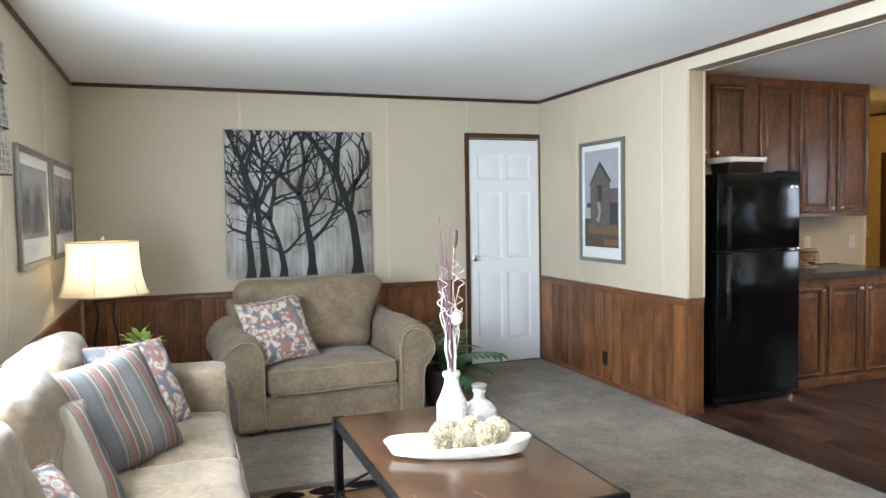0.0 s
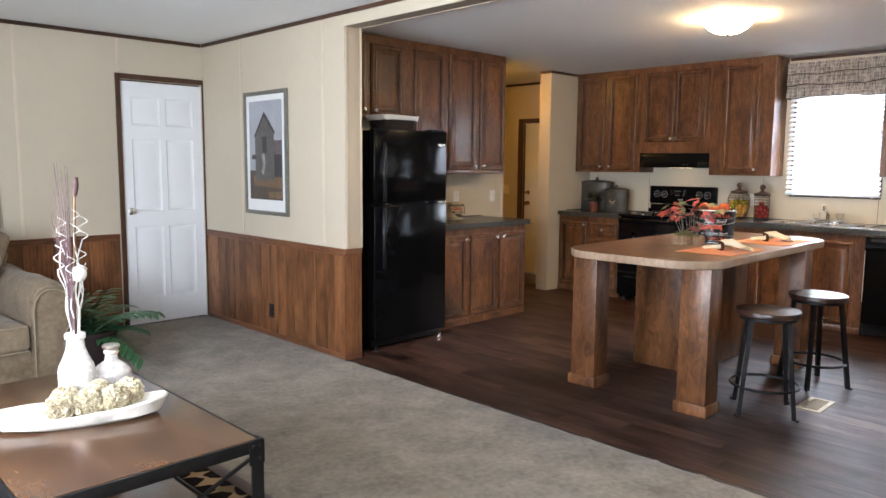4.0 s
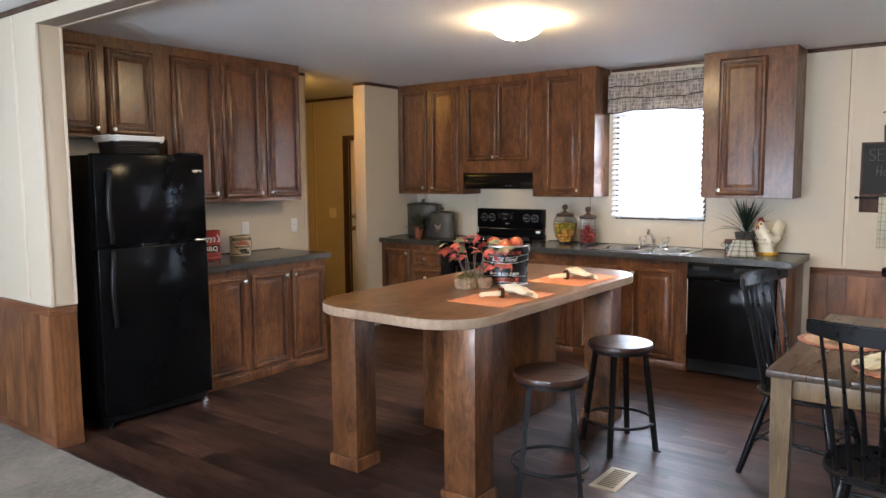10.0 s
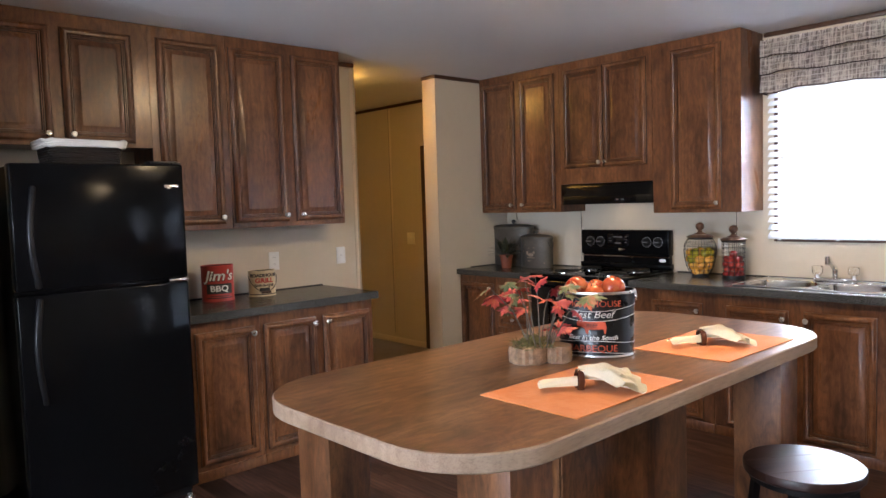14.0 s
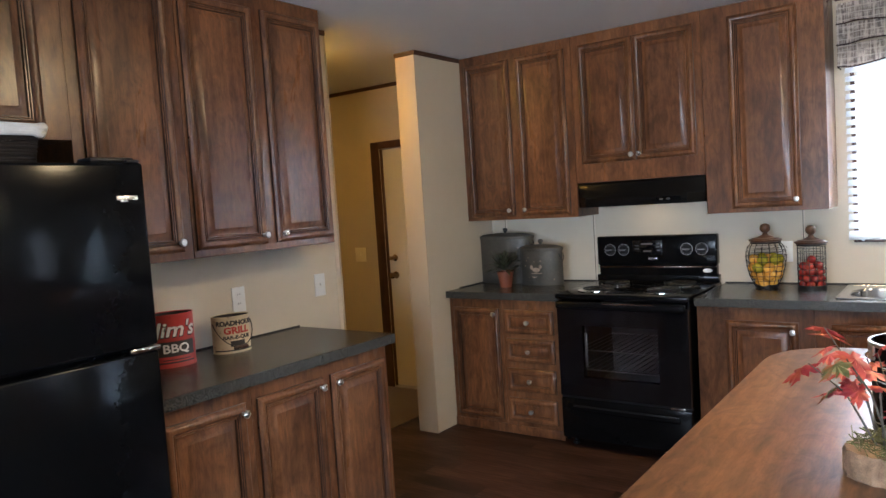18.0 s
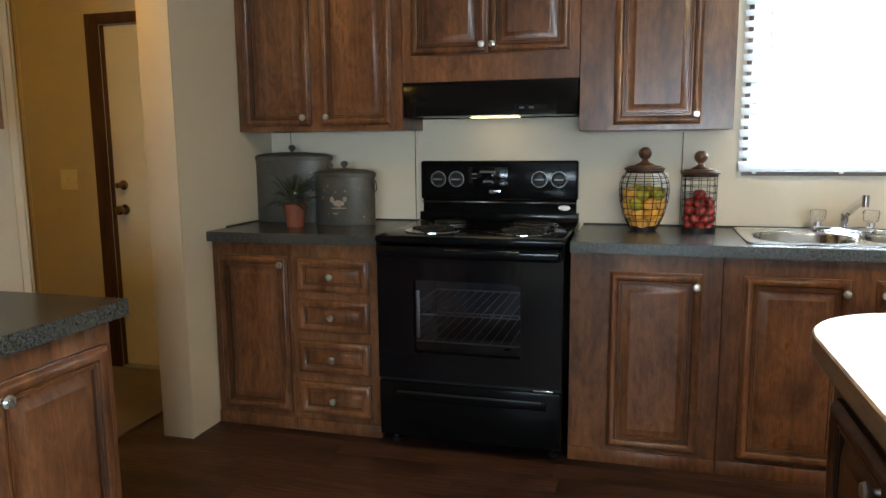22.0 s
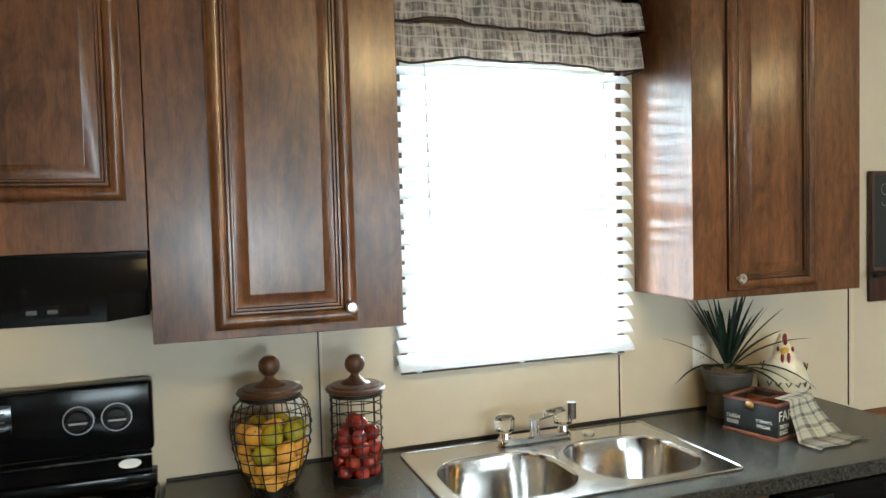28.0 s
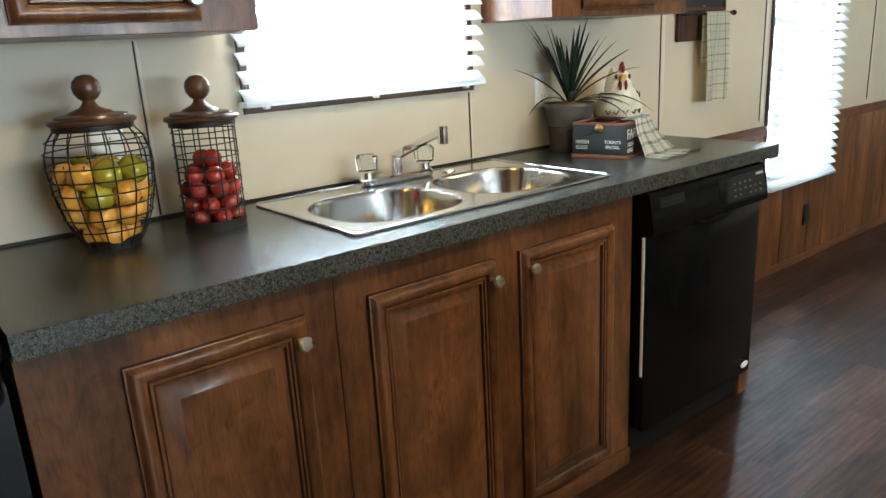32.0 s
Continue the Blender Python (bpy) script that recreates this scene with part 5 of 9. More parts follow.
def stool(m):
    s = thing("bar_stool", m, "round dark wood and black iron bar stool by the island", "stool", "island stools")
    for a, b in ((-0.176, -0.062), (-0.0605, 0.0605), (0.062, 0.176)):
        out = []
        n = 14
        for k in range(n + 1):
            x = a + (b - a) * k / n
            out.append((x, -math.sqrt(max(0.176 ** 2 - x * x, 1e-5))))
        out = out + [(x, -y) for x, y in reversed(out)]
        part("seat_board", add_loft(bmesh.new(), [[(x * 0.97, y * 0.97, 0.572) for x, y in out], [(x, y, 0.578) for x, y in out], [(x, y, 0.598) for x, y in out], [(x * 0.985 if abs(x) > 0.1 else x, y * 0.985, 0.603) for x, y in out]]), SEATW, s)
    part("seat_ring", lathe([(0.150, 0.552), (0.158, 0.552), (0.158, 0.572), (0.150, 0.572), (0.150, 0.552)], 36), IRON, s, "black iron ring under the seat")
    for k in range(4):
        a = math.pi / 4 + k * math.pi / 2
        c, d = math.cos(a), math.sin(a)
        bm = add_tube(bmesh.new(), [(0.135 * c, 0.135 * d, 0.565), (0.205 * c, 0.205 * d, 0.008)], 0.0165, 4)
        lg = part("leg", bm, IRON, s)
        part("foot_pad", tube([(0.203 * c, 0.203 * d, 0.024), (0.212 * c, 0.212 * d, 0.008), (0.226 * c, 0.226 * d, 0.007), (0.233 * c, 0.233 * d, 0.014)], 0.0068, 8), IRON, lg)
    part("foot_ring", tube([(0.186 * math.cos(2 * math.pi * k / 40), 0.186 * math.sin(2 * math.pi * k / 40), 0.165) for k in range(40)], 0.009, 8, closed=True), IRON, s, "round iron foot ring")
    return s


st1 = stool(pose(4.318, 1.455, 0, 0, 0, 28))
copy_thing(st1, pose(5.090, 1.440, 0, 0, 0, 55))

# ---- floor register ----
rg = thing("floor_register", (4.650, 1.275, 0.0), "brown and brass floor vent by the island", "vent")
bm = bmesh.new()
for q in ((-0.14, 0.14, -0.07, -0.045), (-0.14, 0.14, 0.045, 0.07), (-0.14, -0.115, -0.045, 0.045), (0.115, 0.14, -0.045, 0.045)):
    add_box(bm, *q, 0.0005, 0.006)
part("frame", bm, plain("register_tan", (0.34, 0.27, 0.17), 0.4, 0.5, 0.15, 20), rg)
for k in range(11):
    part("slat", box(-0.114 + k * 0.0208, -0.114 + k * 0.0208 + 0.010, -0.0445, 0.0445, 0.0005, 0.005), plain("register_slat", (0.25, 0.19, 0.12), 0.4, 0.5) if k == 0 else bpy.data.materials["register_slat"], rg)
part("damper", box(-0.114, 0.114, -0.0445, 0.0445, 0.0001, 0.0006), BLACKP, rg)

# ---- wall plates ----
def wall_plate(m, w, h, mat, label, kind_):
    """Face towards local -y."""
    o = thing("outlet" if kind_ == "outlet" else "light_switch", m, label, kind_)
    part("plate", box(-w / 2, w / 2, -0.006, -0.0005, -h / 2, h / 2, 0.002), mat, o)
    if kind_ == "outlet":
        for z in (-0.022, 0.022):
            bm = lathe([(0, 0), (0.016, 0), (0.016, 0.0015), (0, 0.0015)], 20, 1.0, 1.1)
            bm.transform(pose(0, -0.006, z, 90))
            f = part("socket", bm, mat, o)
            bm = bmesh.new()
            for x in (-0.006, 0.006):
                add_box(bm, x - 0.001, x + 0.001, -0.0078, -0.0076, z - 0.002, z + 0.007)
            part("slot", bm, BLACKP, f)
    else:
        part("toggle", box(-0.005, 0.005, -0.016, -0.006, -0.004, 0.012, 0.001), mat, o)
    return o


WPL = plain("white_plate", (0.76, 0.76, 0.74), 0.35, 0, 0.02, 20)
wall_plate(pose(5.173, YK, 1.10), 0.075, 0.118, WPL, "white double outlet on the wall above the counter", "outlet")
wall_plate(pose(5.705, YK, 1.10), 0.075, 0.118, WPL, "white light switch at the end of the kitchen wall", "switch")
wall_plate(pose(X1, 6.13, 1.10, 0, 0, -90), 0.115, 0.118, IVORY, "ivory light switch beside the outer door", "switch")
wall_plate(pose(X1, 2.86, 1.09, 0, 0, -90), 0.075, 0.118, WPL, "white outlet behind the wire jars", "outlet")
wall_plate(pose(X1, 1.40, 1.11, 0, 0, -90), 0.075, 0.118, WPL, "white outlet behind the green plant", "outlet")
DKPL = plain("dark_plate", (0.02, 0.014, 0.012), 0.4)
wall_plate(pose(XM0 - 0.011, 4.97, 0.22, 0, 0, -90), 0.07, 0.115, DKPL, "dark brown outlet in the wainscot beside the opening", "outlet")
wall_plate(pose(X1 - 0.011, -0.673, 0.272, 0, 0, -90), 0.07, 0.115, DKPL, "dark brown outlet in the wainscot under the dining window", "outlet")


# ---- things on the counters ----
def ellipse_bend(rx, ry, z0=0.0):
    """Wraps flat lettering round the -y side of an oval."""
    def f(co):
        a = -math.pi / 2 + co.x / ((rx + ry) / 2)
        e = 1 + (co.z + 0.0012) / min(rx, ry)
        return Vector((rx * math.cos(a) * e, ry * math.sin(a) * e, co.y + z0))
    return f


def skin_of_tin(name, paint, worn):
    """Old printed tin: paint with scratches, bare spots and rust near the rims."""
    m, t, b = nodes_of(name)
    v = mapped(t, (1, 1, 1))
    wear = noise_tex(t, v, 38, 6, 0.72, 0.6)
    col = ramp(t, wear, [(0.30, worn), (0.40, paint), (0.62, paint), (0.74, [min(1, x * 1.3) for x in paint])])
    col = mix(t, 0.5, col, ramp(t, noise_tex(t, v, 9, 4), [(0.36, [0.55] * 3), (0.6, [1.0] * 3)]), "MULTIPLY")
    link(t, col, b.inputs["Base Color"])
    link(t, ramp(t, wear, [(0.3, 0.6), (0.6, 0.35)]), b.inputs["Roughness"])
    bump(t, b, wear, 0.12, 0.001)
    return m


def tin(m, rx, ry, h, mat, label, lines, name="tin_can", handle=False):
    c = thing(name, m, label, "tin can")
    part("body", lathe([(0, 0.003), (0.985, 0.003), (1.0, 0.0), (1.0, 0.006), (0.985, 0.009), (0.985, h - 0.006), (1.0, h - 0.004), (1.0, h), (0.97, h), (0.965, 0.01), (0, 0.01)], 48, rx, ry), mat, c)
    part("inside", lathe([(0.964, h - 0.004), (0.962, 0.012), (0, 0.012)], 48, rx, ry), TINSIDE, c, "dark inside of the open tin")
    for i, (text, size, z, col, sh, fat) in enumerate(lines):
        part("lettering", words(text, size, None, 0.0003 + 0.0002 * i, sh, ellipse_bend(rx, ry, z), fat), col, c)
    if handle:
        pts = [(rx * 1.03 * math.cos(t), -0.012 - ry * 0.9 * math.sin(t) * 1.0 - 0.02 * math.sin(t), h * 0.82 - h * 0.62 * math.sin(t)) for t in [math.pi * k / 20 for k in range(21)]]
        part("wire_handle", tube(pts, 0.0022, 6), IRON, c)
    return c


REDT = plain("red_print", (0.42, 0.045, 0.025), 0.45, 0, 0.3, 12)
DARKT = plain("dark_print", (0.03, 0.025, 0.02), 0.5, 0, 0.2, 20)
WHITET = plain("white_print", (0.72, 0.70, 0.64), 0.5, 0, 0.1, 30)
ORANGET = plain("orange_print", (0.55, 0.09, 0.035), 0.5, 0, 0.2, 20)
WORNRED = skin_of_tin("worn_red_tin", (0.40, 0.035, 0.022), (0.10, 0.022, 0.016))
WORNCREAM = skin_of_tin("worn_cream_tin", (0.66, 0.55, 0.33), (0.22, 0.13, 0.06))
TINSIDE = plain("tin_inside", (0.035, 0.028, 0.024), 0.5, 0.3, 0.3, 20)
jt = tin(pose(4.70, 4.66, CZ1, 0, 0, -17), 0.095, 0.068, 0.215, WORNRED, "old red tin can with white lettering on the counter",
         [("Jim's", 0.082, 0.150, DARKT, 0.25, 0.004), ("Jim's", 0.082, 0.152, WHITET, 0.25, 0.0015), ("BBQ", 0.048, 0.076, WHITET, 0, 0.001)])
bend_ = ellipse_bend(0.0952, 0.0682)
bm = bmesh.new()
for z0, z1, x0, x1 in ((0.046, 0.106, -0.068, 0.072), (0.018, 0.024, -0.07, 0.07), (0.030, 0.034, -0.05, 0.05)):
    row_ = [[bm.verts.new(bend_(Vector((x0 + (x1 - x0) * k / 14, z, -0.0009)))) for k in range(15)] for z in (z0, z1)]
    for k in range(14):
        bm.faces.new((row_[0][k], row_[0][k + 1], row_[1][k + 1], row_[1][k]))
part("dark_patch", bm, DARKT, jt, "dark printed panel behind the letters")
ro = tin(pose(4.985, 4.645, CZ1, 0, 0, -14), 0.084, 0.064, 0.160, WORNCREAM, "old cream tin pail with dark and red lettering",
         [("ROADHOUSE", 0.0275, 0.130, DARKT, 0, 0.0016), ("GRILL", 0.040, 0.098, REDT, 0, 0.0018), ("BAR-B-QUE", 0.022, 0.068, DARKT, 0, 0.0008)], handle=True)
bm = bmesh.new()
bend_ = ellipse_bend(0.0842, 0.0642)
for x0, x1, z0, z1 in ((-0.028, 0.030, 0.030, 0.054), (-0.10, 0.10, 0.010, 0.016)):
    row_ = [[bm.verts.new(bend_(Vector((x0 + (x1 - x0) * k / 14, z, -0.0004)))) for k in range(15)] for z in (z0, z1)]
    for k in range(14):
        bm.faces.new((row_[0][k], row_[0][k + 1], row_[1][k + 1], row_[1][k]))
part("dark_patch", bm, DARKT, ro, "dark printed patch")
part("grip", tube([(-0.03, -0.094, 0.030), (0.03, -0.094, 0.030)], 0.0075, 10), plain("grip_wood", (0.07, 0.035, 0.02), 0.5), ro, "dark wooden grip")

GALV = plain("aged_zinc", (0.088, 0.081, 0.068), 0.5, 0.35, 0.35, 9, 0.15, 60)
RUST = plain("worn_paint", (0.26, 0.20, 0.15), 0.6, 0, 0.4, 30)


def canister(m, rx, ry, h, label, figure=False):
    c = thing("canister", m, label, "canister", "oval zinc canisters")
    part("body", lathe([(0, 0), (0.97, 0), (1, 0.006), (1, h), (0.96, h), (0.96, 0.01)], 56, rx, ry), GALV, c)
    lid = part("lid", lathe([(1.035, h - 0.012), (1.045, h - 0.010), (1.045, h + 0.006), (0.98, h + 0.012), (0.75, h + 0.022), (0.3, h + 0.028), (0, h + 0.029)], 56, rx, ry), GALV, c)
    part("knob", lathe([(0, h + 0.027), (0.008, h + 0.028), (0.007, h + 0.034), (0.016, h + 0.042), (0.018, h + 0.052), (0.012, h + 0.062), (0, h + 0.065)], 18), GALV, lid)
    for s in (-1, 1):
        part("handle", tube([(s * (rx + 0.012 * math.sin(math.pi * k / 10)), -ry * 0.15 + 0.03 * math.cos(math.pi * k / 10), h - 0.03 - 0.05 * math.sin(math.pi * k / 10)) for k in range(11)], 0.0025, 6), IRON, c)
    rng = random.Random(int(h * 1000))
    bm = bmesh.new()
    bend = ellipse_bend(rx, ry)
    for k in range(14):
        cx, cz, r = rng.uniform(-rx, rx) * 0.9, rng.uniform(0.03, h - 0.03), rng.uniform(0.002, 0.006)
        vs = [bm.verts.new(bend(Vector((cx + r * math.cos(a) * rng.uniform(0.5, 1.3), cz + r * math.sin(a) * rng.uniform(0.5, 1.3), 0.0)))) for a in [2 * math.pi * i / 7 for i in range(7)]]
        bm.faces.new(vs)
    if figure:
        # a small painted cockerel
        for cx, cz, rx_, rz_ in ((0.0, 0.105, 0.022, 0.015), (0.024, 0.125, 0.008, 0.012), (-0.026, 0.122, 0.009, 0.016), (0.0, 0.082, 0.032, 0.004), (0.004, 0.092, 0.003, 0.010)):
            bm.faces.new([bm.verts.new(bend(Vector((cx + rx_ * math.cos(a), cz + rz_ * math.sin(a), 0.0004)))) for a in [2 * math.pi * i / 14 for i in range(14)]])
    tagged(part("worn_marks", bm, RUST, c, "worn pale paint marks"), kind="stuff")
    return c


canister(pose(7.355, 4.645, CZ1, 0, 0, -90), 0.210, 0.098, 0.318, "large oval grey zinc canister with a lid and knob")
canister(pose(7.27, 4.325, CZ1, 0, 0, -90), 0.152, 0.080, 0.240, "smaller oval grey zinc canister with a painted cockerel", True)


def leaf(bm, base, way, up, length, width, curl, n=5, mat=0, fold=0.15):
    way, up = Vector(way).normalized(), Vector(up)
    side = way.cross(up)
    side = side.normalized() if side.length > 1e-5 else way.orthogonal().normalized()
    nrm = side.cross(way).normalized()
    prev = None
    p = Vector(base)
    d = way.copy()
    for k in range(n + 1):
        f = k / n
        w = width * (math.sin(math.pi * min(1, 0.12 + f * 0.88)) ** 0.8) * 0.5 if k < n else 0.0008
        c = p + nrm * 0.0
        row = [bm.verts.new(c - side * w + nrm * w * fold), bm.verts.new(c), bm.verts.new(c + side * w + nrm * w * fold)]
        if prev:
            for i in (0, 1):
                bm.faces.new((prev[i], prev[i + 1], row[i + 1], row[i])).material_index = mat
        prev = row
        d = (d - nrm * curl / n).normalized()
        nrm = side.cross(d).normalized()
        p = p + d * length / n


SAGE = plain("sage_leaf", (0.055, 0.060, 0.030), 0.6, 0, 0.5, 30)
TERRA = plain("terracotta", (0.17, 0.048, 0.022), 0.6, 0, 0.2, 15, 0.1, 150)
SOIL = plain("potting_moss", (0.06, 0.05, 0.03), 0.95, 0, 0.5, 60, 0.5, 120)
pp = thing("potted_plant", pose(7.11, 4.515, CZ1) @ Matrix.Scale(1.15, 4), "small bushy plant in a terracotta pot before the canisters", "potted plant")
part("pot", lathe([(0, 0), (0.034, 0), (0.044, 0.075), (0.048, 0.075), (0.049, 0.092), (0.042, 0.092), (0.040, 0.08), (0, 0.08)], 28), TERRA, pp)
part("soil", lathe([(0.0405, 0.082), (0.02, 0.086), (0, 0.087)], 16), SOIL, pp)
bm = bmesh.new()
rng = random.Random(5)
for k in range(90):
    a, e = rng.uniform(0, 6.28), rng.uniform(0.15, 1.5)
    d = Vector((math.cos(a) * math.cos(e), math.sin(a) * math.cos(e), math.sin(e)))
    b0 = Vector((0, 0, 0.09)) + d * rng.uniform(0.01, 0.075)
    leaf(bm, b0, d + Vector((rng.uniform(-.3, .3), rng.uniform(-.3, .3), rng.uniform(-.2, .3))), (0, 0, 1), rng.uniform(0.055, 0.10), rng.uniform(0.011, 0.018), 0.5)
part("foliage", bm, SAGE, pp, "grey-green narrow leaves")

# wire jars
WIREJ = plain("jar_wire", (0.018, 0.016, 0.015), 0.5, 0.5, 0.2, 30)
LIDW = wood("jar_lid_wood", (0.030, 0.013, 0.007), (0.075, 0.034, 0.017), (0.13, 0.065, 0.034), "x", 0.35, 1.5, 0.2)


def wire_jar(m, prof, rib, hoops, lid, label):
    j = thing("wire_jar", m, label, "jar", "wire jars")
    def rad(z):
        for (r0, z0), (r1, z1) in zip(prof, prof[1:]):
            if z0 <= z <= z1:
                return r0 + (r1 - r0) * (z - z0) / max(z1 - z0, 1e-6)
        return prof[-1][0]
    part("base_ring", lathe([(0, 0), (prof[0][0] + 0.004, 0), (prof[0][0] + 0.004, 0.022), (prof[0][0] + 0.001, 0.022), (prof[0][0] + 0.001, 0.004), (0, 0.004)], 40), WIREJ, j)
    for k in range(rib):
        a = 2 * math.pi * k / rib
        part("upright_wire", tube([(r * math.cos(a), r * math.sin(a), z) for r, z in prof], 0.0016, 5), WIREJ, j)
    for z in hoops:
        r = rad(z) + 0.002
        part("hoop_wire", tube([(r * math.cos(2 * math.pi * k / 40), r * math.sin(2 * math.pi * k / 40), z) for k in range(40)], 0.0016, 5, closed=True), WIREJ, j)
    part("neck_ring", lathe([(prof[-1][0] - 0.001, prof[-1][1] - 0.006), (prof[-1][0] + 0.004, prof[-1][1] - 0.006), (prof[-1][0] + 0.004, prof[-1][1] + 0.004), (prof[-1][0] - 0.001, prof[-1][1] + 0.004), (prof[-1][0] - 0.001, prof[-1][1] - 0.006)], 40), WIREJ, j)
    z, r = prof[-1][1] + 0.0045, lid
    part("lid", lathe([(0, z), (r, z), (r + 0.005, z + 0.003), (r + 0.006, z + 0.008), (r + 0.003, z + 0.012), (r * 0.90, z + 0.014), (r * 0.88, z + 0.019), (r * 0.55, z + 0.022), (r * 0.50, z + 0.026), (0.020, z + 0.034), (0.013, z + 0.042), (0.012, z + 0.047), (0.019, z + 0.052), (0.026, z + 0.062), (0.028, z + 0.074), (0.025, z + 0.087), (0.014, z + 0.097), (0, z + 0.100)], 40), LIDW, j, "turned brown wooden lid with a ball knob")
    return j


wire_jar(pose(7.278, 2.927, CZ1), [(0.050, 0.0), (0.064, 0.02), (0.086, 0.07), (0.099, 0.125), (0.104, 0.170), (0.103, 0.200), (0.094, 0.230), (0.080, 0.248), (0.075, 0.256)], 16, (0.045, 0.072, 0.099, 0.126, 0.153, 0.18, 0.207, 0.23), 0.080, "bulging black wire jar with a wooden lid, full of fruit")
wire_jar(pose(7.278, 2.699, CZ1), [(0.066, 0.0), (0.068, 0.02), (0.069, 0.10), (0.069, 0.240)], 12, (0.05, 0.079, 0.108, 0.137, 0.166, 0.195, 0.222), 0.076, "straight black wire jar with a wooden lid, half full")


def fruit_mesh(name, r, mat, pear=0.0):
    prof = []
    for k in range(13):
        a = -math.pi / 2 + math.pi * k / 12
        rr, z = r * math.cos(a), r * math.sin(a) * (1 + pear * (1 if a > 0 else 0.0))
        if a > 0 and pear:
            rr *= 1 - 0.45 * pear * math.sin(a)
        if k == 12:
            z -= r * 0.16
        prof.append((rr if 0 < k < 12 else 0.0, z))
    bm = lathe(prof, 18)
    add_tube(bm, [(0, 0, prof[-1][1]), (0.002, 0, prof[-1][1] + r * 0.35)], r * 0.05, 5, mat=1)
    me = bpy.data.meshes.new(name)
    bm.to_mesh(me)
    bm.free()
    for p in me.polygons:
        p.use_smooth = True
    me.materials.append(mat)
    me.materials.append(DARKT)
    return me


def skin(name, c0, c1, rough=0.22):
    m, t, b = nodes_of(name)
    v = mapped(t, (1, 1, 1))
    col = ramp(t, noise_tex(t, v, 22, 3), [(0.35, c0), (0.65, c1)])
    col = mix(t, 0.25, col, ramp(t, noise_tex(t, v, 300, 2), [(0.4, [x * 0.7 for x in c0]), (0.6, c1)]))
    link(t, col, b.inputs["Base Color"])
    b.inputs["Roughness"].default_value = rough
    b.inputs["Coat Weight"].default_value = 0.4
    return m


GREENF = fruit_mesh("green_pear", 0.0285, skin("green_fruit", (0.20, 0.20, 0.010), (0.46, 0.38, 0.030)), 0.22)
YELLF = fruit_mesh("golden_pear", 0.0275, skin("golden_fruit", (0.68, 0.29, 0.03), (0.82, 0.48, 0.09)), 0.35)
REDF = fruit_mesh("red_apple", 0.0215, skin("red_fruit", (0.20, 0.008, 0.010), (0.40, 0.05, 0.03)))


def fill_jar(x, y, z0, layers, step, kinds, seed, label):
    rng = random.Random(seed)
    for k, (R, n) in enumerate(layers):
        for i in range(n + (1 if R > 0.045 else 0)):
            rr, a = (R, 2 * math.pi * (i + 0.5 * (k % 2) + rng.uniform(-0.1, 0.1)) / n) if i < n else (0.0, 0.0)
            me, name, lb = rng.choice(kinds[:2] if k < 2 else kinds)
            ob = new(name, me)
            ob.matrix_basis = pose(x + rr * math.cos(a), y + rr * math.sin(a), z0 + k * step + rng.uniform(-0.003, 0.003), rng.uniform(-60, 60), rng.uniform(-60, 60), rng.uniform(0, 360))
            tagged(ob, lb, "fruit", label)


GK = (GREENF, "pear", "small shiny green pear in a wire jar")
YK_ = (YELLF, "pear", "small shiny golden pear in a wire jar")
RK = (REDF, "apple", "small shiny red apple in a wire jar")
fill_jar(7.278, 2.927, CZ1 + 0.034, [(0.032, 4), (0.056, 6), (0.067, 7), (0.066, 7)], 0.042, (YK_, YK_, GK, GK, GK, YK_), 12, "pears in the jar")
fill_jar(7.278, 2.699, CZ1 + 0.026, [(0.0455, 6), (0.0455, 6), (0.0455, 6), (0.042, 5), (0.02, 2)], 0.033, (RK,), 4, "apples in the jar")

# ---- plant, cockerel, egg box and cloth at the end of the counter ----
ZINCP = plain("pot_zinc", (0.085, 0.080, 0.072), 0.5, 0.3, 0.3, 14, 0.1, 90)
AG = plain("blade_leaf", (0.010, 0.026, 0.017), 0.4, 0, 0.4, 18)
ap = thing("potted_plant", (7.366, 1.372, CZ1), "spiky dark green plant in a grey metal pot", "potted plant")
part("pot", lathe([(0, 0), (0.064, 0), (0.070, 0.085), (0.073, 0.087), (0.084, 0.150), (0.088, 0.152), (0.088, 0.160), (0.081, 0.160), (0.076, 0.145), (0, 0.142)], 36), ZINCP, ap)
part("wicker_band", lathe([(0.0645, 0.002), (0.0680, 0.002), (0.0735, 0.082), (0.0705, 0.084)], 36), plain("pot_wicker", (0.05, 0.035, 0.022), 0.7, 0, 0.4, 60, 0.5, 250), ap)
bm = lathe([(0.078, 0.146), (0.06, 0.156), (0.03, 0.164), (0, 0.165)], 24)
rng = random.Random(6)
for k in range(120):
    a, r = rng.uniform(0, 6.28), rng.uniform(0.02, 0.078)
    b0 = Vector((r * math.cos(a), r * math.sin(a), 0.156))
    add_tube(bm, [b0, b0 + Vector((rng.uniform(-.02, .02), rng.uniform(-.02, .02), rng.uniform(-.002, .014)))], 0.0011, 3)
part("moss", bm, plain("moss", (0.17, 0.12, 0.07), 0.95, 0, 0.5, 60, 0.8, 160), ap, "dry brown moss")
rng = random.Random(8)
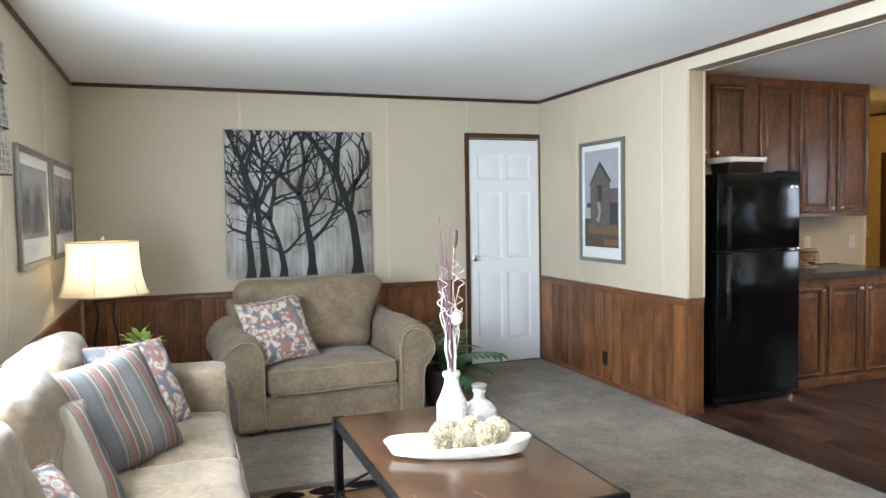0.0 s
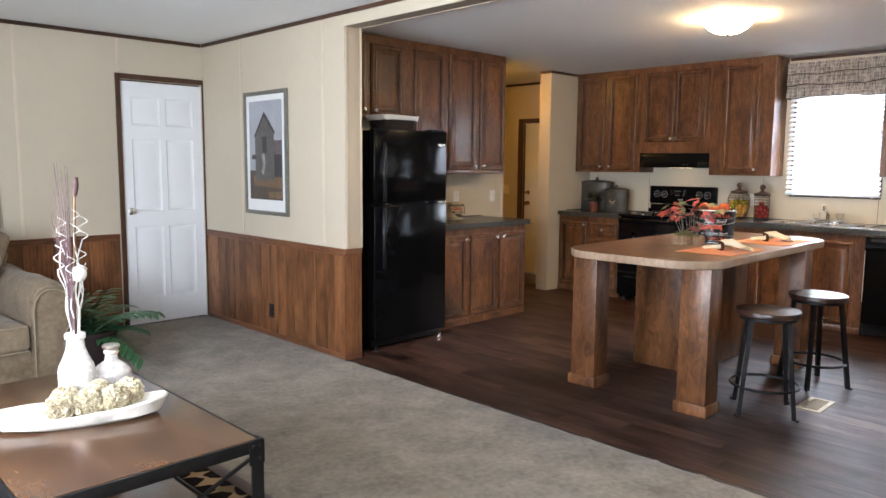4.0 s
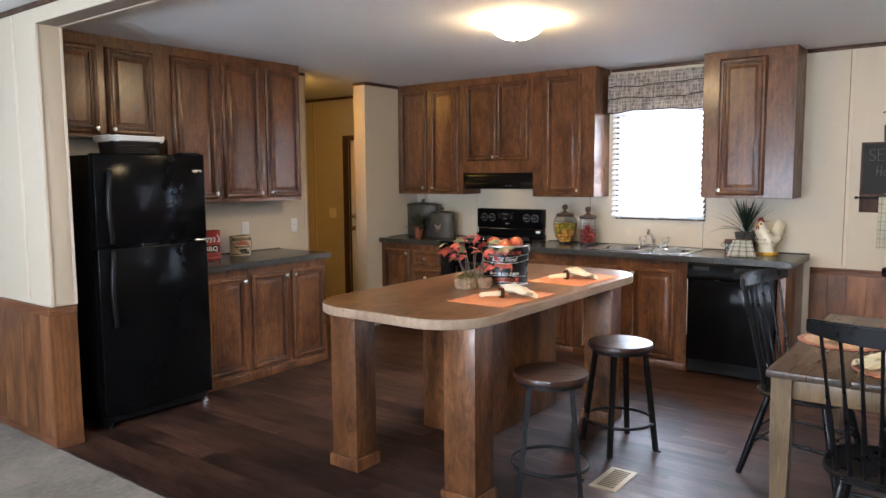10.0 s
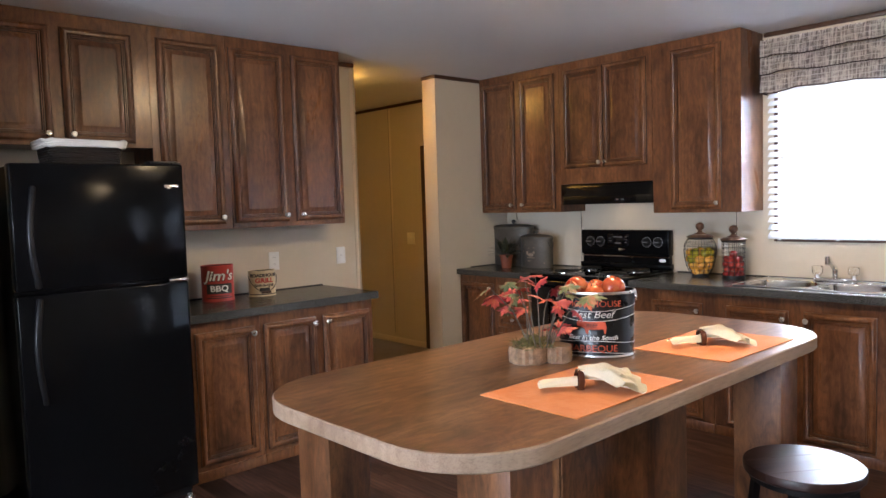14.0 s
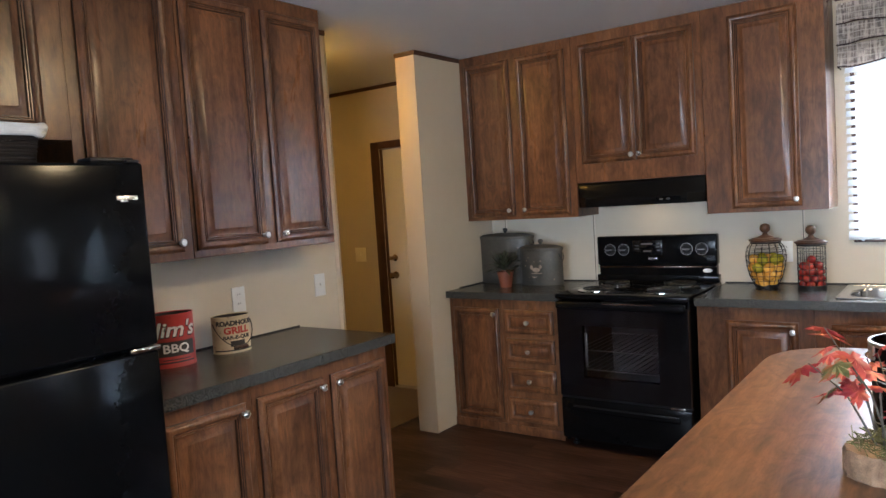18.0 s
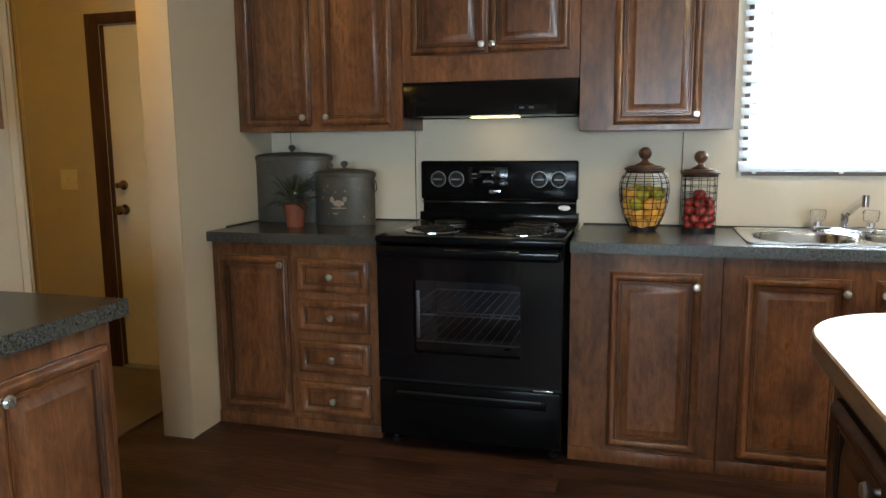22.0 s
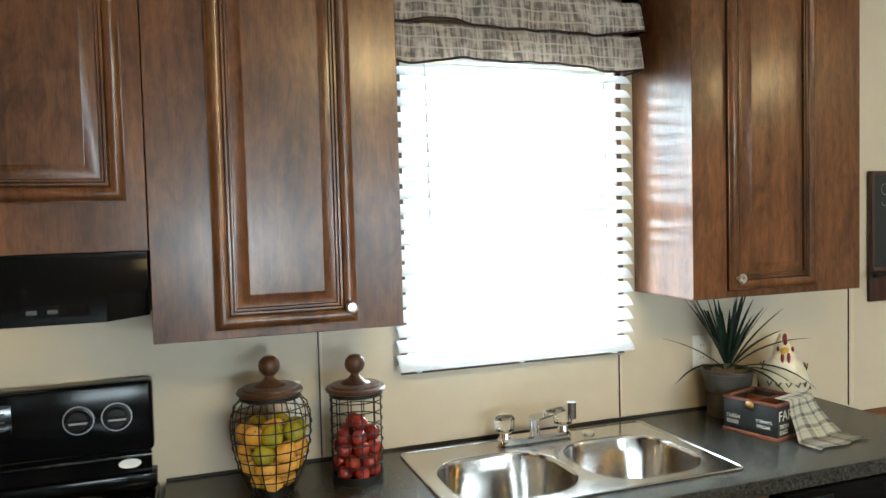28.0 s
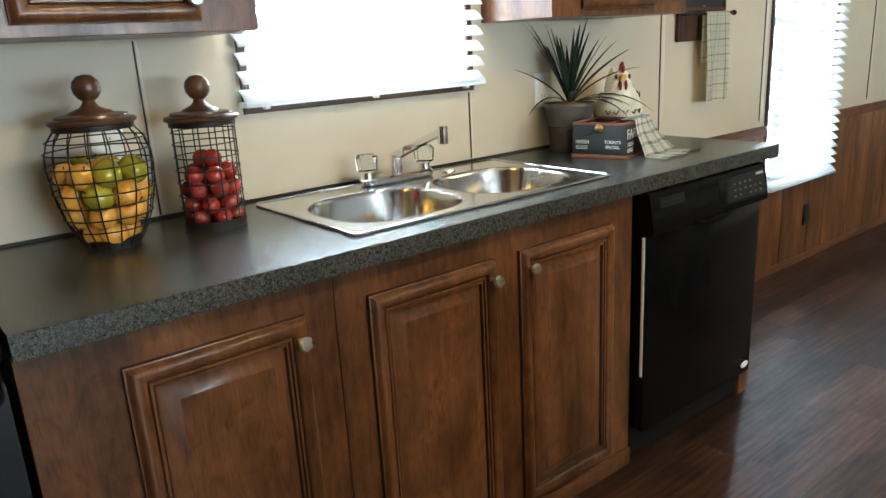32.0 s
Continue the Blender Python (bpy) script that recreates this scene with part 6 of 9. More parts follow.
for k in range(32):
    a, e = k * 2.4, rng.uniform(0.5, 1.4)
    if math.cos(a) > 0.2:
        e = max(e, 1.2)
    d = Vector((math.cos(a) * math.cos(e), math.sin(a) * math.cos(e), math.sin(e)))
    bm = bmesh.new()
    leaf(bm, Vector((0, 0, 0.150)) + d * 0.01, d, (0, 0, 1), rng.uniform(0.21, 0.33), rng.uniform(0.010, 0.019), rng.uniform(0.5, 1.5) * (1.45 - e), 8, 0, 0.5)
    part("leaf", bm, AG, ap)

# cockerel: one plain shape
def blob(bm, c, r, m=None, seg=18, mat=0):
    g = bmesh.ops.create_uvsphere(bm, u_segments=seg, v_segments=seg // 2 + 2, radius=1.0)
    mm = Matrix.Translation(c) @ (m or Matrix.Identity(4)) @ Matrix.Diagonal((*r, 1))
    bmesh.ops.transform(bm, matrix=mm, verts=g["verts"])
    for f in {f for v in g["verts"] for f in v.link_faces}:
        f.material_index = mat
    return bm


CERAM = plain("cream_glaze", (0.70, 0.65, 0.50), 0.3, 0, 0.12, 12, 0.05, 60, 0.3)
REDG = plain("red_glaze", (0.22, 0.025, 0.018), 0.4)
BRNG = plain("brown_glaze", (0.085, 0.06, 0.04), 0.5)
YELG = plain("yellow_glaze", (0.62, 0.36, 0.05), 0.4)
SPINE = [((0, -0.062, 0.262), 0.006, 0.008), ((0, -0.064, 0.250), 0.019, 0.022), ((0, -0.062, 0.232), 0.024, 0.027), ((0, -0.056, 0.205), 0.035, 0.036), ((0, -0.046, 0.170), 0.054, 0.050),
         ((0, -0.026, 0.130), 0.069, 0.064), ((0, 0.008, 0.108), 0.070, 0.067), ((0, 0.046, 0.118), 0.056, 0.056), ((0, 0.080, 0.148), 0.036, 0.048), ((0, 0.104, 0.190), 0.024, 0.050), ((0, 0.122, 0.228), 0.016, 0.050), ((0, 0.132, 0.252), 0.006, 0.036)]
bm = bmesh.new()
loops_ = []
for i, (c_, rx_, rz_) in enumerate(SPINE):
    d_ = Vector(SPINE[min(i + 1, len(SPINE) - 1)][0]) - Vector(SPINE[max(i - 1, 0)][0])
    n_ = Vector((1, 0, 0)).cross(d_.normalized())
    loops_.append([Vector(c_) + Vector((1, 0, 0)) * rx_ * math.cos(a) + n_ * rz_ * math.sin(a) for a in [2 * math.pi * k / 24 for k in range(24)]])
add_loft(bm, loops_)
bmesh.ops.subdivide_edges(bm, edges=bm.edges[:], cuts=1, smooth=0.8, use_grid_fill=True)
add_lathe(bm, [(0, 0.018), (0.056, 0.018), (0.054, 0.045), (0.058, 0.085), (0.03, 0.12)], 28, 0.95, 1.1)
add_lathe(bm, [(0, 0), (0.064, 0), (0.068, 0.008), (0.064, 0.018), (0.055, 0.022)], 28, 1.0, 1.25, mat=3)
for k in range(7):
    a = 0.9 * k
    blob(bm, (0.058 * math.cos(a), 0.074 * math.sin(a), 0.012), (0.014, 0.018, 0.011), None, 10, 3)
for y, z, r_ in ((-0.080, 0.266, 0.011), (-0.066, 0.275, 0.013), (-0.050, 0.272, 0.012), (-0.038, 0.262, 0.010)):
    blob(bm, (0, y, z), (0.006, r_, r_ * 1.25), None, 12, 1)
for x in (-0.008, 0.008):
    blob(bm, (x, -0.088, 0.212), (0.005, 0.009, 0.018), None, 10, 1)
    blob(bm, (x * 2.4, -0.078, 0.240), (0.004, 0.009, 0.009), None, 10, 1)
add_tube(bm, [(0, -0.078, 0.238), (-0.010, -0.110, 0.226)], 0.013, 10, 0.001, mat=3)
for s_ in (-1, 1):
    # scalloped wing edge, breast feathers and hackle tips in dark brushwork
    blob(bm, (s_ * 0.058, 0.026, 0.122), (0.014, 0.052, 0.034), pose(0, 0, 0, 18), 16)
    for k in range(7):
        f = k / 6
        y, z = -0.020 + 0.098 * f, 0.096 + 0.020 * f - 0.012 * math.sin(3.1 * f)
        add_tube(bm, [(s_ * (0.066 - 0.012 * f), y, z + 0.014), (s_ * (0.070 - 0.012 * f), y + 0.007, z), (s_ * (0.066 - 0.012 * f), y + 0.014, z + 0.014)], 0.0024, 5, mat=2)
    for k in range(6):
        f = k / 5
        y, z = -0.082 + 0.066 * f, 0.168 - 0.014 * math.sin(3.1 * f)
        x = s_ * (0.012 + 0.040 * math.sin(1.57 * f))
        add_tube(bm, [(x, y - 0.004, z + 0.020), (x * 1.12, y - 0.002, z), (x * 1.2, y + 0.004, z + 0.014)], 0.0024, 5, mat=2)
    for k in range(5):
        a = 0.5 + 0.32 * k
        add_tube(bm, [(s_ * 0.020, 0.090 + 0.010 * k, 0.160 + 0.006 * k), (s_ * 0.016, 0.104 + 0.012 * k, 0.215 - 0.012 * k)], 0.0010, 5, mat=2)
for k in range(5):
    a = -0.9 + 0.45 * k
    add_tube(bm, [(0.060 * math.sin(a), -0.040 - 0.052 * math.cos(a), 0.128 - 0.006 * (k % 2)), (0.060 * math.sin(a + 0.12), -0.042 - 0.054 * math.cos(a + 0.12), 0.114), (0.060 * math.sin(a + 0.26), -0.040 - 0.052 * math.cos(a + 0.26), 0.128)], 0.0024, 5, mat=2)
rooster = solid("rooster_figure", bm, [CERAM, REDG, BRNG, YELG], "cream ceramic hen with raised tail and red comb on the counter", "figurine")
rooster.matrix_basis = pose(7.292, 1.200, CZ1, 0, 0, 230) @ Matrix.Diagonal((1.18, 0.94, 1.0, 1))

eb = thing("egg_box", pose(7.175, 1.390, CZ1, 0, 0, 195.5), "dark wooden divided egg box with cream lettering and red-brown rims", "box")
EBW = plain("egg_box_paint", (0.016, 0.018, 0.019), 0.5, 0, 0.3, 20)
EBI = wood("egg_box_wood", (0.11, 0.034, 0.018), (0.19, 0.062, 0.032), (0.27, 0.10, 0.054), "x", 0.5)
hw, hdp, hh = 0.092, 0.085, 0.105
part("front_side", box(-hw, hw, -hdp, -hdp + 0.008, 0.004, hh, 0.001), EBW, eb)
part("back_side", box(-hw, hw, hdp - 0.008, hdp, 0.004, hh, 0.001), EBW, eb)
for x in (-hw, hw - 0.008):
    part("end_side", box(x, x + 0.008, -hdp + 0.008, hdp - 0.008, 0.004, hh, 0.001), EBW, eb)
part("bottom", box(-hw - 0.004, hw + 0.004, -hdp - 0.004, hdp + 0.004, 0, 0.010, 0.002), EBI, eb)
for q in ((-hw - .003, hw + .003, -hdp - .003, -hdp + .011), (-hw - .003, hw + .003, hdp - .011, hdp + .003), (-hw - .003, -hw + .011, -hdp + .011, hdp - .011), (hw - .011, hw + .003, -hdp + .011, hdp - .011)):
    part("rim_strip", box(*q, hh + 0.0003, hh + 0.007, 0.001), EBI, eb)
part("divider", box(-0.003, 0.003, -hdp + 0.0085, hdp - 0.0085, 0.0105, hh - 0.002), EBI, eb)
for y in (-0.035, 0.035):
    part("divider", box(-hw + 0.0085, -0.0035, y - 0.003, y + 0.003, 0.0105, hh - 0.006), EBI, eb)
for text, s, x, z in (("FRESH", 0.017, -0.058, 0.050), ("EGGS", 0.017, -0.060, 0.032), ("TODAY'S", 0.0135, 0.046, 0.051), ("SPECIAL", 0.0135, 0.046, 0.035)):
    part("lettering", words(text, s, pose(x, -hdp - 0.0004, z, 90)), WHITET, eb)
part("lettering", words("FARM", 0.044, pose(hw + 0.0004, -0.026, 0.074, 90, 0, 90)), WHITET, eb)
part("lettering", words("FRESH", 0.018, pose(hw + 0.0004, -0.050, 0.042, 90, 0, 90)), WHITET, eb)
part("lettering", words("EGGS", 0.018, pose(hw + 0.0004, -0.054, 0.024, 90, 0, 90)), WHITET, eb)
part("clasp", lathe([(0, 0), (0.016, 0), (0.013, 0.004), (0.006, 0.007), (0, 0.008)], 16), BRASS, eb, "round brass clasp").matrix_basis = pose(0.0, -hdp - 0.0032, 0.094, 90)
part("wire_handle", tube([(0.0 - 0.075 * f, -hdp - 0.010 - 0.02 * math.sin(math.pi * f), 0.088 - 0.036 * f) for f in [k / 8 for k in range(9)]], 0.0018, 5), IRON, eb)


def plaid(name, ground, line, scales, width=0.24, strong=0.8):
    m, t, b = nodes_of(name)
    co = t.nodes.new("ShaderNodeUVMap")
    sp = t.nodes.new("ShaderNodeSeparateXYZ")
    link(t, co.outputs[0], sp.inputs[0])
    fs = []
    for a, n_ in enumerate(scales):
        f = math_node(t, "FRACT", math_node(t, "MULTIPLY", sp.outputs[a], n_))
        fs.append(ramp(t, f, [(0.0, 0.0), (0.30, 0.0), (0.32, 1.0), (0.32 + width, 1.0), (0.34 + width, 0.0), (0.78, 0.0), (0.79, 0.6), (0.83, 0.6), (0.84, 0.0)]))
    s = mix(t, 0.5, fs[0], fs[1], "MIX")
    col = mix(t, math_node(t, "MULTIPLY", s, strong), ground, line)
    n = noise_tex(t, mapped(t, (1, 1, 1)), 500, 2)
    col = mix(t, 0.2, col, ramp(t, n, [(0.3, [x * 0.6 for x in ground]), (0.7, ground)]))
    link(t, col, b.inputs["Base Color"])
    b.inputs["Roughness"].default_value = 0.9
    b.inputs["Sheen Weight"].default_value = 0.2
    bump(t, b, n, 0.3, 0.001)
    return m


def sheet(fn, nu, nv, thick=0.002):
    """A cloth from fn(u, v), with UVs for its weave."""
    bm = bmesh.new()
    uv = bm.loops.layers.uv.new("UVMap")
    g = [[bm.verts.new(fn(i / nu, j / nv)) for i in range(nu + 1)] for j in range(nv + 1)]
    for j in range(nv):
        for i in range(nu):
            f = bm.faces.new((g[j][i], g[j][i + 1], g[j + 1][i + 1], g[j + 1][i]))
            for l, (a, b) in zip(f.loops, ((i, j), (i + 1, j), (i + 1, j + 1), (i, j + 1))):
                l[uv].uv = (a / nu, b / nv)
    bmesh.ops.solidify(bm, geom=bm.faces[:], thickness=thick)
    return bm


GREENP = plaid("green_plaid", (0.86, 0.85, 0.74), (0.040, 0.062, 0.036), (3.6, 5.6), 0.26, 0.95)
GREYP = plaid("grey_plaid", (0.82, 0.78, 0.63), (0.030, 0.032, 0.024), (3.0, 9.5), 0.07, 0.95)


def drape(u, v):
    # over the rim of the box, down its side and out on the counter
    fold = 0.007 * math.sin(u * 11 + v * 2.5)
    if v < 0.16:
        f = v / 0.16
        return Vector((hw - 0.045 + 0.052 * f, -0.03 + 0.135 * u, hh + 0.012 + 0.004 * math.sin(u * 7) * f))
    g = (v - 0.16) / 0.84
    fall = max(0.0, 1 - g / 0.78)
    out = 0.007 + (0.045 + 0.035 * u) * min(1, g / 0.78) ** 1.6 + max(0, g - 0.78) * 0.32
    return Vector((hw + out + fold * min(1, g * 2), -0.03 - 0.05 * g + (0.135 + 0.09 * g) * u, max(0.006 + 0.5 * abs(fold) * (1 - g), (hh + 0.010) * fall ** 0.9)))


cl = solid("checked_cloth", sheet(drape, 26, 34), GREENP, "green and cream checked cloth hanging over the egg box", "cloth")
cl.matrix_basis = eb.matrix_basis.copy()

# ---- chalkboard with a towel ----
cb = thing("chalkboard", pose(X1 - 0.004, 0.44, 1.24, 0, 0, -90), "wood-framed slate chalkboard with a towel rod on the wall", "chalkboard")
FRW = wood("chalk_frame_wood", (0.035, 0.014, 0.008), (0.075, 0.032, 0.018), (0.12, 0.055, 0.03), "z", 0.45)
part("backing", box(-0.17, 0.17, -0.014, 0, 0.0, 0.51, 0.003), FRW, cb)
part("slate", box(-0.155, 0.155, -0.017, -0.0145, 0.135, 0.495), plain("slate", (0.022, 0.023, 0.023), 0.75, 0, 0.35, 9), cb)
for q in ((-0.17, -0.156, 0.118, 0.51), (0.156, 0.17, 0.118, 0.51), (-0.1555, 0.1555, 0.496, 0.51), (-0.1555, 0.1555, 0.118, 0.134)):
    part("frame_strip", box(q[0], q[1], -0.022, -0.0145, q[2], q[3], 0.002), FRW, cb)
part("neck", add_loft(bmesh.new(), [[(-0.030, y, 0.511), (0.030, y, 0.511), (0.036, y, 0.63), (-0.036, y, 0.63)] for y in (0, -0.014)]), FRW, cb)
bm = tube([(-0.005, -0.012, 0.63), (-0.003, -0.02, 0.69), (0.0, -0.024, 0.72)], 0.006, 8)
add_tube(bm, [(-0.045, -0.022, 0.716), (-0.02, -0.024, 0.726), (0.03, -0.024, 0.726), (0.05, -0.022, 0.712)], 0.006, 8)
part("hook", bm, plain("old_brass", (0.20, 0.14, 0.07), 0.4, 0.8), cb, "bent brass hook")
part("rod", tube([(-0.19, -0.050, 0.108), (0.19, -0.050, 0.108)], 0.007, 10), IRON, cb)
for x in (-0.186, 0.186):
    part("rod_end", lathe([(0, -0.012), (0.010, -0.008), (0.012, 0), (0.010, 0.008), (0, 0.012)], 12, at=(0, 0, 0)), IRON, cb).matrix_basis = pose(x, -0.05, 0.108, 0, 90, 0)
for x in (-0.13, 0.13):
    part("bracket", tube([(x, -0.012, 0.108), (x, -0.05, 0.108)], 0.005, 8), IRON, cb)
CHALK = plain("chalk", (0.22, 0.22, 0.215), 0.95, 0, 0.3, 200)
ARC = lambda cx, cz, rx, rz, a0, a1, n=8: [(cx + rx * math.cos(radians(a0 + (a1 - a0) * i / n)), cz + rz * math.sin(radians(a0 + (a1 - a0) * i / n))) for i in range(n + 1)]
GLYPH = {"S": [ARC(0.5, 0.75, 0.4, 0.25, 20, 250) + ARC(0.5, 0.25, 0.4, 0.26, 80, -160)], "E": [[(0.9, 1), (0.1, 0.97), (0.1, 0.02), (0.9, 0.04)], [(0.1, 0.52), (0.75, 0.55)]],
         "H": [[(0.1, 0), (0.15, 1)], [(0.85, 0), (0.9, 1.05)], [(0.12, 0.48), (0.88, 0.55)]], "o": [ARC(0.5, 0.28, 0.36, 0.28, 90, 450, 12)],
         "m": [[(0.05, 0.0), (0.08, 0.55)], [(0.08, 0.4), (0.25, 0.56), (0.42, 0.48), (0.45, 0.0)], [(0.45, 0.4), (0.62, 0.56), (0.82, 0.46), (0.85, 0.0)]],
         "e": [[(0.1, 0.3), (0.85, 0.33)] + ARC(0.48, 0.30, 0.38, 0.27, 5, 320)], "s": [ARC(0.5, 0.42, 0.3, 0.13, 30, 250, 6) + ARC(0.5, 0.14, 0.3, 0.14, 80, -150, 6)]}
for text, s, x, z in (("SE", 0.085, -0.120, 0.375), ("Homes", 0.070, -0.070, 0.265)):
    for ch_ in text:
        for st__ in GLYPH[ch_]:
            part("chalk_stroke", tube([(x + u * s * 0.52, -0.0172, z + v * s) for u, v in st__], 0.0012, 5), CHALK, cb)
        x += s * (0.62 if ch_ != "m" else 0.72)
part("chalk_stick", box(-0.012, 0.012, -0.022, -0.0175, 0.1345, 0.141, 0.001), CHALK, cb)


def towel_fn(u, v):
    w = 0.175 + 0.006 * v
    x = (u - 0.5) * w
    s = v * 0.59
    if s < 0.20:
        return Vector((x, 0.0085 + 0.002 * math.sin(u * 8), -0.20 + s))
    if s < 0.225:
        a = (s - 0.20) / 0.025 * math.pi
        return Vector((x, 0.0085 * math.cos(a), 0.0085 * math.sin(a)))
    d = s - 0.225
    return Vector((x + 0.006 * d, -0.0085 - 0.004 - 0.016 * math.sin(u * 8 + 0.8) * min(1, d * 5) - 0.012 * math.sin(u * 5) * d, -d))


tw = solid("dish_towel", sheet(towel_fn, 20, 60), GREYP, "cream and grey checked towel hanging on the chalkboard rod", "towel")
tw.matrix_basis = pose(X1 - 0.054, 0.392, 1.348, 0, 0, -90)


# ---- on the island ----
PLACEM = fabric("orange_placemat", (0.58, 0.165, 0.022), (0.72, 0.30, 0.12), 0.9, 500, 3.5, 0.1)
NAPK = fabric("cream_napkin", (0.72, 0.62, 0.42), (0.84, 0.76, 0.57), 0.9, 500, 8, 0.2)
RING = plain("brown_ring", (0.07, 0.022, 0.010), 0.2, 0, 0.3, 30, 0, 100, 0.5)


def placemat(x0, x1, y0, y1, seed):
    rng = random.Random(seed)
    j = lambda: rng.uniform(-0.004, 0.004)
    o = []
    c = [(x0 + j(), y0 + j()), (x1 + j(), y0 + j()), (x1 + j(), y1 + j()), (x0 + j(), y1 + j())]
    for (a, b), (d, e) in zip(c, c[1:] + c[:1]):
        for k in range(10):
            o.append((a + (d - a) * k / 10, b + (e - b) * k / 10))
    return solid("placemat", slab(o, 0.9003, 0.9035, 0.001), PLACEM, "orange woven placemat on the island", "placemat", "island placemats")


placemat(4.215, 4.72, 1.645, 1.985, 1)
placemat(5.025, 5.535, 1.645, 2.005, 2)


def napkin(m, group, spread=0.085, long=0.17):
    """A napkin drawn through a ring: a narrow tail, the ring, and a fan of folds."""
    n = thing("napkin", m, "folded cream cloth napkin in a brown ring", "napkin", group)

    tri = lambda t: 2 * abs((t % 1.0) * 2 - 1) - 1

    def tail(u, v):
        # a loose roll with a flared, pleated end
        w = 0.017 + 0.026 * (1 - v) ** 1.3
        a = (u - 0.5) * 2
        return Vector((-0.115 * (1 - v) - 0.012 * math.sin(u * 6) * (1 - v), a * w, 0.012 + 0.026 * (1 - a * a) * (0.45 + 0.55 * v) + 0.006 * tri(u * 3.2) * (1 - v)))
    part("rolled_tail", sheet(tail, 24, 12, 0.003), NAPK, n)

    for layer, (turn, reach, lift, folds) in enumerate(((0.0, 1.0, 0.0, 3.5), (0.34, 0.92, 0.010, 3.0), (-0.32, 0.82, 0.018, 2.5), (0.04, 0.70, 0.026, 2.0))):
        def fan(u, v, turn=turn, reach=reach, lift=lift, folds=folds, layer=layer):
            a = (u - 0.5) * 2
            ang = a * (0.78 - 0.10 * layer) * v ** 0.5 + turn * v
            rad = long * reach * v * (1 - 0.16 * a * a + 0.06 * math.sin(u * 11 + layer * 2))
            z = 0.008 + lift + 0.026 * (1 - v) + 0.013 * tri(u * folds + 0.3 * layer) * (0.35 + 0.65 * v) + 0.014 * math.sin(math.pi * v) * (1 - a * a)
            return Vector((rad * math.cos(ang), (0.016 * a) * (1 - v) + rad * math.sin(ang), max(0.004 + 0.003 * layer, z + 0.016 * v * noise.noise((u * 4.2 + layer * 3.1, v * 3.1, layer * 1.7)))))
        part("fanned_fold", sheet(fan, 36, 14, 0.003), NAPK, n)
    r = lathe([(0.021, -0.011), (0.026, -0.009), (0.0275, 0), (0.026, 0.009), (0.021, 0.011), (0.019, 0), (0.021, -0.011)], 24, 1.25, 1.0)
    r.transform(pose(0.0, 0, 0.024, 0, 90, 0))
    part("ring", r, RING, n, "polished brown napkin ring")
    return n


nap = napkin(pose(4.45, 1.815, 0.9036, 0, 0, -38), "napkins", 0.10, 0.19)
copy_thing(nap, pose(5.23, 1.85, 0.9036, 0, 0, -34))

# bucket
BKT = plain("bucket_black", (0.003, 0.003, 0.003), 0.3, 0.0, 0.3, 14)
bu = thing("bucket", pose(4.905, 2.078, 0.9003, 0, 0, -62) @ Matrix.Scale(0.95, 4), "black barbecue tin bucket with red and white print on the island", "bucket")
BRX, BRY, BHT = 0.142, 0.112, 0.238
part("body", lathe([(0, 0.004), (0.95, 0.004), (0.97, 0.0), (0.97, 0.008), (0.955, 0.012), (1.0, BHT - 0.01), (1.02, BHT - 0.008), (1.02, BHT), (0.98, BHT), (0.95, 0.02), (0, 0.02)], 56, BRX, BRY), BKT, bu)
part("metal_rim", lathe([(1.021, BHT - 0.008), (1.03, BHT - 0.004), (1.021, BHT + 0.001), (0.975, BHT + 0.001)], 56, BRX, BRY), NICKEL, bu)
part("metal_foot", lathe([(0.972, 0.0005), (0.985, 0.003), (0.972, 0.008)], 56, BRX, BRY), NICKEL, bu)
bend = ellipse_bend(BRX * 0.985, BRY * 0.985)
for text, s, z, mt, sh in (("SMOKEHOUSE", 0.031, 0.196, ORANGET, 0), ("Best Beef", 0.036, 0.158, WHITET, 0.3), ("Best in the South", 0.024, 0.074, WHITET, 0.3), ("BARBEQUE", 0.034, 0.034, ORANGET, 0)):
    for rot in (0, math.pi):
        bm = words(text, s, None, 0.0004, sh, ellipse_bend(BRX * 1.0, BRY * 1.0, z))
        if rot:
            bm.transform(Matrix.Rotation(math.pi, 4, "Z"))
        part("lettering", bm, mt, bu)
for rot in (0, math.pi):
    bm = bmesh.new()
    bd = ellipse_bend(BRX * 1.0, BRY * 1.0)
    cow = [(-0.052, 0.128), (-0.044, 0.137), (-0.036, 0.132), (0.03, 0.134), (0.042, 0.131), (0.046, 0.112), (0.043, 0.09), (0.038, 0.09), (0.036, 0.106), (-0.010, 0.104), (-0.014, 0.09), (-0.020, 0.09), (-0.024, 0.108), (-0.036, 0.114), (-0.05, 0.118)]
    f = bm.faces.new([bm.verts.new((x, z, 0)) for x, z in cow])
    bmesh.ops.triangulate(bm, faces=[f])
    bmesh.ops.subdivide_edges(bm, edges=bm.edges[:], cuts=2)
    for v in bm.verts:
        v.co = bd(v.co)
    bm.transform(Matrix.Rotation(rot, 4, "Z"))
    part("cow_print", bm, ORANGET, bu, "small red cow silhouette")
    bm = words("BEEF", 0.018, None, 0.0006, 0, ellipse_bend(BRX * 1.005, BRY * 1.005, 0.119))
    bm.transform(Matrix.Rotation(rot, 4, "Z"))
    part("lettering", bm, DARKT, bu)
